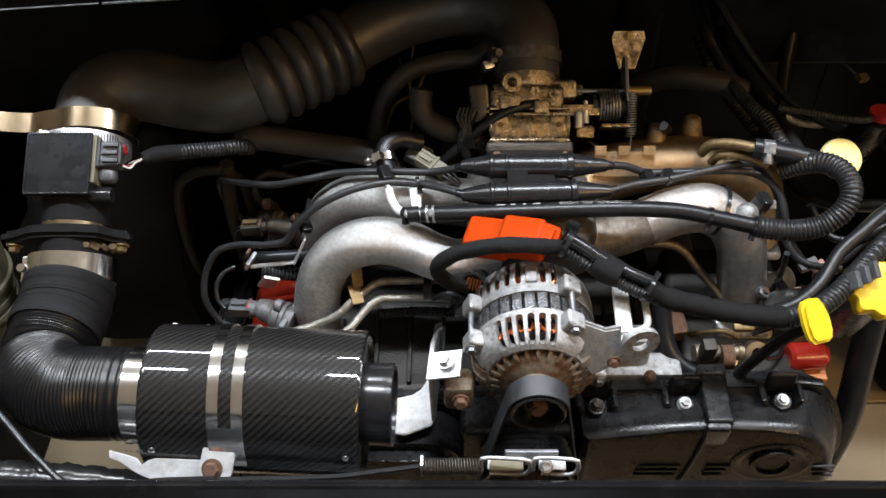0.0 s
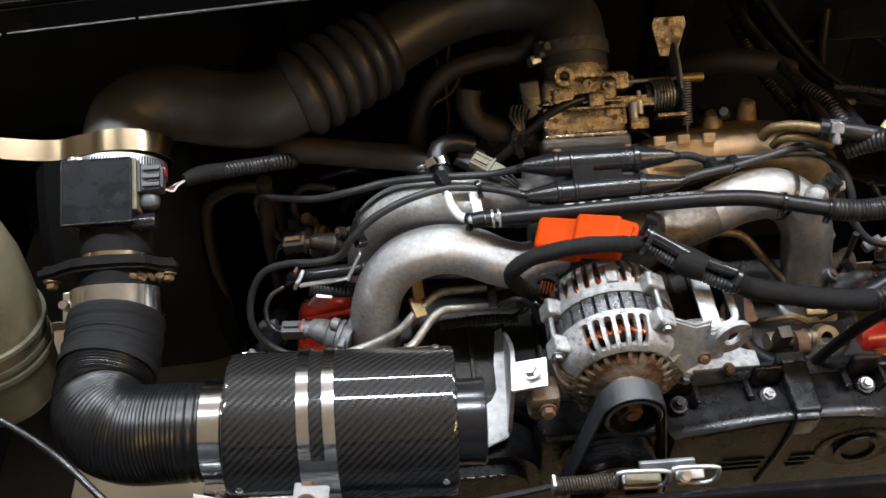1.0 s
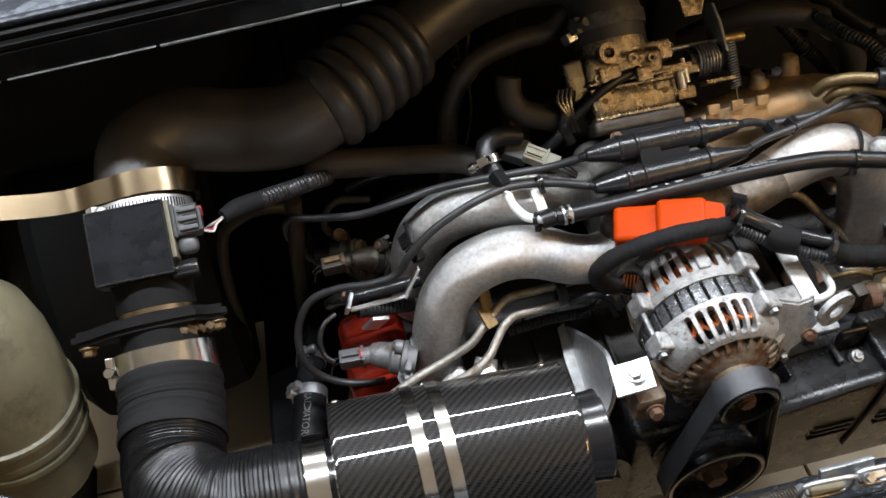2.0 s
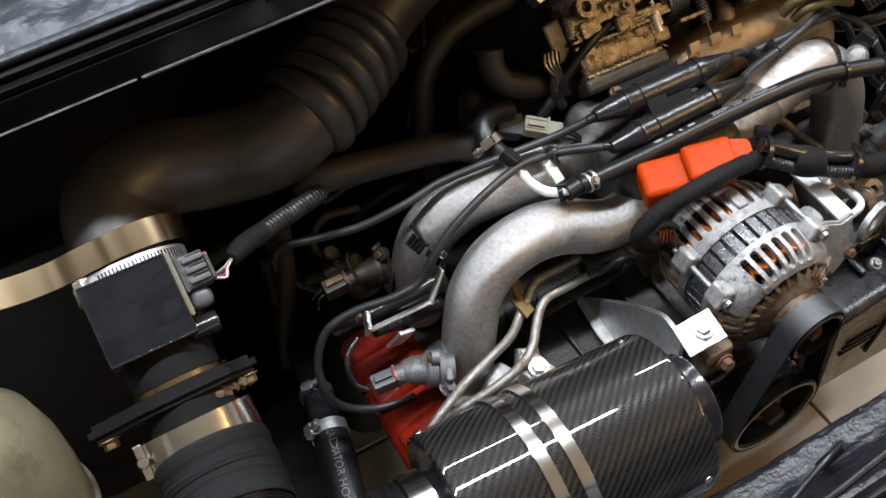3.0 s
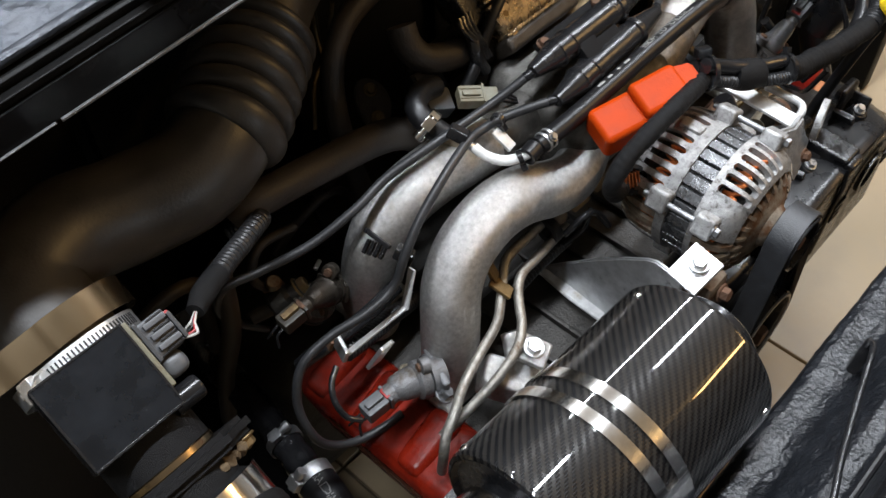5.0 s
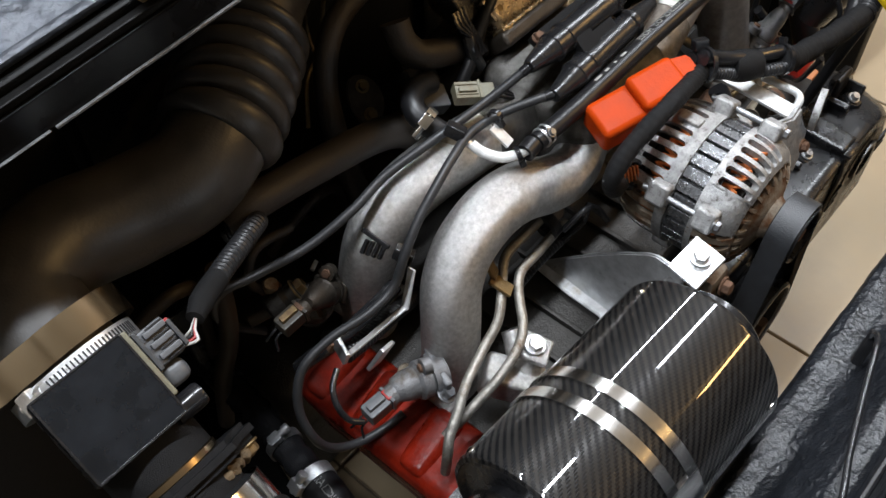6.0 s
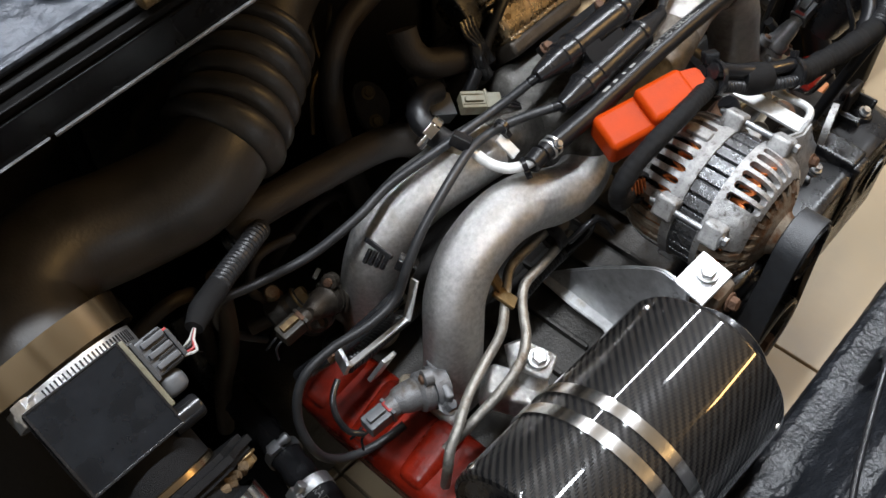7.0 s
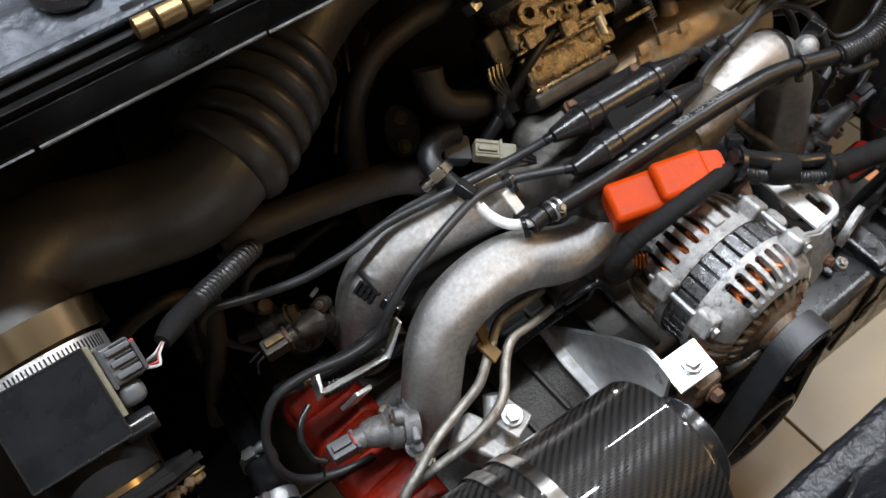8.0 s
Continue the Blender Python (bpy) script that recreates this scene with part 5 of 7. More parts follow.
for x, y, w, h in ((0, 0.0308, 0.0640, 0.0016), (0, -0.0308, 0.0640, 0.0016), (0.0318, 0, 0.0016, 0.0600), (-0.0318, 0, 0.0016, 0.0600)):
    slab(bm, lid @ pose(x, y, 0.0022), (w, h, 0.0010), 0.0003)
part("lid_border", bm, GLOSS, maf)

bm = box(lid @ pose(0.034, 0.006, -0.012), (0.005, 0.050, 0.022), 0.0012)
part("connector_frame", bm, WHITEPLUG, maf, "pale plastic connector frame")
bm = box(lid @ pose(0.047, 0.012, -0.013), (0.024, 0.026, 0.019), 0.002)
for k in range(3):
    slab(bm, lid @ pose(0.050, 0.004 + k * 0.008, -0.0025), (0.016, 0.004, 0.005), 0.0008)
slab(bm, lid @ pose(0.045, -0.008, -0.016), (0.018, 0.016, 0.016), 0.006, 3)
plug = part("connector_plug", bm, GREYPLUG, maf, "grey moulded connector plug")
for k in range(4):
    part("plug_slot", box(lid @ pose(0.052, 0.0005 + k * 0.0075, -0.0033), (0.012, 0.0018, 0.0016), 0.0003), RUBBER, plug)
part("plug_clip", box(lid @ pose(0.060, 0.010, -0.006), (0.003, 0.020, 0.010), 0.0008), DARKGREY, plug)
part("plug_band", box(lid @ pose(0.0385, 0.012, -0.0115), (0.003, 0.029, 0.021), 0.0008), DARKGREY, plug)
bm = box(lid @ pose(0.060, 0.018, -0.012), (0.004, 0.008, 0.010), 0.0008)
part("seal", bm, REDPLUG, maf)
part("side_spigot", turned(lid @ pose(0.028, -0.028, -0.018, 0, 90, 0), [(0.0085, 0), (0.0085, 0.02), (0.0075, 0.022)], 20), GLOSS, maf)
# flange with gasket, ends pointed
fl = aim((-0.378, 0.676, 0.789), MAX, (1, 0, 0)) @ pose(0, 0, 0, 0, 0, 90)
wing = [(-0.074, 0.004), (-0.06, 0.012), (-0.036, 0.036), (-0.015, 0.042), (0.015, 0.042), (0.036, 0.036), (0.052, 0.014), (0.058, 0.004), (0.058, -0.006), (0.046, -0.014), (0.036, -0.034), (0.015, -0.040), (-0.015, -0.040), (-0.036, -0.034), (-0.06, -0.012), (-0.074, -0.006)]
bm = plate(bmesh.new(), fl, wing, 0.013, 0.004)
part("gasket_flange", bm, TAPE, maf, "thick black foam gasket on the flange")
for x in (-0.062, 0.048):
    part("flange_nut", bolt((fl @ Vector((x, 0, -0.008))), -MAX, 0.006), OLDBRASS, maf)
for k in range(5):
    bm = box(fl @ pose(0.020 + 0.007 * k, -0.024 + 0.006 * k, -0.012, 14 * k, 20, 37 * k), (0.012 - 0.001 * k, 0.008, 0.006 + 0.002 * (k % 2)), 0.002)
    part("foam_scrap", bm, FOAM, maf, "crumbling tan foam")
hose_clamp(maf, (-0.376, 0.764, 0.835), MAX, 0.0440, 0.013, (-0.75, -0.45, 0.5), ZINC, (15, 110, 26))

# broad brushed strap that holds the hose end to the body
strap = thing("hose_strap", (-0.42, 0.76, 0.9), "broad brushed stainless strap round the intake hose", "strap")
bm = bmesh.new()
SC, sw = Vector((-0.370, 0.783, 0.842)), 0.0105
e1, e2 = Vector((1, 0, 0)), Vector((1, 0, 0)).cross(MAX)
rows = []
outer = []
for k in range(24):
    a = radians(-40 + 160 * k / 23)
    outer.append((0.001 + 0.044 * math.cos(a), 0.002 + 0.044 * math.sin(a)))
outer += [(-0.041, 0.033), (-0.058, 0.026), (-0.080, 0.029), (-0.105, 0.041), (-0.140, 0.062), (-0.20, 0.10), (-0.26, 0.14)]
pts3 = spline([SC + e1 * a + e2 * b for a, b in outer], 0.004)
for i, p in enumerate(pts3):
    t = (pts3[min(i + 1, len(pts3) - 1)] - pts3[max(0, i - 1)]).normalized()
    nrm = t.cross(MAX).normalized() * 0.0008
    rows.append([bm.verts.new(q) for q in (p + MAX * sw + nrm, p - MAX * sw + nrm, p - MAX * sw - nrm, p + MAX * sw - nrm)])
for a, b in zip(rows, rows[1:]):
    for k in range(4):
        bm.faces.new((a[k], a[(k + 1) % 4], b[(k + 1) % 4], b[k]))
bm.faces.new(rows[0][::-1])
bm.faces.new(rows[-1])
part("strap_band", bm, STRAP, strap)
hole = SC + e1 * -0.150 + e2 * 0.0695
part("strap_bolt", bolt(hole, (-0.5, 0, 1), 0.0055), GREY_STEEL, strap)

# coolant tank beside the sensor
tank = thing("coolant_tank", (-0.50, 0.67, 0.62), "aged greenish translucent plastic coolant tank", "tank")
m = aim((-0.531, 0.668, 0.712), (0.05, 0.1, 1))
part("tank_shell", turned(m, [(0.03, -0.085), (0.052, -0.08), (0.060, -0.065), (0.062, 0.018), (0.0655, 0.019), (0.0655, 0.024), (0.062, 0.025), (0.0615, 0.062), (0.059, 0.095), (0.052, 0.126), (0.038, 0.149), (0.020, 0.160), (0.004, 0.163)], 48), TANK, tank)
for k in range(3):
    part("tank_ridge", ring(bmesh.new(), m, 0.0600, 0.0640 - 0.0006 * k, -0.016 + 0.013 * k, -0.010 + 0.013 * k, 48), TANK, tank)

# ---- plug leads with their black suppressor tubes ----
leads = thing("lead_suppressors", (0.09, 0.69, 0.82), "pair of black suppressor tubes clipped to the manifold", "ignition leads")


def suppressor(a, b, name):
    a, b = Vector(a), Vector(b)
    d = (b - a).normalized()
    n = (b - a).length
    prof = [(0.0053, 0), (0.0063, 0.002), (0.0116, 0.028), (0.0128, 0.029), (0.0128, 0.032), (0.0119, 0.033), (0.0122, n * 0.30), (0.0134, n * 0.30 + 0.001), (0.0134, n * 0.30 + 0.003), (0.0122, n * 0.30 + 0.004),
            (0.0122, n * 0.72), (0.0137, n * 0.72 + 0.001), (0.0137, n * 0.72 + 0.006), (0.0119, n * 0.72 + 0.007), (0.0112, n - 0.03), (0.0063, n - 0.003), (0.0053, n)]
    part("suppressor_tube", turned(aim(a, d), prof, 28), TUBE, leads, "glossy black tapered suppressor tube")


suppressor((0.017, 0.708, 0.856), (0.161, 0.706, 0.858), "a")
suppressor((0.017, 0.682, 0.841), (0.165, 0.688, 0.840), "b")
bm = box(pose(0.072, 0.694, 0.855, 38), (0.020, 0.018, 0.008), 0.001)
slab(bm, pose(0.094, 0.692, 0.852, 38), (0.030, 0.010, 0.006), 0.001)
part("clip_block", bm, TAPE, leads)
bm = box(pose(0.088, 0.725, 0.848, 30), (0.075, 0.016, 0.012), 0.001)
part("clip_bracket", bm, TAPE, leads)
for x in (0.053, 0.122):
    part("clip_bolt", bolt((x, 0.725, 0.853), (0, -0.3, 1), 0.0045), RUST, leads, "tarnished brown bolt")


def lead(name, pts, label, r=0.0038):
    ob = thing(name, pts[0], label, "ignition lead", "plug leads")
    part("lead_wire", tube(pts, r, 12, 0.005), LEAD, ob)
    way = Vector(pts[1]) - Vector(pts[0])
    part("end_sleeve", turned(aim(Vector(pts[0]) + way * 0.12, way), [(r * 1.05, 0), (r * 1.12, 0.001), (r * 1.12, 0.006), (r * 1.04, 0.008)], 16), TUBE, ob)


lead("plug_lead", [(0.022, 0.708, 0.856), (0.002, 0.716, 0.844), (-0.016, 0.722, 0.836), (-0.046, 0.725, 0.834), (-0.080, 0.731, 0.829), (-0.116, 0.742, 0.8165), (-0.150, 0.744, 0.806), (-0.1885, 0.757, 0.787), (-0.227, 0.776, 0.774), (-0.252, 0.79, 0.765), (-0.258, 0.80, 0.735), (-0.248, 0.80, 0.705), (-0.225, 0.79, 0.68)],
     "long grey plug lead running to the rear cylinder")
lead("plug_lead", [(0.022, 0.682, 0.841), (0.002, 0.694, 0.838), (-0.014, 0.705, 0.833), (-0.034, 0.712, 0.830), (-0.057, 0.710, 0.833), (-0.082, 0.7035, 0.833), (-0.107, 0.698, 0.8265), (-0.131, 0.6945, 0.8126), (-0.151, 0.691, 0.793), (-0.166, 0.690, 0.770), (-0.190, 0.694, 0.759), (-0.222, 0.707, 0.746), (-0.249, 0.711, 0.731), (-0.265, 0.703, 0.705), (-0.268, 0.688, 0.680), (-0.258, 0.681, 0.655), (-0.236, 0.674, 0.640), (-0.212, 0.668, 0.637), (-0.192, 0.664, 0.640)],
     "grey plug lead looped over the red valve cover")
lead("plug_lead", [(0.157, 0.706, 0.858), (0.180, 0.714, 0.850), (0.206, 0.720, 0.836), (0.245, 0.718, 0.838), (0.29, 0.722, 0.836), (0.318, 0.722, 0.830), (0.336, 0.705, 0.824), (0.342, 0.685, 0.808), (0.346, 0.668, 0.785), (0.365, 0.655, 0.770), (0.40, 0.65, 0.768)],
     "grey plug lead curving round the far runner")
lead("plug_lead", [(0.161, 0.688, 0.840), (0.19, 0.700, 0.838), (0.223, 0.707, 0.838), (0.262, 0.715, 0.842), (0.300, 0.728, 0.840), (0.322, 0.735, 0.828), (0.345, 0.72, 0.80), (0.35, 0.70, 0.76)],
     "grey plug lead crossing above the far runner")
for p in ((-0.145, 0.697, 0.785), (-0.06, 0.718, 0.838), (0.225, 0.712, 0.837), (0.205, 0.713, 0.835)):
    bm = box(pose(*p, 20, 20, 30), (0.012, 0.016, 0.010), 0.0015)
    solo("lead_clip", bm, GLOSS, "small black clip that holds the plug leads", "clip", "lead clips")

# ---- fuel hose with printed words, and the conduit it runs into ----
fuel = thing("fuel_hose", (0.12, 0.66, 0.82), "black rubber fuel hose with white printed words", "hose")
fp = [(-0.022, 0.668, 0.829), (0.02, 0.665, 0.833), (0.07, 0.664, 0.836), (0.12, 0.664, 0.838), (0.18, 0.662, 0.841), (0.226, 0.660, 0.840), (0.262, 0.654, 0.836), (0.300, 0.646, 0.832)]
part("hose_body", tube(fp, 0.0078, 18, 0.005), RUBBER, fuel)
for x in (-0.016, -0.010):
    part("wire_clamp", ring(bmesh.new(), aim((x, 0.6675, 0.8296), (1, 0, 0.1)), 0.0078, 0.0089, -0.0011, 0.0011, 24), ZINC, fuel, "thin zinc wire clamp")
part("clamp_screw", bolt((-0.013, 0.6618, 0.8365), (0.1, -0.6, 0.8), 0.0030), GREY_STEEL, fuel)
bm = ring(bmesh.new(), aim((-0.030, 0.669, 0.828), (1, 0.1, 0.1)), 0.0045, 0.0078, -0.006, 0.006, 20)
part("hose_end", bm, RUBBER, fuel)
words = bpy.data.curves.new("print", "FONT")
words.body, words.size, words.extrude = "PETROL OIL HOSE", 0.0074, 0.0001
tmp = bpy.data.objects.new("tmp", words)
me = bpy.data.meshes.new_from_object(tmp)
bm = bmesh.new()
bm.from_mesh(me)
bpy.data.objects.remove(tmp)
for k, w in enumerate((0.010, 0.004, 0.007, 0.012)):
    bmesh.ops.create_grid(bm, x_segments=6, y_segments=1, size=0.5, matrix=pose(0.082 + k * 0.0115, 0.0026, 0) @ Matrix.Diagonal((w * 0.7, 0.0026, 1, 1)))
for a, b, w, h in ((-0.008, 0.0026, 0.0006, 0.005), (-0.004, 0.0005, 0.008, 0.0006), (-0.004, 0.0048, 0.008, 0.0006)):
    bmesh.ops.create_grid(bm, x_segments=4, y_segments=1, size=0.5, matrix=pose(a, b, 0) @ Matrix.Diagonal((w, h, 1, 1)))
fl3 = spline(fp, 0.002)
for v in bm.verts:
    gx = 0.172 - v.co.x
    i = max(k for k in range(len(fl3) - 1) if fl3[k].x <= gx)
    c = fl3[i].lerp(fl3[i + 1], (gx - fl3[i].x) / (fl3[i + 1].x - fl3[i].x))
    a = radians(108) - (v.co.y - 0.0026) / 0.0079
    v.co = c + Vector((0, -math.cos(a), math.sin(a))) * (0.0080 + v.co.z)
part("printed_words", bm, WHITEINK, fuel, "white printed words on the hose")
for p, w in (((0.256, 0.6552, 0.8368), (1, -0.15, -0.1)), ((0.298, 0.6465, 0.832), (1, -0.2, -0.1))):
    zip_tie(fuel, p, w, 0.0082, (0.2, -0.5, -0.8))
conduit = thing("split_conduit", (0.37, 0.65, 0.82), "black corrugated conduit bent in a wide loop", "conduit")
part("conduit_body", corrugated([(0.299, 0.646, 0.832), (0.33, 0.643, 0.830), (0.358, 0.644, 0.834), (0.378, 0.650, 0.848), (0.386, 0.662, 0.862), (0.382, 0.680, 0.870), (0.368, 0.697, 0.868), (0.350, 0.706, 0.858), (0.335, 0.712, 0.846)], 0.0108), LOOM, conduit)
part("conduit_riser", corrugated([(0.345, 0.735, 0.852), (0.331, 0.77, 0.862), (0.318, 0.80, 0.860), (0.311, 0.86, 0.850), (0.308, 0.94, 0.838), (0.306, 1.015, 0.838)], 0.0072), LOOM, conduit)
part("taped_riser", tube([(0.358, 0.735, 0.850), (0.348, 0.77, 0.856), (0.338, 0.82, 0.852), (0.330, 0.90, 0.842), (0.326, 1.015, 0.84)], lambda s, d: 0.0064 + 0.0003 * math.sin(d * 300), 16), TAPE, conduit)
bm = corrugated([(0.345, 0.79, 0.862), (0.375, 0.792, 0.856), (0.405, 0.788, 0.852), (0.44, 0.79, 0.846), (0.49, 0.82, 0.83), (0.62, 0.86, 0.80)], 0.0042, 0.0035, 0.0008)
part("thin_branch", bm, LOOM, conduit, "thin braided branch of the loom")

# white metal tube and clip at the hose end
stub = thing("metal_vacuum_pipe", (-0.05, 0.69, 0.82), "short bent white-painted metal pipe with a clip", "pipe")
part("pipe_body", tube([(-0.056, 0.705, 0.829), (-0.053, 0.695, 0.824), (-0.046, 0.682, 0.822), (-0.036, 0.672, 0.826), (-0.022, 0.668, 0.829)], 0.0042, 14, 0.003), mat("white_pipe_paint", (0.75, 0.75, 0.73), 0.35), stub)
part("pipe_tip", turned(aim((-0.058, 0.709, 0.831), (-0.3, 0.7, 0.5)), [(0.003, -0.006), (0.0038, 0), (0.0028, 0.003)], 12), ZINC, stub)
bm = box(pose(-0.029, 0.697, 0.823, 35, 0, 10), (0.010, 0.020, 0.003), 0.0008)
part("clip_strip", bm, ZINCPALE, stub)
zip_tie(stub, (-0.038, 0.673, 0.8255), (0.8, -0.5, 0.3), 0.0052, (0, -0.5, -0.8))
zip_tie(stub, (-0.026, 0.706, 0.836), (1, 0.2, 0.1), 0.0050, (0, -0.5, -0.8))

# ---- alternator boot, charge cable and taped harness ----
boot = thing("terminal_boot", (0.065, 0.63, 0.83), "bright orange-red rubber boot over the alternator terminal", "terminal cover")
e = Vector((0.088, -0.034, 0.018)).normalized()
side = Vector((-0.02, -0.25, 1)).normalized().cross(e).normalized()
bx = Matrix((e, side, e.cross(side))).transposed().to_4x4()
bx.translation = Vector((0.065, 0.630, 0.831))
bm = box(bx @ pose(-0.024, 0, -0.002), (0.042, 0.034, 0.028), 0.005, 4)
part("lower_pocket", bm, ORANGE, boot)
bm = box(bx @ pose(0.013, 0.001, 0.0045), (0.042, 0.033, 0.031), 0.005, 4)
part("upper_pocket", bm, ORANGE, boot)
bm = plate(bmesh.new(), bx @ pose(0, 0, 0.0055), [(0.018, 0.0145), (0.034, 0.0155), (0.047, 0.012), (0.049, 0.008), (0.048, -0.006), (0.045, -0.009), (0.036, -0.009), (0.028, -0.013), (0.018, -0.015)], 0.025, 0.0045)
part("spout", bm, ORANGE, boot)
cable = thing("charge_cable", (0.05, 0.61, 0.8), "thick cloth-taped charge cable looping off the alternator", "cable")
part("cable_body", tube([(0.034, 0.618, 0.782), (0.012, 0.611, 0.789), (-0.003, 0.608, 0.806), (-0.005, 0.607, 0.821), (0.0087, 0.606, 0.8363), (0.0247, 0.604, 0.8448), (0.0406, 0.602, 0.8515), (0.0565, 0.601, 0.8545), (0.0728, 0.602, 0.8535), (0.089, 0.604, 0.850), (0.110, 0.607, 0.845)], lambda s, d: 0.0075 + 0.00018 * math.sin(d * 1100) + 0.00025 * math.sin(d * 190), 20, 0.0012), TAPE, cable)
loom = thing("wiring_harness", (0.2, 0.58, 0.8), "thick black taped wiring harness with corrugated branches", "wiring harness")
for k, off in enumerate(((0, 0, 0.007), (0, 0.009, 0.001), (0, -0.008, -0.004), (0, 0.003, -0.008))):
    o = Vector(off)
    pts = [Vector(q) + o for q in ((0.112, 0.609, 0.850), (0.124, 0.604, 0.845), (0.136, 0.5985, 0.8395), (0.148, 0.592, 0.835))]
    part("conduit_strand", tube(pts, 0.0066, 16) if k == 0 else corrugated(pts, 0.0055, 0.0032), GLOSS if k == 0 else LOOM, loom)
part("tape_wrap", tube([(0.140, 0.5965, 0.8375), (0.151, 0.590, 0.834), (0.163, 0.5835, 0.832)], lambda s, d: 0.0118 + 0.0018 * math.sin(math.pi * s), 20, 0.003), TAPE, loom)
for k, off in enumerate(((0, 0.004, 0.006), (0, -0.006, -0.004), (0, 0.004, -0.008))):
    o = Vector(off)
    pts = [Vector(q) + o for q in ((0.158, 0.586, 0.8325), (0.172, 0.578, 0.830), (0.190, 0.571, 0.826))]
    part("conduit_strand", tube(pts, 0.0058, 16) if k == 0 else corrugated(pts, 0.0056, 0.0032), GLOSS if k == 0 else LOOM, loom)
main = [(0.184, 0.573, 0.828), (0.205, 0.570, 0.816), (0.232, 0.567, 0.810), (0.262, 0.562, 0.806), (0.290, 0.557, 0.806), (0.318, 0.553, 0.808)]
part("main_wrap", tube(main, lambda s, d: 0.0100 + 0.0005 * math.sin(d * 260) + 0.0003 * math.sin(d * 910 + 1), 22, 0.0025), TAPE, loom)
part("end_conduit", corrugated([(0.312, 0.553, 0.808), (0.333, 0.556, 0.812), (0.352, 0.566, 0.818), (0.372, 0.582, 0.824), (0.40, 0.61, 0.828), (0.44, 0.65, 0.83), (0.50, 0.70, 0.83), (0.60, 0.75, 0.83)], 0.0100), LOOM, loom)
part("branch", tube([(0.30, 0.560, 0.806), (0.325, 0.568, 0.812), (0.348, 0.585, 0.820), (0.368, 0.610, 0.832), (0.388, 0.625, 0.842), (0.42, 0.65, 0.85), (0.47, 0.68, 0.85), (0.60, 0.72, 0.85)], 0.0065, 16), RUBBER, loom)
for p, r in (((0.1145, 0.608, 0.849), 0.0138), ((0.187, 0.572, 0.827), 0.0122)):
    zip_tie(loom, p, (0.8, -0.4, -0.3), r, (0.15, 0.5, 0.8))
part("tie_block", box(aim((0.1195, 0.617, 0.862), (0.2, 0.3, 0.9)), (0.012, 0.009, 0.009), 0.0012), GLOSS, loom, "black clip block on the cable tie")
for k in range(3):
    part("grip", box(pose(0.372 + k * 0.010, 0.575 + 0.006 * k, 0.834, 30, 20, 20), (0.006, 0.016, 0.012), 0.001), GREYPLUG, loom)

# ---- sensor loom ----
sl = thing("sensor_loom", (-0.26, 0.74, 0.82), "black corrugated sensor loom with coloured wires at its end", "wiring loom")
part("sleeve", tube([(-0.306, 0.728, 0.8505), (-0.291, 0.738, 0.848), (-0.273, 0.7475, 0.842)], lambda s, d: 0.0062 + 0.0022 * min(1, s * 3), 16, 0.003), TAPE, sl)
part("conduit", corrugated([(-0.276, 0.746, 0.843), (-0.258, 0.7555, 0.8375), (-0.240, 0.764, 0.832), (-0.222, 0.773, 0.827), (-0.211, 0.781, 0.820), (-0.213, 0.791, 0.811), (-0.226, 0.803, 0.80)], 0.0082), LOOM, sl)
for k, c in enumerate(((0.5, 0.5, 0.48), (0.35, 0.03, 0.03), (0.02, 0.02, 0.02), (0.45, 0.45, 0.42))):
    bm = tube([(-0.324, 0.716 + 0.003 * k, 0.852 - 0.003 * k), (-0.315, 0.714 + 0.003 * k, 0.850), (-0.312, 0.721 + 0.001 * k, 0.8505), (-0.302, 0.731, 0.850)], 0.0010, 8, 0.003)
    part("wire", bm, mat("wire_sleeve_%d" % k, c, 0.4), sl)

INJ = mat("grey_injector_casting", (0.17, 0.172, 0.178), 0.5, 0.5, 0.25, 90, 0.4, 700, dirt=(0.1, 0.08, 0.06), dirt_scale=50)
# Oily plug plastic, darkened further for the shade behind the runner.
DARKPLUG = mat("oily_shaded_plug_plastic", (0.035, 0.030, 0.022), 0.45, 0, 0.25, 120, 0.1, 700)


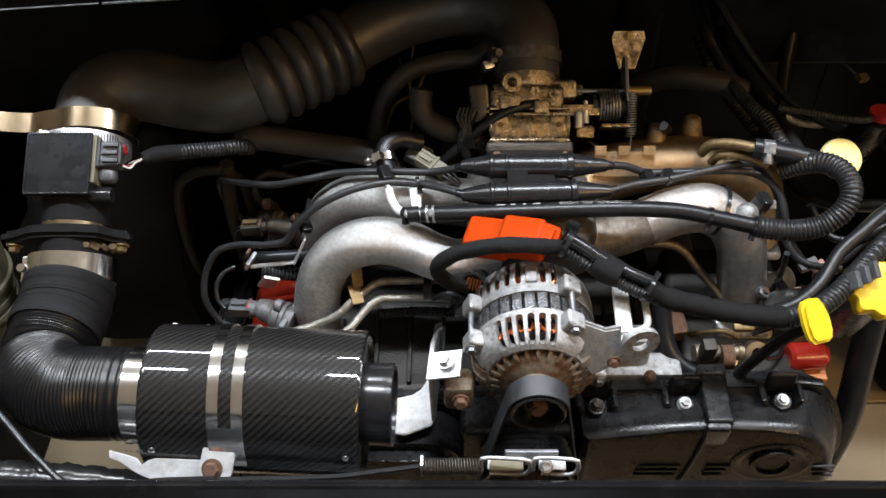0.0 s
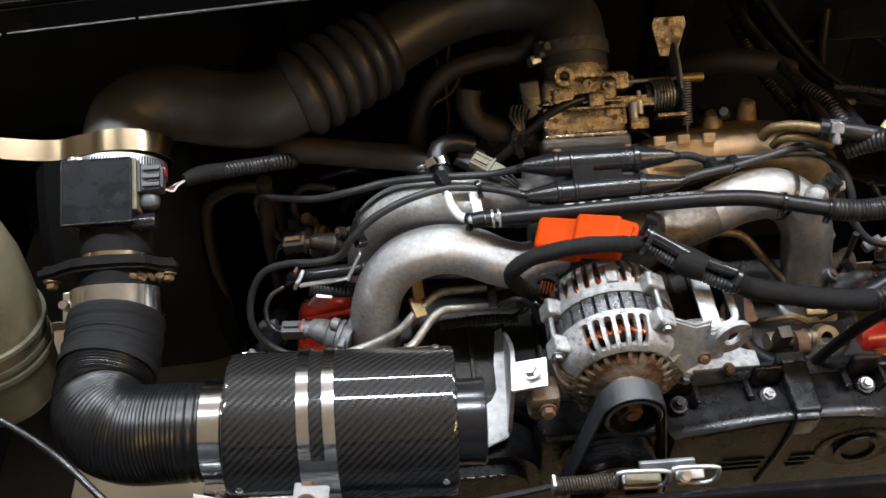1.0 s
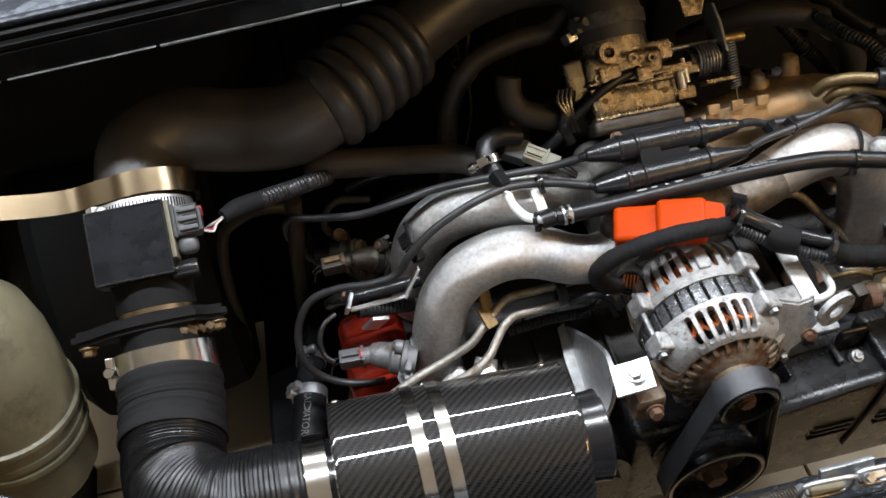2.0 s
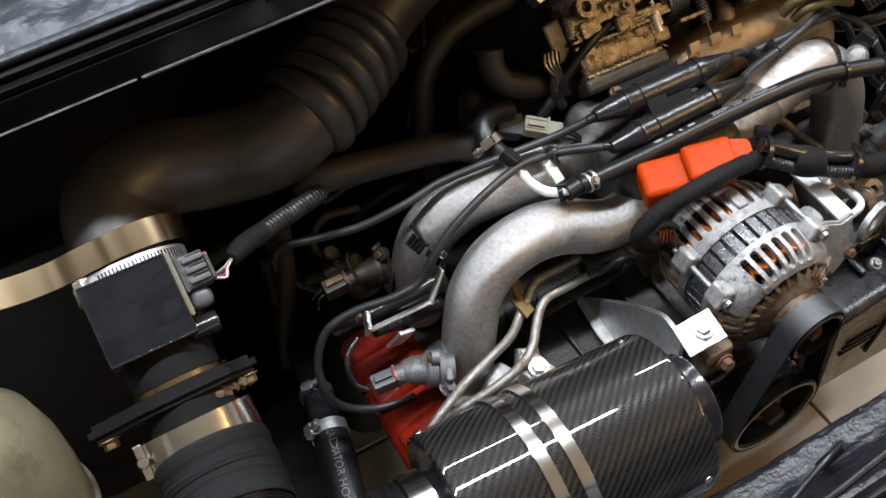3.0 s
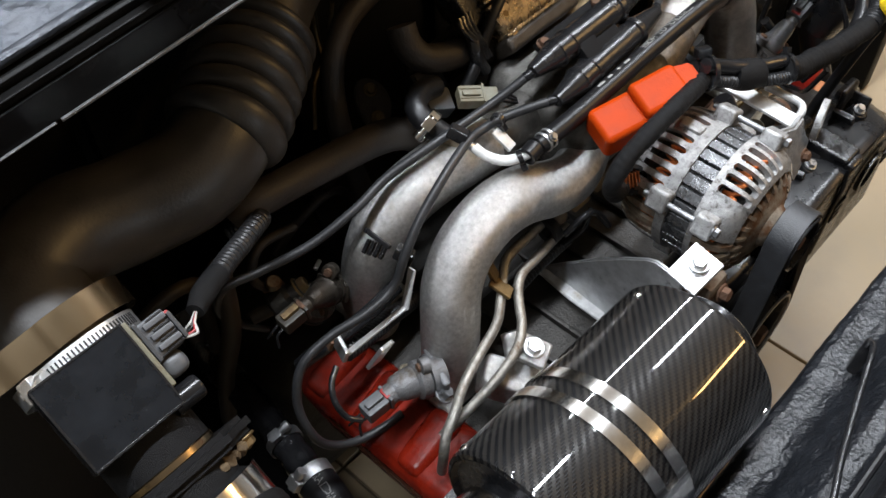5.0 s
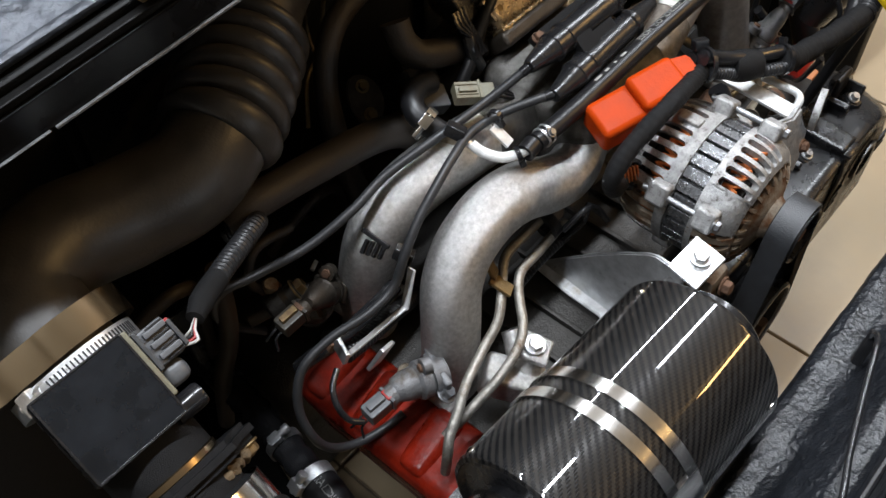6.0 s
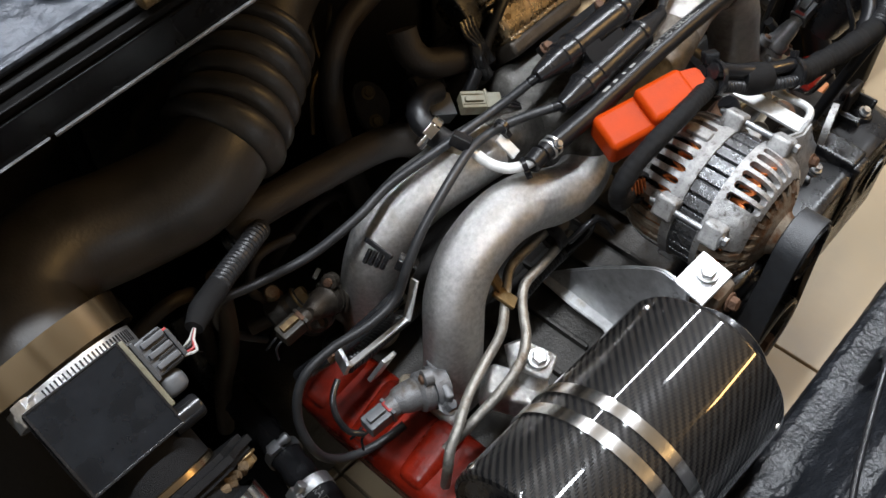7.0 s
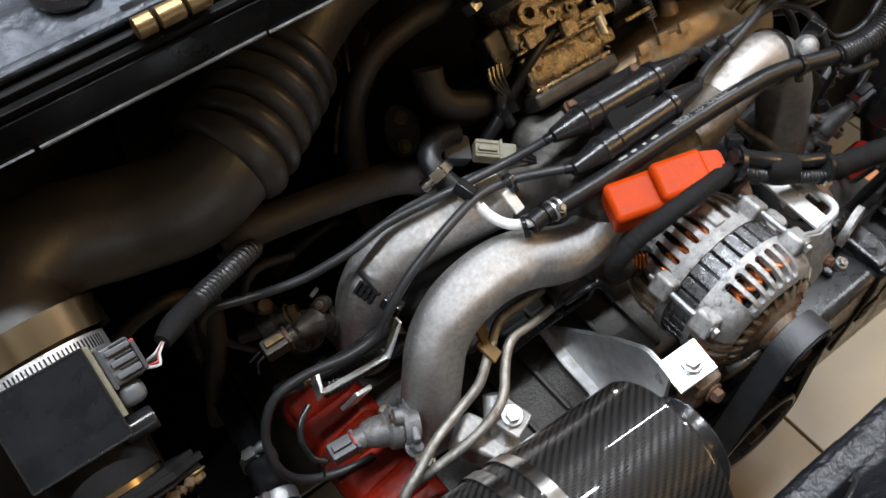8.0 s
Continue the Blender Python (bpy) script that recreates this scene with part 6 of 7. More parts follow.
# ---- injectors and small parts round the near head ----
def injector(p, way, plug_way, label, metal=None, s=1.0):
    metal = metal or CAST
    ob = thing("injector", p, label, "fuel injector", "injectors")
    w = Vector(way).normalized()
    prof = [(0.0145 * s, -0.020), (0.0145 * s, -0.006), (0.0165 * s, -0.005), (0.0165 * s, 0.003), (0.0135 * s, 0.006), (0.0125 * s, 0.016), (0.010 * s, 0.024), (0.005 * s, 0.028)]
    part("cap", turned(aim(p, w), prof, 24), metal, ob)
    pw = Vector(plug_way).normalized()
    at = Vector(p) + w * 0.018 + pw * 0.026
    # The oil-black casting takes darker plug, seal and latch colours as painted shade.
    part("plug", box(aim(at, pw), (0.0155, 0.0135, 0.021), 0.0018), DARKPLUG if metal is OILSHADE else GREYPLUG, ob)
    part("seal", box(aim(at - pw * 0.011 + Vector((0, 0, 0.005)), pw), (0.010, 0.006, 0.004), 0.001), RUST if metal is OILSHADE else REDPLUG, ob)
    part("plug_latch", box(aim(at + Vector((0, 0, 0.008)), pw), (0.006, 0.005, 0.016), 0.0008), OLDBRASS if metal is OILSHADE else GREYPLUG, ob)
    part("collar", ring(bmesh.new(), aim(p, w), 0.0125 * s, 0.0178 * s, -0.0105, -0.0065, 24), metal, ob)
    part("saddle", box(aim(Vector(p) - w * 0.014, w), (0.040 * s, 0.024 * s, 0.007), 0.0025, 3), metal, ob)
    part("elbow", tube([Vector(p) + w * 0.010, Vector(p) + w * 0.018 + pw * 0.004, Vector(p) + w * 0.018 + pw * 0.015], 0.0088 * s, 16, 0.003), metal, ob)
    part("plug_rim", box(aim(at - pw * 0.012, pw), (0.0172, 0.0152, 0.003), 0.0008), DARKPLUG if metal is OILSHADE else GREYPLUG, ob)
    for k in (-1, 1):
        q = at + pw * 0.012 + Vector((0, 0.003 * k, 0))
        part("wire", tube([q, q + pw * 0.006 + Vector((0, 0, -0.003)), q + pw * 0.009 + Vector((0, 0.004 * k, -0.012))], 0.0011, 8, 0.003), GLOSS, ob)
    u = w.cross(Vector((0, 0, 1))).normalized()
    for sgn in (-1, 1):
        q = Vector(p) + (w.cross(u)) * 0.018 * sgn - w * 0.002
        part("ear", turned(aim(q, w), [(0.007, -0.004), (0.007, 0.003), (0.005, 0.004)], 14), metal, ob)
        part("screw", turned(aim(q + w * 0.004, w), [(0.004, 0), (0.0035, 0.002)], 12), RUST, ob)
    return ob


injector((-0.180, 0.652, 0.694), (-0.90, 0.36, 0.10), (-0.97, 0.10, -0.05), "grey cast injector cap with its plug on the near runner", INJ)
injector((-0.180, 0.760, 0.715), (-0.75, -0.25, 0.55), (-0.85, 0.05, -0.1), "oil-dark injector cap with its plug on the rear runner, shade painted in", OILSHADE, 0.8)
injector((0.345, 0.645, 0.720), (0.45, -0.25, 0.80), (0.85, -0.05, 0.3), "grey injector cap with its plug beside the far runner", GREY_STEEL, 0.75)
bm = tube([(-0.238, 0.660, 0.696), (-0.246, 0.667, 0.702), (-0.247, 0.678, 0.714), (-0.240, 0.688, 0.722), (-0.228, 0.695, 0.724)], 0.0026, 10, 0.004)
solo("injector_wire", bm, GLOSS, "shiny black sleeve of the injector wires", "wire")
bm = tube([(-0.140, 0.716, 0.722), (-0.160, 0.715, 0.721), (-0.182, 0.716, 0.718), (-0.205, 0.720, 0.712), (-0.222, 0.730, 0.700), (-0.23, 0.742, 0.68)], 0.0068, 16)
solo("sleeved_branch", bm, GLOSS, "thick shiny black sleeved wire branch", "wire")
wb = thing("wire_bracket", (-0.19, 0.70, 0.73), "bent bare steel wire bracket with a folded tip", "bracket")


def bar(a, b, w, t, up=(0, 0, 1)):
    a, b = Vector(a), Vector(b)
    return box(aim((a + b) / 2, b - a, up), (w, t, (b - a).length + t), min(w, t) * 0.3)


part("upright", bar((-0.146, 0.689, 0.773), (-0.160, 0.685, 0.742), 0.007, 0.0025, (1, 0, 0)), ZINCPALE, wb)
part("arm", bar((-0.160, 0.685, 0.742), (-0.211, 0.700, 0.719), 0.005, 0.0025), ZINCPALE, wb)
part("tip", box(pose(-0.213, 0.7055, 0.722, 0, 20, -20), (0.004, 0.020, 0.012), 0.001), ZINC, wb)
part("tip_back", box(pose(-0.217, 0.714, 0.725, 0, 20, -20), (0.003, 0.008, 0.010), 0.0008), RUST, wb)
part("foot_tab", box(pose(-0.192, 0.684, 0.711, 20, 25, 10), (0.018, 0.004, 0.026), 0.001), ZINC, wb)

# steel fuel pipes with their bracket
fpipe = thing("fuel_pipes", (-0.09, 0.64, 0.72), "pair of bent galvanised fuel pipes with a brass-stained bracket", "pipe")
part("pipe", tube([(0.012, 0.665, 0.738), (-0.010, 0.659, 0.742), (-0.040, 0.658, 0.742), (-0.068, 0.657, 0.741), (-0.084, 0.648, 0.736), (-0.098, 0.638, 0.730), (-0.112, 0.630, 0.720), (-0.136, 0.626, 0.709), (-0.165, 0.618, 0.705), (-0.190, 0.606, 0.706), (-0.206, 0.600, 0.700), (-0.213, 0.596, 0.688), (-0.214, 0.598, 0.655)], 0.0042, 14, 0.004), GALV, fpipe)
part("pipe", tube([(0.005, 0.650, 0.722), (-0.016, 0.646, 0.730), (-0.045, 0.643, 0.732), (-0.066, 0.642, 0.732), (-0.078, 0.636, 0.728), (-0.088, 0.626, 0.722), (-0.098, 0.615, 0.717), (-0.114, 0.606, 0.712), (-0.14, 0.603, 0.703), (-0.175, 0.606, 0.69), (-0.20, 0.610, 0.678)], 0.0042, 14, 0.004), GALV, fpipe)
bm = box(pose(-0.092, 0.643, 0.738, 30, 10, 25), (0.013, 0.021, 0.0035), 0.001)
slab(bm, pose(-0.091, 0.655, 0.750, 60, 10, 25), (0.012, 0.02, 0.0035), 0.001)
part("bracket", bm, OLDBRASS, fpipe)
part("sleeve", ring(bmesh.new(), aim((-0.018, 0.652, 0.737), (1, 0, 0)), 0.006, 0.012, -0.004, 0.004, 16), RUBBER, fpipe)
part("ribbed_sleeve", corrugated([(0.01, 0.650, 0.700), (-0.03, 0.650, 0.702), (-0.07, 0.648, 0.700)], 0.0055, 0.004), LOOM, fpipe)
part("union", bolt((-0.176, 0.630, 0.690), (0.4, -0.4, 0.8), 0.006), GREY_STEEL, fpipe)

# golden steel pipe on the far side
bm = tube([(0.205, 0.705, 0.748), (0.232, 0.703, 0.750), (0.252, 0.700, 0.744), (0.272, 0.685, 0.725), (0.299, 0.664, 0.702), (0.31, 0.655, 0.69)], 0.0045, 14)
solo("far_fuel_pipe", bm, CAST_OLD, "tarnished golden steel pipe by the far runner", "pipe")

# ---- small things in the shade ----
bm = tube([(-0.052, 0.900, 0.850), (-0.049, 0.903, 0.832), (-0.045, 0.906, 0.822), (-0.050, 0.908, 0.815), (-0.056, 0.906, 0.822), (-0.052, 0.903, 0.832)], 0.0013, 8, 0.003)
solo("lockwire", bm, OLDBRASS, "thin rusty lockwire twisted in a loop", "wire")
rcap = thing("reservoir_cap", (0.455, 0.80, 0.84), "dull red plastic reservoir cap on the inner wing", "cap")
part("cap_top", turned(aim((0.463, 0.80, 0.847), (0, 0.1, 1)), [(0.013, -0.006), (0.0145, -0.005), (0.0145, 0.002), (0.012, 0.003)], 28), REDPLUG, rcap)
part("cap_neck", turned(aim((0.462, 0.803, 0.838), (0, 0.4, -0.9)), [(0.013, 0), (0.013, 0.02), (0.02, 0.03), (0.02, 0.08)], 24), PLASTIC, rcap)
bm = tube([(0.20, 0.90, 0.80), (0.25, 0.872, 0.842), (0.30, 0.852, 0.848), (0.345, 0.84, 0.83), (0.372, 0.835, 0.79), (0.38, 0.835, 0.74)], 0.0135, 18)
solo("heater_hose", bm, PIPE_BROWN, "dusty brown heater hose along the bulkhead", "hose")
bm = tube([(0.19, 0.83, 0.835), (0.215, 0.80, 0.835), (0.23, 0.77, 0.85), (0.222, 0.755, 0.868)], 0.0045, 12)
solo("vacuum_hose", bm, RUBBER, "thin black vacuum hose behind the spring", "hose")
for k, (pts, r) in enumerate((([(-0.20, 0.80, 0.70), (-0.22, 0.80, 0.735), (-0.205, 0.805, 0.76), (-0.17, 0.80, 0.76)], 0.004),
                              ([(-0.10, 0.86, 0.66), (-0.12, 0.85, 0.72), (-0.15, 0.84, 0.75), (-0.19, 0.84, 0.74)], 0.005),
                              ([(0.0, 0.83, 0.80), (0.02, 0.815, 0.825), (0.03, 0.80, 0.845)], 0.004),
                              ([(0.13, 0.80, 0.80), (0.15, 0.79, 0.82), (0.17, 0.78, 0.81), (0.19, 0.775, 0.80)], 0.0035),
                              ([(0.13, 0.78, 0.80), (0.155, 0.77, 0.815), (0.18, 0.76, 0.80)], 0.003))):
    solo("shaded_wire", tube(pts, r, 10), GLOSS if k % 2 else PIPE_BROWN, "dark wire in the shade behind the engine", "wire", "shaded wires")
for pts, r in (([(0.30, 1.00, 0.90), (0.33, 0.95, 0.86), (0.37, 0.90, 0.82), (0.41, 0.86, 0.80), (0.47, 0.84, 0.79), (0.60, 0.86, 0.79)], 0.0055),
               ([(0.42, 1.00, 0.86), (0.40, 0.93, 0.80), (0.39, 0.86, 0.76), (0.40, 0.80, 0.74), (0.45, 0.76, 0.75), (0.60, 0.76, 0.76)], 0.0075),
               ([(0.38, 0.72, 0.79), (0.40, 0.70, 0.765), (0.43, 0.69, 0.77), (0.47, 0.70, 0.79), (0.62, 0.76, 0.80)], 0.0042),
               ([(0.36, 0.70, 0.76), (0.385, 0.685, 0.735), (0.41, 0.68, 0.74), (0.44, 0.69, 0.77)], 0.0036),
               ([(0.345, 0.66, 0.74), (0.365, 0.65, 0.715), (0.39, 0.65, 0.705), (0.42, 0.66, 0.72), (0.45, 0.69, 0.76)], 0.0046)):
    solo("shaded_wire", tube(pts, r, 12), RUBBER, "black wire in the shade of the far wing", "wire", "shaded wires")
tag = thing("loose_plug", (0.50, 0.95, 0.78), "small unplugged amber connector on a thin wire", "connector")
part("plug_shell", box(pose(0.503, 0.948, 0.783, 20, 15, 30), (0.016, 0.010, 0.008), 0.0015), OLDBRASS, tag)
part("plug_wire", tube([(0.495, 0.95, 0.786), (0.48, 0.96, 0.795), (0.465, 0.98, 0.80), (0.46, 1.01, 0.80)], 0.0018, 8), RUBBER, tag)
fit_a = thing("rear_fitting", (-0.205, 0.79, 0.70), "oil-dark union with a brass nut behind the runner", "fitting")
part("body", turned(aim((-0.215, 0.79, 0.70), (0.8, -0.3, 0.4)), [(0.010, 0), (0.014, 0.003), (0.014, 0.016), (0.009, 0.02), (0.009, 0.03)], 20), CAST_DARK, fit_a)
part("nut", bolt((-0.192, 0.781, 0.712), (0.8, -0.3, 0.4), 0.008), OLDBRASS, fit_a)
part("stub", turned(aim((-0.215, 0.79, 0.70), (-0.8, 0.3, -0.1)), [(0.006, 0), (0.006, 0.02)], 14), PIPE_BROWN, fit_a)

# ---- rear hoses and pipes in the shade ----
bm = tube([(-0.22, 0.800, 0.815), (-0.203, 0.795, 0.822), (-0.14, 0.793, 0.812), (-0.085, 0.780, 0.812), (-0.062, 0.768, 0.806), (-0.050, 0.765, 0.785)], 0.0138, 20)
solo("breather_pipe", bm, PIPE_BROWN, "dusty brown rubber breather pipe behind the runners", "pipe")
bh = thing("breather_hose", (-0.05, 0.75, 0.83), "short black breather hose with a clamp on a metal stub", "hose")
part("hose_body", tube([(-0.025, 0.775, 0.83), (-0.045, 0.772, 0.838), (-0.060, 0.763, 0.838), (-0.063, 0.750, 0.832), (-0.058, 0.735, 0.824)], 0.0095, 16), RUBBER, bh)
hose_clamp(bh, (-0.0605, 0.748, 0.832), (0.2, -0.8, -0.5), 0.0100, 0.008, (-0.6, 0, 0.8))
part("stub", tube([(-0.058, 0.736, 0.824), (-0.054, 0.722, 0.815), (-0.05, 0.712, 0.80)], 0.007, 14), CAST_OLD, bh)
bm = tube([(-0.024, 0.812, 0.872), (-0.026, 0.803, 0.858), (-0.018, 0.793, 0.845), (0.003, 0.786, 0.838), (0.025, 0.782, 0.832), (0.05, 0.78, 0.82)], 0.0125, 18)
solo("coolant_hose", bm, PIPE_BROWN, "bent dusty rubber hose at the throttle body", "hose")
bm = tube([(-0.085, 0.80, 0.70), (-0.082, 0.83, 0.76), (-0.072, 0.85, 0.82), (-0.045, 0.862, 0.855), (0.0, 0.868, 0.868), (0.032, 0.868, 0.872), (0.055, 0.88, 0.885)], 0.0105, 16)
solo("heater_pipe", bm, PIPE_BROWN, "brown dusty heater pipe rising behind the manifold", "pipe")
cn = thing("connector_block", (-0.012, 0.745, 0.825), "aged cream plastic wiring connector", "connector")
cf = pose(-0.018, 0.742, 0.833, 15, 10, -35)
part("shell", box(cf, (0.022, 0.016, 0.012), 0.0016), WHITEPLUG, cn)
part("rear_shell", box(cf @ pose(0.0165, 0, -0.0006), (0.013, 0.014, 0.0105), 0.0012), WHITEPLUG, cn)
part("rim", box(cf @ pose(0.0098, 0, 0), (0.0022, 0.0176, 0.0135), 0.0006), WHITEPLUG, cn)
part("latch", box(cf @ pose(-0.001, -0.001, 0.0072), (0.015, 0.0045, 0.0028), 0.0007), WHITEPLUG, cn)
for dy in (-0.0045, 0.0045):
    part("guide_rib", box(cf @ pose(-0.001, dy, 0.0062), (0.018, 0.0014, 0.0016), 0.0004), WHITEPLUG, cn)
for dy in (-0.0042, 0.0, 0.0042):
    part("wire_tail", tube([cf @ Vector((0.022, dy, 0)), cf @ Vector((0.031, dy, -0.001)), cf @ Vector((0.042, dy * 0.5, -0.007))], 0.0013, 8), RUBBER, cn)
cn = thing("connector_block", (-0.03, 0.775, 0.81), "dim grey wiring connector behind the runner", "connector")
part("shell", box(pose(-0.028, 0.772, 0.815, 20, 20, -20), (0.026, 0.022, 0.016), 0.002), GREYPLUG, cn)
th = thing("throttle_sensor", (0.035, 0.80, 0.86), "oily throttle sensor with twisted glossy leads", "sensor")
part("body", box(pose(0.036, 0.80, 0.862, -40, 0, 10), (0.022, 0.02, 0.04), 0.004), PLASTIC, th)
for k in range(4):
    q = Vector((0.029 - 0.004 * k, 0.786, 0.868))
    part("lead", tube([q, q + Vector((-0.003, -0.008, -0.007)), q + Vector((0.002 * k - 0.002, -0.018, -0.020)), q + Vector((0.002, -0.024, -0.034))], 0.0021, 8, 0.003), GLOSS, th)
bm = tube([(0.03, 0.790, 0.860), (0.022, 0.775, 0.850), (0.018, 0.766, 0.838), (0.024, 0.764, 0.822)], 0.0065, 12)
solo("oily_wire", bm, GLOSS, "oily black wire bundle at the throttle sensor", "wire")

# return pipe, hose and yellow cap by the far side
rp = thing("return_hose", (0.32, 0.72, 0.85), "black return hose clamped to a bent metal pipe", "hose")
part("pipe", tube([(0.262, 0.742, 0.842), (0.268, 0.738, 0.856), (0.284, 0.730, 0.865), (0.305, 0.720, 0.868), (0.322, 0.714, 0.868)], 0.0052, 16, 0.004), OLDBRASS, rp)
part("pipe", tube([(0.272, 0.735, 0.836), (0.277, 0.731, 0.848), (0.290, 0.725, 0.854), (0.308, 0.720, 0.853), (0.322, 0.716, 0.848)], 0.0045, 14, 0.004), OLDBRASS, rp)
part("hose_body", tube([(0.305, 0.720, 0.868), (0.335, 0.712, 0.867), (0.360, 0.709, 0.862), (0.382, 0.708, 0.855), (0.392, 0.712, 0.848)], 0.0098, 16), RUBBER, rp)
hose_clamp(rp, (0.318, 0.7155, 0.8685), (1, -0.25, 0.05), 0.0096, 0.010, (0, -0.7, 0.7), GREY_STEEL)
part("brass_stub", turned(aim((0.30, 0.735, 0.842), (1, -0.1, 0)), [(0.0035, 0), (0.0035, 0.048), (0.0028, 0.05)], 12), BRASS, rp)
PALEYELLOW = mat("pale_yellow_plastic", (0.92, 0.74, 0.28), 0.35, 0, 0.08, 60, 0.06, 400)
yl = thing("filler_cap", (0.392, 0.72, 0.86), "round yellow filler cap lit bright behind the hose", "cap")
part("disc", turned(aim((0.402, 0.735, 0.840), (0.05, -0.55, 0.85)), [(0.017, -0.010), (0.0205, -0.006), (0.0215, 0), (0.020, 0.004), (0.013, 0.006)], 32), PALEYELLOW, yl)
st = thing("runner_sender", (0.305, 0.68, 0.82), "bright ball-headed sender with a black clip", "sensor")
part("ball", turned(aim((0.300, 0.676, 0.820), (-0.5, -0.6, 0.6)), [(0.006, -0.008), (0.0105, -0.003), (0.0115, 0.002), (0.0085, 0.008), (0.003, 0.0105)], 24), ALT, st)
part("clip", box(pose(0.312, 0.682, 0.826, 10, 15, 20), (0.012, 0.016, 0.026), 0.002), GLOSS, st)
part("nut", bolt((0.322, 0.682, 0.826), (1, -0.2, 0.2), 0.005), ZINC, st)

# dipstick and oil filler in yellow plastic
dip = thing("dipstick", (0.33, 0.556, 0.72), "oil dipstick tube with a yellow plastic grip", "dipstick")
part("tube", tube([(0.292, 0.575, 0.675), (0.300, 0.568, 0.715), (0.312, 0.560, 0.755), (0.326, 0.554, 0.785), (0.333, 0.551, 0.795)], 0.0055, 14), RUBBER, dip)
g = aim((0.332, 0.541, 0.8185), (0.25, -0.62, 0.74), (0, 0, 1))
bm = plate(bmesh.new(), g, [(-0.008, -0.020), (0.006, -0.021), (0.011, -0.018), (0.013, -0.012), (0.0135, 0.0), (0.011, 0.012), (0.007, 0.019), (0.001, 0.0205), (-0.008, 0.0195), (-0.012, 0.014), (-0.013, 0.0), (-0.012, -0.014)], 0.011, 0.003)
part("grip", bm, YELLOW, dip)
oc = thing("oil_filler", (0.40, 0.58, 0.76), "black oil filler neck with a lobed yellow cap", "oil cap")
part("neck", tube([(0.405, 0.625, 0.72), (0.403, 0.610, 0.755), (0.400, 0.597, 0.785), (0.399, 0.59, 0.803)], 0.021, 24), PLASTIC, oc)
m = aim((0.399, 0.588, 0.806), (0.05, -0.45, 0.85))
bm = bmesh.new()
rings = []
for r, h in ((0.023, 0.0), (0.0275, 0.002), (0.028, 0.012), (0.025, 0.016), (0.011, 0.017)):
    rings.append([bm.verts.new(m @ Vector((r * (1 + 0.09 * math.cos(8 * a)) * math.cos(a), r * (1 + 0.09 * math.cos(8 * a)) * math.sin(a), h))) for a in (2 * math.pi * k / 64 for k in range(64))])
for a, b in zip(rings, rings[1:]):
    for k in range(64):
        bm.faces.new((a[k], a[(k + 1) % 64], b[(k + 1) % 64], b[k]))
bm.faces.new(rings[0][::-1])
bm.faces.new(rings[-1])
part("cap", bm, YELLOW, oc, "lobed yellow plastic cap")

# far side of the engine under the harness
sidebits = thing("far_head_fittings", (0.29, 0.61, 0.66), "bare metal fittings and pipe unions on the far cylinder head", "engine part")
part("pipe", turned(aim((0.258, 0.605, 0.688), (1, 0.1, -0.1)), [(0.009, 0), (0.009, 0.020), (0.0075, 0.022), (0.0075, 0.046), (0.009, 0.047), (0.009, 0.052)], 20), CAST_OLD, sidebits)
part("union", box(pose(0.268, 0.597, 0.703, 10, 0, 5), (0.014, 0.014, 0.028), 0.002), OILSHADE, sidebits)
part("brass_ring", turned(aim((0.285, 0.600, 0.688), (1, 0, 0)), [(0.0125, 0), (0.0125, 0.012)], 20), RUST, sidebits)
part("boss", ring(bmesh.new(), aim((0.331, 0.622, 0.666), (-0.05, -0.7, 0.7)), 0.006, 0.0125, -0.012, 0.006, 24), CAST_OLD, sidebits)
part("boss_plate", box(pose(0.325, 0.640, 0.650, 40), (0.06, 0.05, 0.02), 0.006), CAST_OLD, sidebits)
part("rusty_lug", box(pose(0.238, 0.640, 0.690, 20, 0, 10), (0.03, 0.03, 0.03), 0.005), RUST, sidebits)
part("amber_tag", box(pose(0.306, 0.618, 0.716, 20, 0, 0), (0.022, 0.012, 0.010), 0.003), OLDBRASS, sidebits)
bm = tube([(0.222, 0.632, 0.735), (0.225, 0.615, 0.712), (0.232, 0.598, 0.695), (0.250, 0.585, 0.684), (0.280, 0.578, 0.676)], 0.0095, 16)
solo("bypass_hose", bm, RUBBER, "black bypass hose curving down behind the timing cover", "hose")
rc = thing("oil_filter", (0.40, 0.62, 0.64), "red oil filter with an orange base beneath the harness", "oil filter")
part("can", turned(aim((0.362, 0.615, 0.668), (1, 0.05, 0)), [(0.012, 0), (0.0155, 0.004), (0.0155, 0.036), (0.011, 0.041)], 28), mat("red_filter_enamel", (0.34, 0.02, 0.012), 0.22, coat=0.5), rc)
part("base", box(pose(0.386, 0.607, 0.646), (0.034, 0.026, 0.022), 0.003), mat("orange_card", (0.62, 0.24, 0.09), 0.6), rc)
bm = tube([(0.455, 0.68, 0.76), (0.458, 0.66, 0.70), (0.452, 0.63, 0.64), (0.445, 0.60, 0.58), (0.43, 0.58, 0.52), (0.42, 0.58, 0.45)], 0.0155, 20)
solo("side_hose", bm, RUBBER, "thick black hose hanging at the far side", "hose")
for pts, r in (([(0.335, 0.60, 0.70), (0.34, 0.585, 0.735), (0.345, 0.58, 0.77), (0.35, 0.60, 0.80)], 0.0028), ([(0.36, 0.625, 0.665), (0.345, 0.605, 0.68), (0.325, 0.59, 0.70), (0.318, 0.575, 0.74)], 0.0026)):
    solo("thin_wire", tube(pts, r, 10), GLOSS, "thin black wire among the far fittings", "wire", "thin wires")

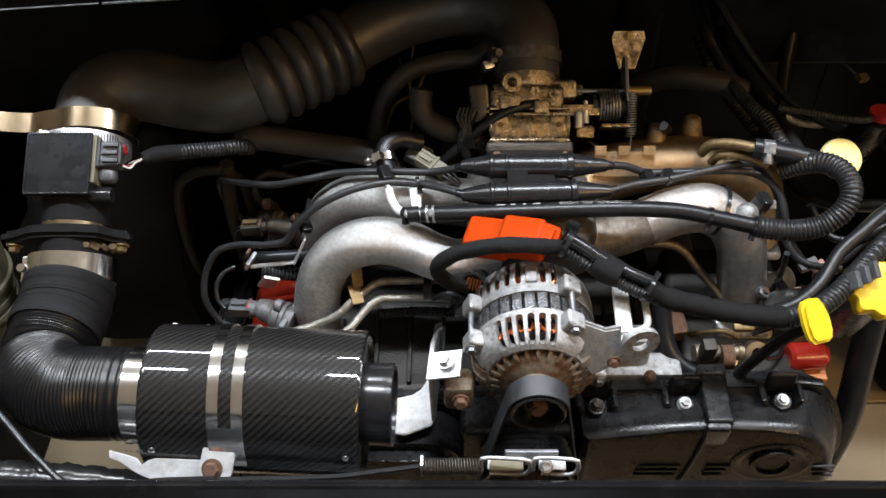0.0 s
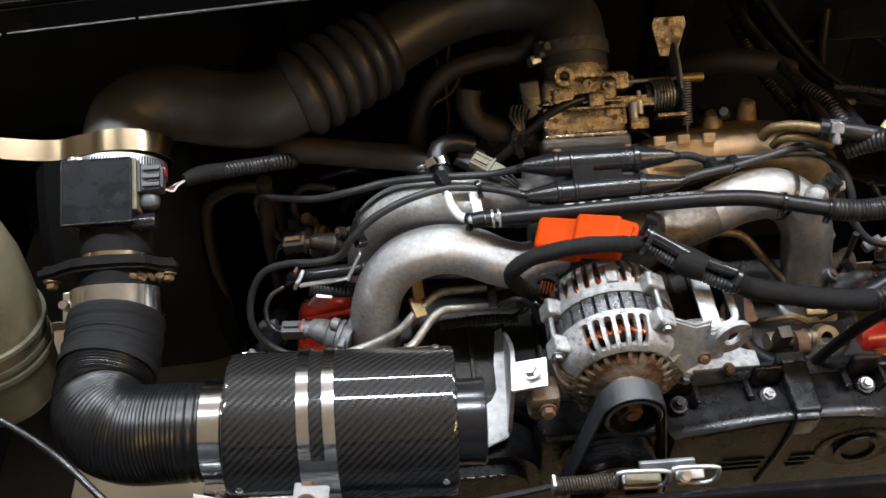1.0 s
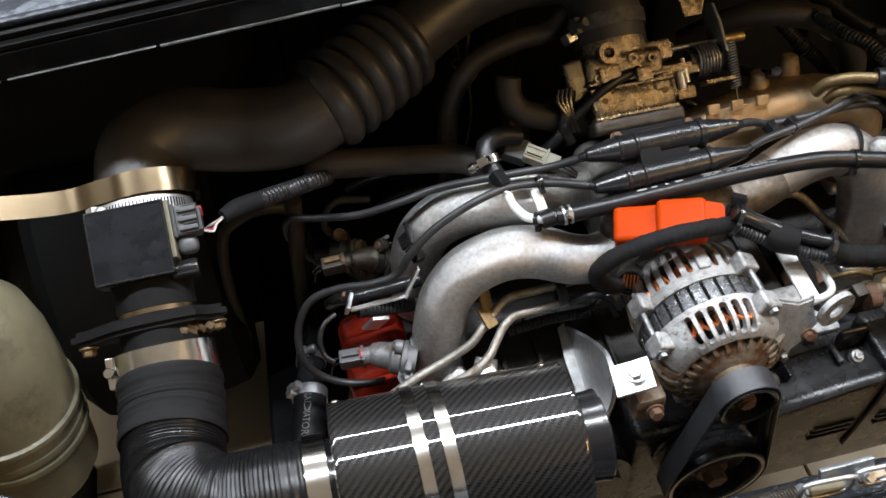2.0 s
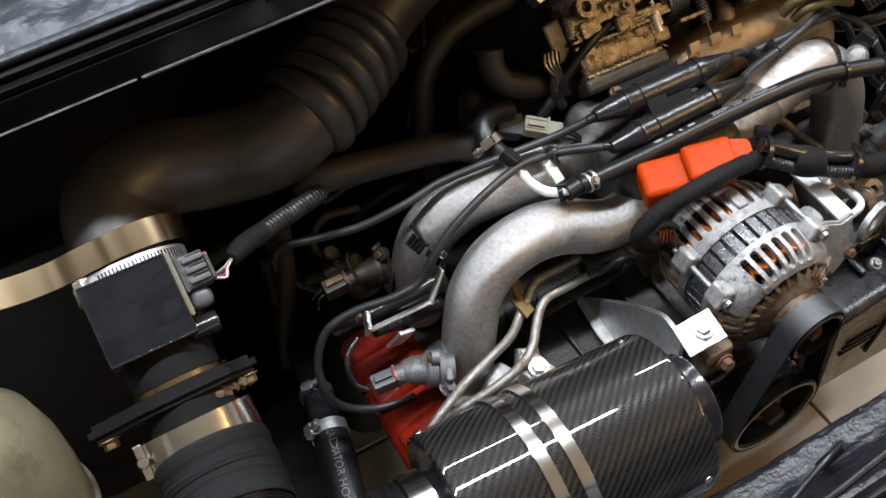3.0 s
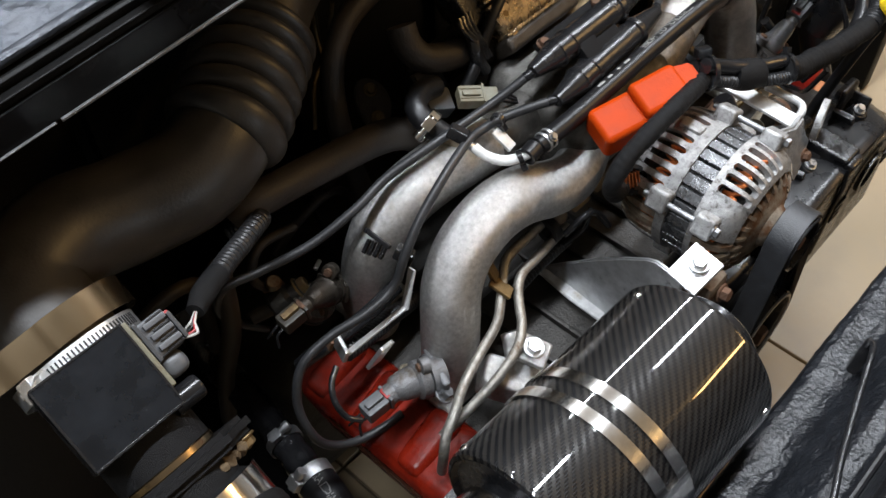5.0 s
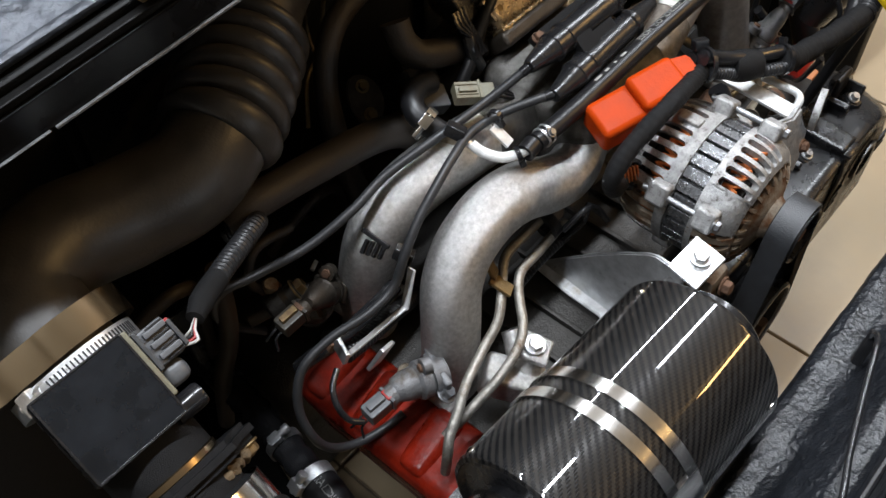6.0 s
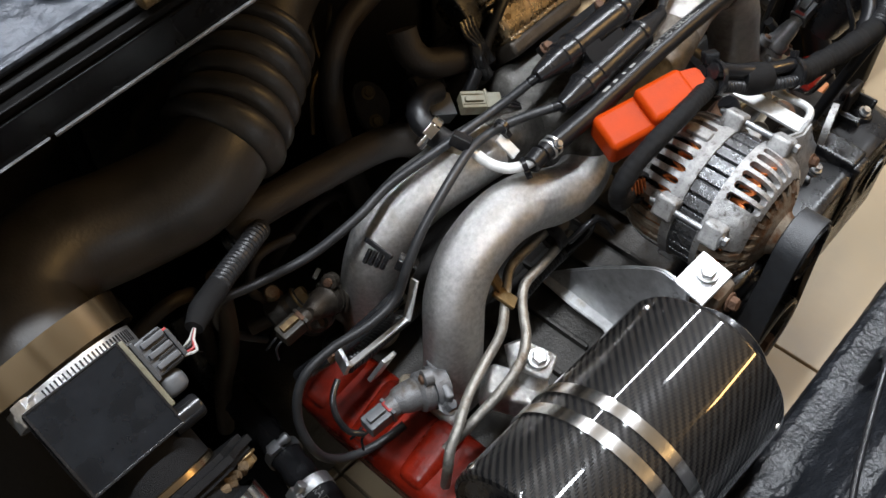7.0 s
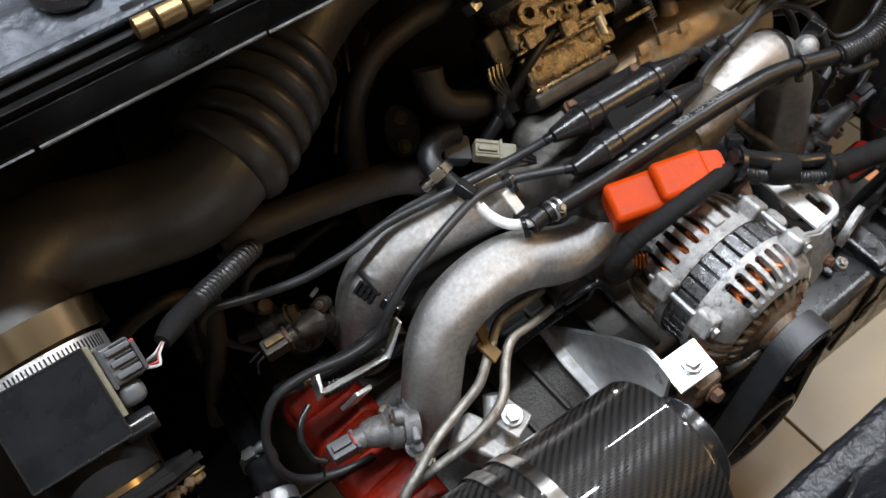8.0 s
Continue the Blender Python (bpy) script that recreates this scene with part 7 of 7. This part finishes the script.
# wires in the gap behind the alternator bracket
for pts in ([(-0.012, 0.640, 0.735), (0.005, 0.632, 0.752), (0.02, 0.63, 0.742), (0.028, 0.622, 0.725)], [(0.0, 0.65, 0.70), (0.012, 0.636, 0.728), (0.024, 0.64, 0.735), (0.034, 0.63, 0.72)]):
    solo("thin_wire", tube(pts, 0.003, 10), GLOSS, "thin glossy wires behind the alternator", "wire", "thin wires")

# ---- radiator hose low beside the valve cover ----
rh = thing("radiator_hose", (-0.29, 0.70, 0.55), "black radiator hose with white lettering and clamps", "hose")
hp = [(-0.246, 0.860, 0.572), (-0.254, 0.795, 0.578), (-0.266, 0.728, 0.586), (-0.275, 0.672, 0.589), (-0.293, 0.60, 0.588), (-0.315, 0.52, 0.575)]
part("hose_body", tube([(-0.2695, 0.706, 0.5875)] + hp[3:], 0.0175, 24), RUBBER, rh)
part("fitting", tube([(-0.248, 0.845, 0.560), (-0.254, 0.795, 0.570), (-0.262, 0.750, 0.582), (-0.2695, 0.703, 0.5875)], lambda s, d: 0.0135 + 0.002 * math.sin(d * 160) ** 2, 20), GLOSS, rh, "oily black hose fitting")
hose_clamp(rh, (-0.2705, 0.699, 0.588), (0.17, 0.98, 0), 0.0180, 0.012, (-0.8, 0, 0.6), ZINC)
hose_clamp(rh, (-0.2625, 0.747, 0.5825), (0.17, 0.98, 0), 0.0160, 0.009, (-0.3, 0.1, 0.9), GREY_STEEL)
words = bpy.data.curves.new("print", "FONT")
words.body, words.size, words.extrude = "RADIATOR HOSE", 0.0108, 0.0001
tmp = bpy.data.objects.new("tmp", words)
me = bpy.data.meshes.new_from_object(tmp)
bm = bmesh.new()
bm.from_mesh(me)
bpy.data.objects.remove(tmp)
hl = spline([(-0.2715, 0.692, 0.588)] + hp[3:], 0.002)
for v in bm.verts:
    i = min(len(hl) - 2, max(0, int(v.co.x / 0.002)))
    t = (hl[i + 1] - hl[i]).normalized()
    sd = t.cross(Vector((0, 0, 1))).normalized()
    nn = sd.cross(t)
    a = (v.co.y - 0.004) / 0.0177
    v.co = hl[i] + t * (v.co.x - i * 0.002) + (nn * math.cos(a) - sd * math.sin(a)) * 0.0178
part("printed_words", bm, WHITEINK, rh, "white printed words on the hose")
rj = thing("radiator_joint", (-0.232, 0.88, 0.52), "dark hose joint with a brass-tinted clamp", "hose joint")
part("elbow", tube([(-0.248, 0.840, 0.562), (-0.246, 0.88, 0.565), (-0.24, 0.92, 0.60)], 0.015, 20), PLASTIC, rj)
bm = tube([(-0.262, 0.85, 0.50), (-0.258, 0.83, 0.60), (-0.252, 0.80, 0.70), (-0.245, 0.80, 0.78)], 0.0085, 14)
solo("brown_pipe", bm, PIPE_BROWN, "rust-brown pipe standing in the shade of the bay", "pipe")
# hooped hose in the shade
bm = tube([(-0.335, 0.86, 0.50), (-0.335, 0.85, 0.62), (-0.325, 0.845, 0.70), (-0.303, 0.84, 0.728), (-0.281, 0.839, 0.736), (-0.258, 0.842, 0.728), (-0.245, 0.85, 0.70), (-0.245, 0.86, 0.60)], 0.0062, 16)
solo("hooped_hose", bm, PIPE_BROWN, "dark hooped rubber hose below the intake hose", "hose")

# wheel in the gap
wheel = thing("wheel", (-0.445, 1.037, FLOOR), "dark road wheel and tyre below the bay", "wheel")
m = aim((-0.445, 1.037, 0.517), (1, 0.05, 0))
part("tyre", turned(m, [(0.13, -0.09), (0.19, -0.105), (0.210, -0.088), (0.2165, -0.05), (0.217, 0), (0.2165, 0.05), (0.210, 0.088), (0.19, 0.105), (0.13, 0.09)], 64), TYRE, wheel)
part("rim", turned(m, [(0.02, 0.05), (0.10, 0.06), (0.132, 0.072)], 40), GREY_STEEL, wheel)

# ---- sill latch with its spring, bonnet cable ----
latch = thing("lid_latch", (0.065, 0.35, 0.885), "zinc-plated lid latch with a coil spring on the sill", "latch")
for x0, x1 in ((0.030, 0.064), (0.067, 0.098)):
    zc = 0.889
    bm = tube([(x0, 0.352, zc - 0.006), (x0, 0.352, zc + 0.006), (x0 + 0.004, 0.352, zc + 0.010), (x1 - 0.004, 0.350, zc + 0.011), (x1, 0.350, zc + 0.006), (x1, 0.350, zc - 0.004), (x1 - 0.006, 0.350, zc - 0.009), (x0 + 0.006, 0.351, zc - 0.009)], 0.0016, 10, 0.003)
    part("jaw", bm, MIDSTEEL, latch)
    part("jaw_plate", box(pose((x0 + x1) / 2 - 0.002, 0.354, zc - 0.003, 25), ((x1 - x0) * 0.62, 0.007, 0.004), 0.001), MIDSTEEL, latch)
part("pivot", bolt((0.076, 0.351, 0.890), (0, -0.6, 0.8), 0.0036), MIDSTEEL, latch)
part("back_plate", box(pose(0.066, 0.360, 0.889, -25), (0.038, 0.004, 0.009), 0.001), GREY_STEEL, latch)
bm = bmesh.new()
line = []
for k in range(200):
    a = k * 2 * math.pi / 10
    line.append(Vector((-0.012 + 0.042 * k / 199, 0.354 + 0.0055 * math.cos(a), 0.884 + 0.0055 * math.sin(a))))
sweep(bm, line, 0.0008, 6)
part("spring", bm, OILSHADE, latch)
part("spring_seat", box(pose(-0.012, 0.354, 0.885), (0.002, 0.009, 0.015), 0.0006), MIDSTEEL, latch)
part("catch_block", box(pose(0.048, 0.353, 0.887, 25), (0.024, 0.008, 0.007), 0.0015), WHITEPLUG, latch, "pale catch block in the jaw")
bm = tube([(-0.014, 0.354, 0.884), (-0.04, 0.352, 0.881), (-0.08, 0.35, 0.876), (-0.16, 0.35, 0.872)], 0.0022, 8)
part("cable_core", bm, RUBBER, latch)
bm = tube([(-0.66, 0.55, 0.86), (-0.55, 0.54, 0.84), (-0.46, 0.51, 0.805), (-0.40, 0.475, 0.785), (-0.35, 0.43, 0.775), (-0.31, 0.40, 0.772), (-0.27, 0.385, 0.79), (-0.22, 0.365, 0.842), (-0.16, 0.35, 0.872)], 0.0031, 14)
solo("lid_cable", bm, GLOSS, "shiny black sheathed lid release cable", "cable")

# ---- small hardware in the shade behind the near runner ----
vs = thing("vacuum_solenoid", (-0.19, 0.766, 0.69), "oil-dark round vacuum solenoid on a folded bracket", "solenoid")
m = aim((-0.188, 0.775, 0.690), (0.10, -0.55, 0.80))
part("can", turned(m, [(0.015, 0), (0.0175, 0.002), (0.0175, 0.017), (0.0155, 0.020), (0.008, 0.021)], 28), PLENUM, vs)
part("crimp_ring", ring(bmesh.new(), m, 0.0172, 0.0190, 0.004, 0.0075, 28), CAST_DARK, vs)
part("port", turned(m, [(0.0045, 0.019), (0.0045, 0.030), (0.0055, 0.031), (0.004, 0.036)], 14), OLDBRASS, vs)
part("bracket", box(pose(-0.186, 0.785, 0.682, 30, 10, 0), (0.055, 0.003, 0.045), 0.0012), OILSHADE, vs)
part("bracket_bolt", bolt((-0.165, 0.776, 0.700), (0.1, -0.7, 0.7), 0.0045), CAST_OLD, vs)
sn = thing("coolant_sender", (-0.203, 0.80, 0.71), "rust-brown coolant sender screwed into a dark pipe", "sensor")
m = aim((-0.203, 0.802, 0.703), (-0.15, -0.35, 0.9))
part("stem", turned(m, [(0.0075, -0.02), (0.0075, 0.006)], 16), OILSHADE, sn)
part("hexagon", turned(m, [(0.0098, 0.005), (0.0098, 0.012), (0.0085, 0.0135)], 6), RUST, sn, smooth=20)
part("head", turned(m, [(0.0068, 0.013), (0.0068, 0.024), (0.005, 0.027)], 16), ALT_RUST_SHADE, sn)
cl = thing("wire_clip", (-0.16, 0.79, 0.705), "little pale clip on a shaded wire", "clip")
part("saddle", box(pose(-0.161, 0.792, 0.706, 30, 0, 25), (0.011, 0.004, 0.003), 0.0008), ZINC, cl)
part("foot", box(pose(-0.157, 0.788, 0.700, 30, 0, 25), (0.003, 0.003, 0.010), 0.0008), MIDSTEEL, cl)
br = thing("lifting_plate", (0.007, 0.90, 0.72), "grimy bolted plate on the gearbox behind the runners", "bracket")
m = aim((0.007, 0.895, 0.715), (-0.25, -0.62, 0.74))
bm = plate(bmesh.new(), m, [(0.014 * math.cos(a) * (1.0 if math.cos(a) < 0.3 else 1.5), 0.026 * math.sin(a)) for a in (2 * math.pi * k / 20 for k in range(20))], 0.006, 0.0015)
part("plate", bm, OILSHADE, br)
for dx, dy in ((0.004, 0.013), (0.002, -0.015)):
    part("plate_bolt", bolt(m @ Vector((dx, dy, 0.004)), m.to_3x3() @ Vector((0, 0, 1)), 0.005), OLDBRASS, br)
gb = thing("relay_block", (0.074, 0.88, 0.70), "dim grey relay block on the bulkhead side", "relay")
gm = pose(0.074, 0.882, 0.706, 35, 0, -12)
part("body", box(gm, (0.034, 0.024, 0.020), 0.002), GREYPLUG, gb)
part("body_lid", box(gm @ pose(0, 0, 0.0115), (0.028, 0.019, 0.004), 0.001), GREYPLUG, gb)
part("bracket", box(gm @ pose(0.0, 0.004, -0.016), (0.020, 0.014, 0.014), 0.002), OILSHADE, gb)
for pts, r in (([(-0.020, 0.90, 0.85), (-0.030, 0.90, 0.812), (-0.042, 0.895, 0.80), (-0.060, 0.89, 0.79), (-0.075, 0.88, 0.75)], 0.0020),
               ([(-0.036, 0.91, 0.86), (-0.042, 0.90, 0.82), (-0.040, 0.89, 0.77), (-0.050, 0.88, 0.72)], 0.0015),
               ([(-0.10, 0.86, 0.69), (-0.08, 0.85, 0.715), (-0.05, 0.845, 0.72), (-0.02, 0.85, 0.705), (0.01, 0.86, 0.69)], 0.0034),
               ([(-0.17, 0.84, 0.69), (-0.15, 0.83, 0.72), (-0.12, 0.825, 0.735), (-0.095, 0.83, 0.72), (-0.08, 0.84, 0.68)], 0.0042)):
    solo("shaded_wire", tube(pts, r, 10), OLDBRASS if r < 0.0025 else PIPE_BROWN, "thin rusty wire hanging in the shade behind the engine", "wire", "shaded wires")
bm = corrugated([(-0.205, 0.712, 0.700), (-0.18, 0.713, 0.694), (-0.150, 0.718, 0.684), (-0.120, 0.725, 0.668), (-0.10, 0.735, 0.65)], 0.0085, 0.004, 0.0010, 16)
solo("short_conduit", bm, LOOM, "short black corrugated conduit between the runners", "conduit")

# ---- fittings of the far cylinder head behind the harness ----
ff = thing("far_injector", (0.345, 0.70, 0.69), "greasy far injector in a cast boss with a clamp", "injector")
m = aim((0.338, 0.705, 0.675), (0.62, -0.25, 0.60))
part("boss", turned(m, [(0.017, -0.02), (0.018, 0.006), (0.015, 0.010)], 24), GREY_STEEL, ff)
part("body", turned(m, [(0.0125, 0.009), (0.0125, 0.022), (0.0105, 0.024), (0.0105, 0.040), (0.0125, 0.042), (0.0125, 0.050)], 24), CAST_OLD, ff)
part("seal", ring(bmesh.new(), m, 0.0122, 0.0145, 0.020, 0.0245, 24), RUBBER, ff)
part("flange", plate(bmesh.new(), aim((0.350, 0.690, 0.690), (0.62, -0.25, 0.60)), [(-0.024, -0.008), (0.024, -0.008), (0.028, 0), (0.024, 0.008), (-0.024, 0.008), (-0.028, 0)], 0.005, 0.0015), CAST_OLD, ff)
for s in (-1, 1):
    part("flange_bolt", bolt(aim((0.350, 0.690, 0.690), (0.62, -0.25, 0.60)) @ Vector((0.020 * s, 0, 0.003)), (0.62, -0.25, 0.60), 0.0042), ZINC, ff)
fp = thing("far_plug", (0.385, 0.68, 0.74), "pale pinkish wiring plug on the far injector", "connector")
PINK = mat("faded_pink_plastic", (0.42, 0.22, 0.18), 0.45, 0, 0.2, 120, 0.1, 700, dirt=(0.12, 0.07, 0.05), dirt_scale=70)
part("shell", box(pose(0.381, 0.680, 0.741, 20, -20, 15), (0.020, 0.011, 0.011), 0.002), GREYPLUG, fp)
part("nose", box(pose(0.393, 0.682, 0.737, 20, -20, 15), (0.014, 0.010, 0.010), 0.0015), PINK, fp, "pink plug nose")
part("collar", turned(aim((0.396, 0.690, 0.715), (0.8, -0.5, 0.3)), [(0.006, 0), (0.008, 0.002), (0.008, 0.010), (0.005, 0.012)], 16), GREYPLUG, fp)
part("lock_bar", box(pose(0.404, 0.676, 0.735, 10, 0, 10), (0.018, 0.006, 0.008), 0.001), GREYPLUG, fp)
for pts, r, mt in (([(0.345, 0.66, 0.780), (0.348, 0.665, 0.735), (0.337, 0.66, 0.700), (0.322, 0.65, 0.676), (0.318, 0.66, 0.65)], 0.0030, RUBBER),
                   ([(0.420, 0.66, 0.740), (0.400, 0.655, 0.722), (0.378, 0.65, 0.700), (0.352, 0.645, 0.684), (0.328, 0.64, 0.676)], 0.0036, GLOSS),
                   ([(0.300, 0.64, 0.655), (0.315, 0.632, 0.662), (0.335, 0.63, 0.655), (0.36, 0.635, 0.64)], 0.0044, CAST_OLD),
                   ([(0.262, 0.65, 0.662), (0.276, 0.64, 0.678), (0.294, 0.632, 0.690), (0.310, 0.63, 0.682)], 0.0030, OLDBRASS)):
    solo("thin_wire", tube(pts, r, 10), mt, "thin line among the far head's fittings", "wire", "thin wires")
bp = thing("far_banjo", (0.30, 0.63, 0.70), "small banjo bolts and pale washers on the far head", "fitting")
for p in ((0.300, 0.612, 0.668), (0.352, 0.612, 0.655), (0.316, 0.598, 0.650)):
    part("banjo", ring(bmesh.new(), aim(p, (0.1, -0.7, 0.7)), 0.004, 0.0085, -0.004, 0.003, 20), CAST_OLD, bp)
    part("banjo_bolt", bolt(Vector(p) + Vector((0.001, -0.004, 0.003)), (0.1, -0.7, 0.7), 0.0052), ZINC, bp)

# ---- hoses along the far wing ----
bm = corrugated([(0.300, 0.97, 0.83), (0.325, 0.94, 0.792), (0.352, 0.915, 0.762), (0.376, 0.89, 0.742), (0.385, 0.86, 0.73)], 0.0085, 0.0042, 0.0011, 16)
solo("wing_conduit", bm, LOOM, "dusty corrugated conduit running down the bulkhead", "conduit")
bm = corrugated([(0.405, 0.95, 0.742), (0.424, 0.95, 0.724), (0.448, 0.95, 0.712), (0.475, 0.95, 0.708)], 0.0044, 0.0032, 0.0007, 12)
solo("thin_conduit", bm, GALV, "thin worn metal-braided conduit by the wing", "conduit")
bm = tube([(0.475, 0.95, 0.708), (0.510, 0.95, 0.702), (0.545, 0.95, 0.688), (0.575, 0.95, 0.665)], 0.0022, 8)
solo("shaded_wire", bm, RUBBER, "black wire in the shade of the far wing", "wire", "shaded wires")
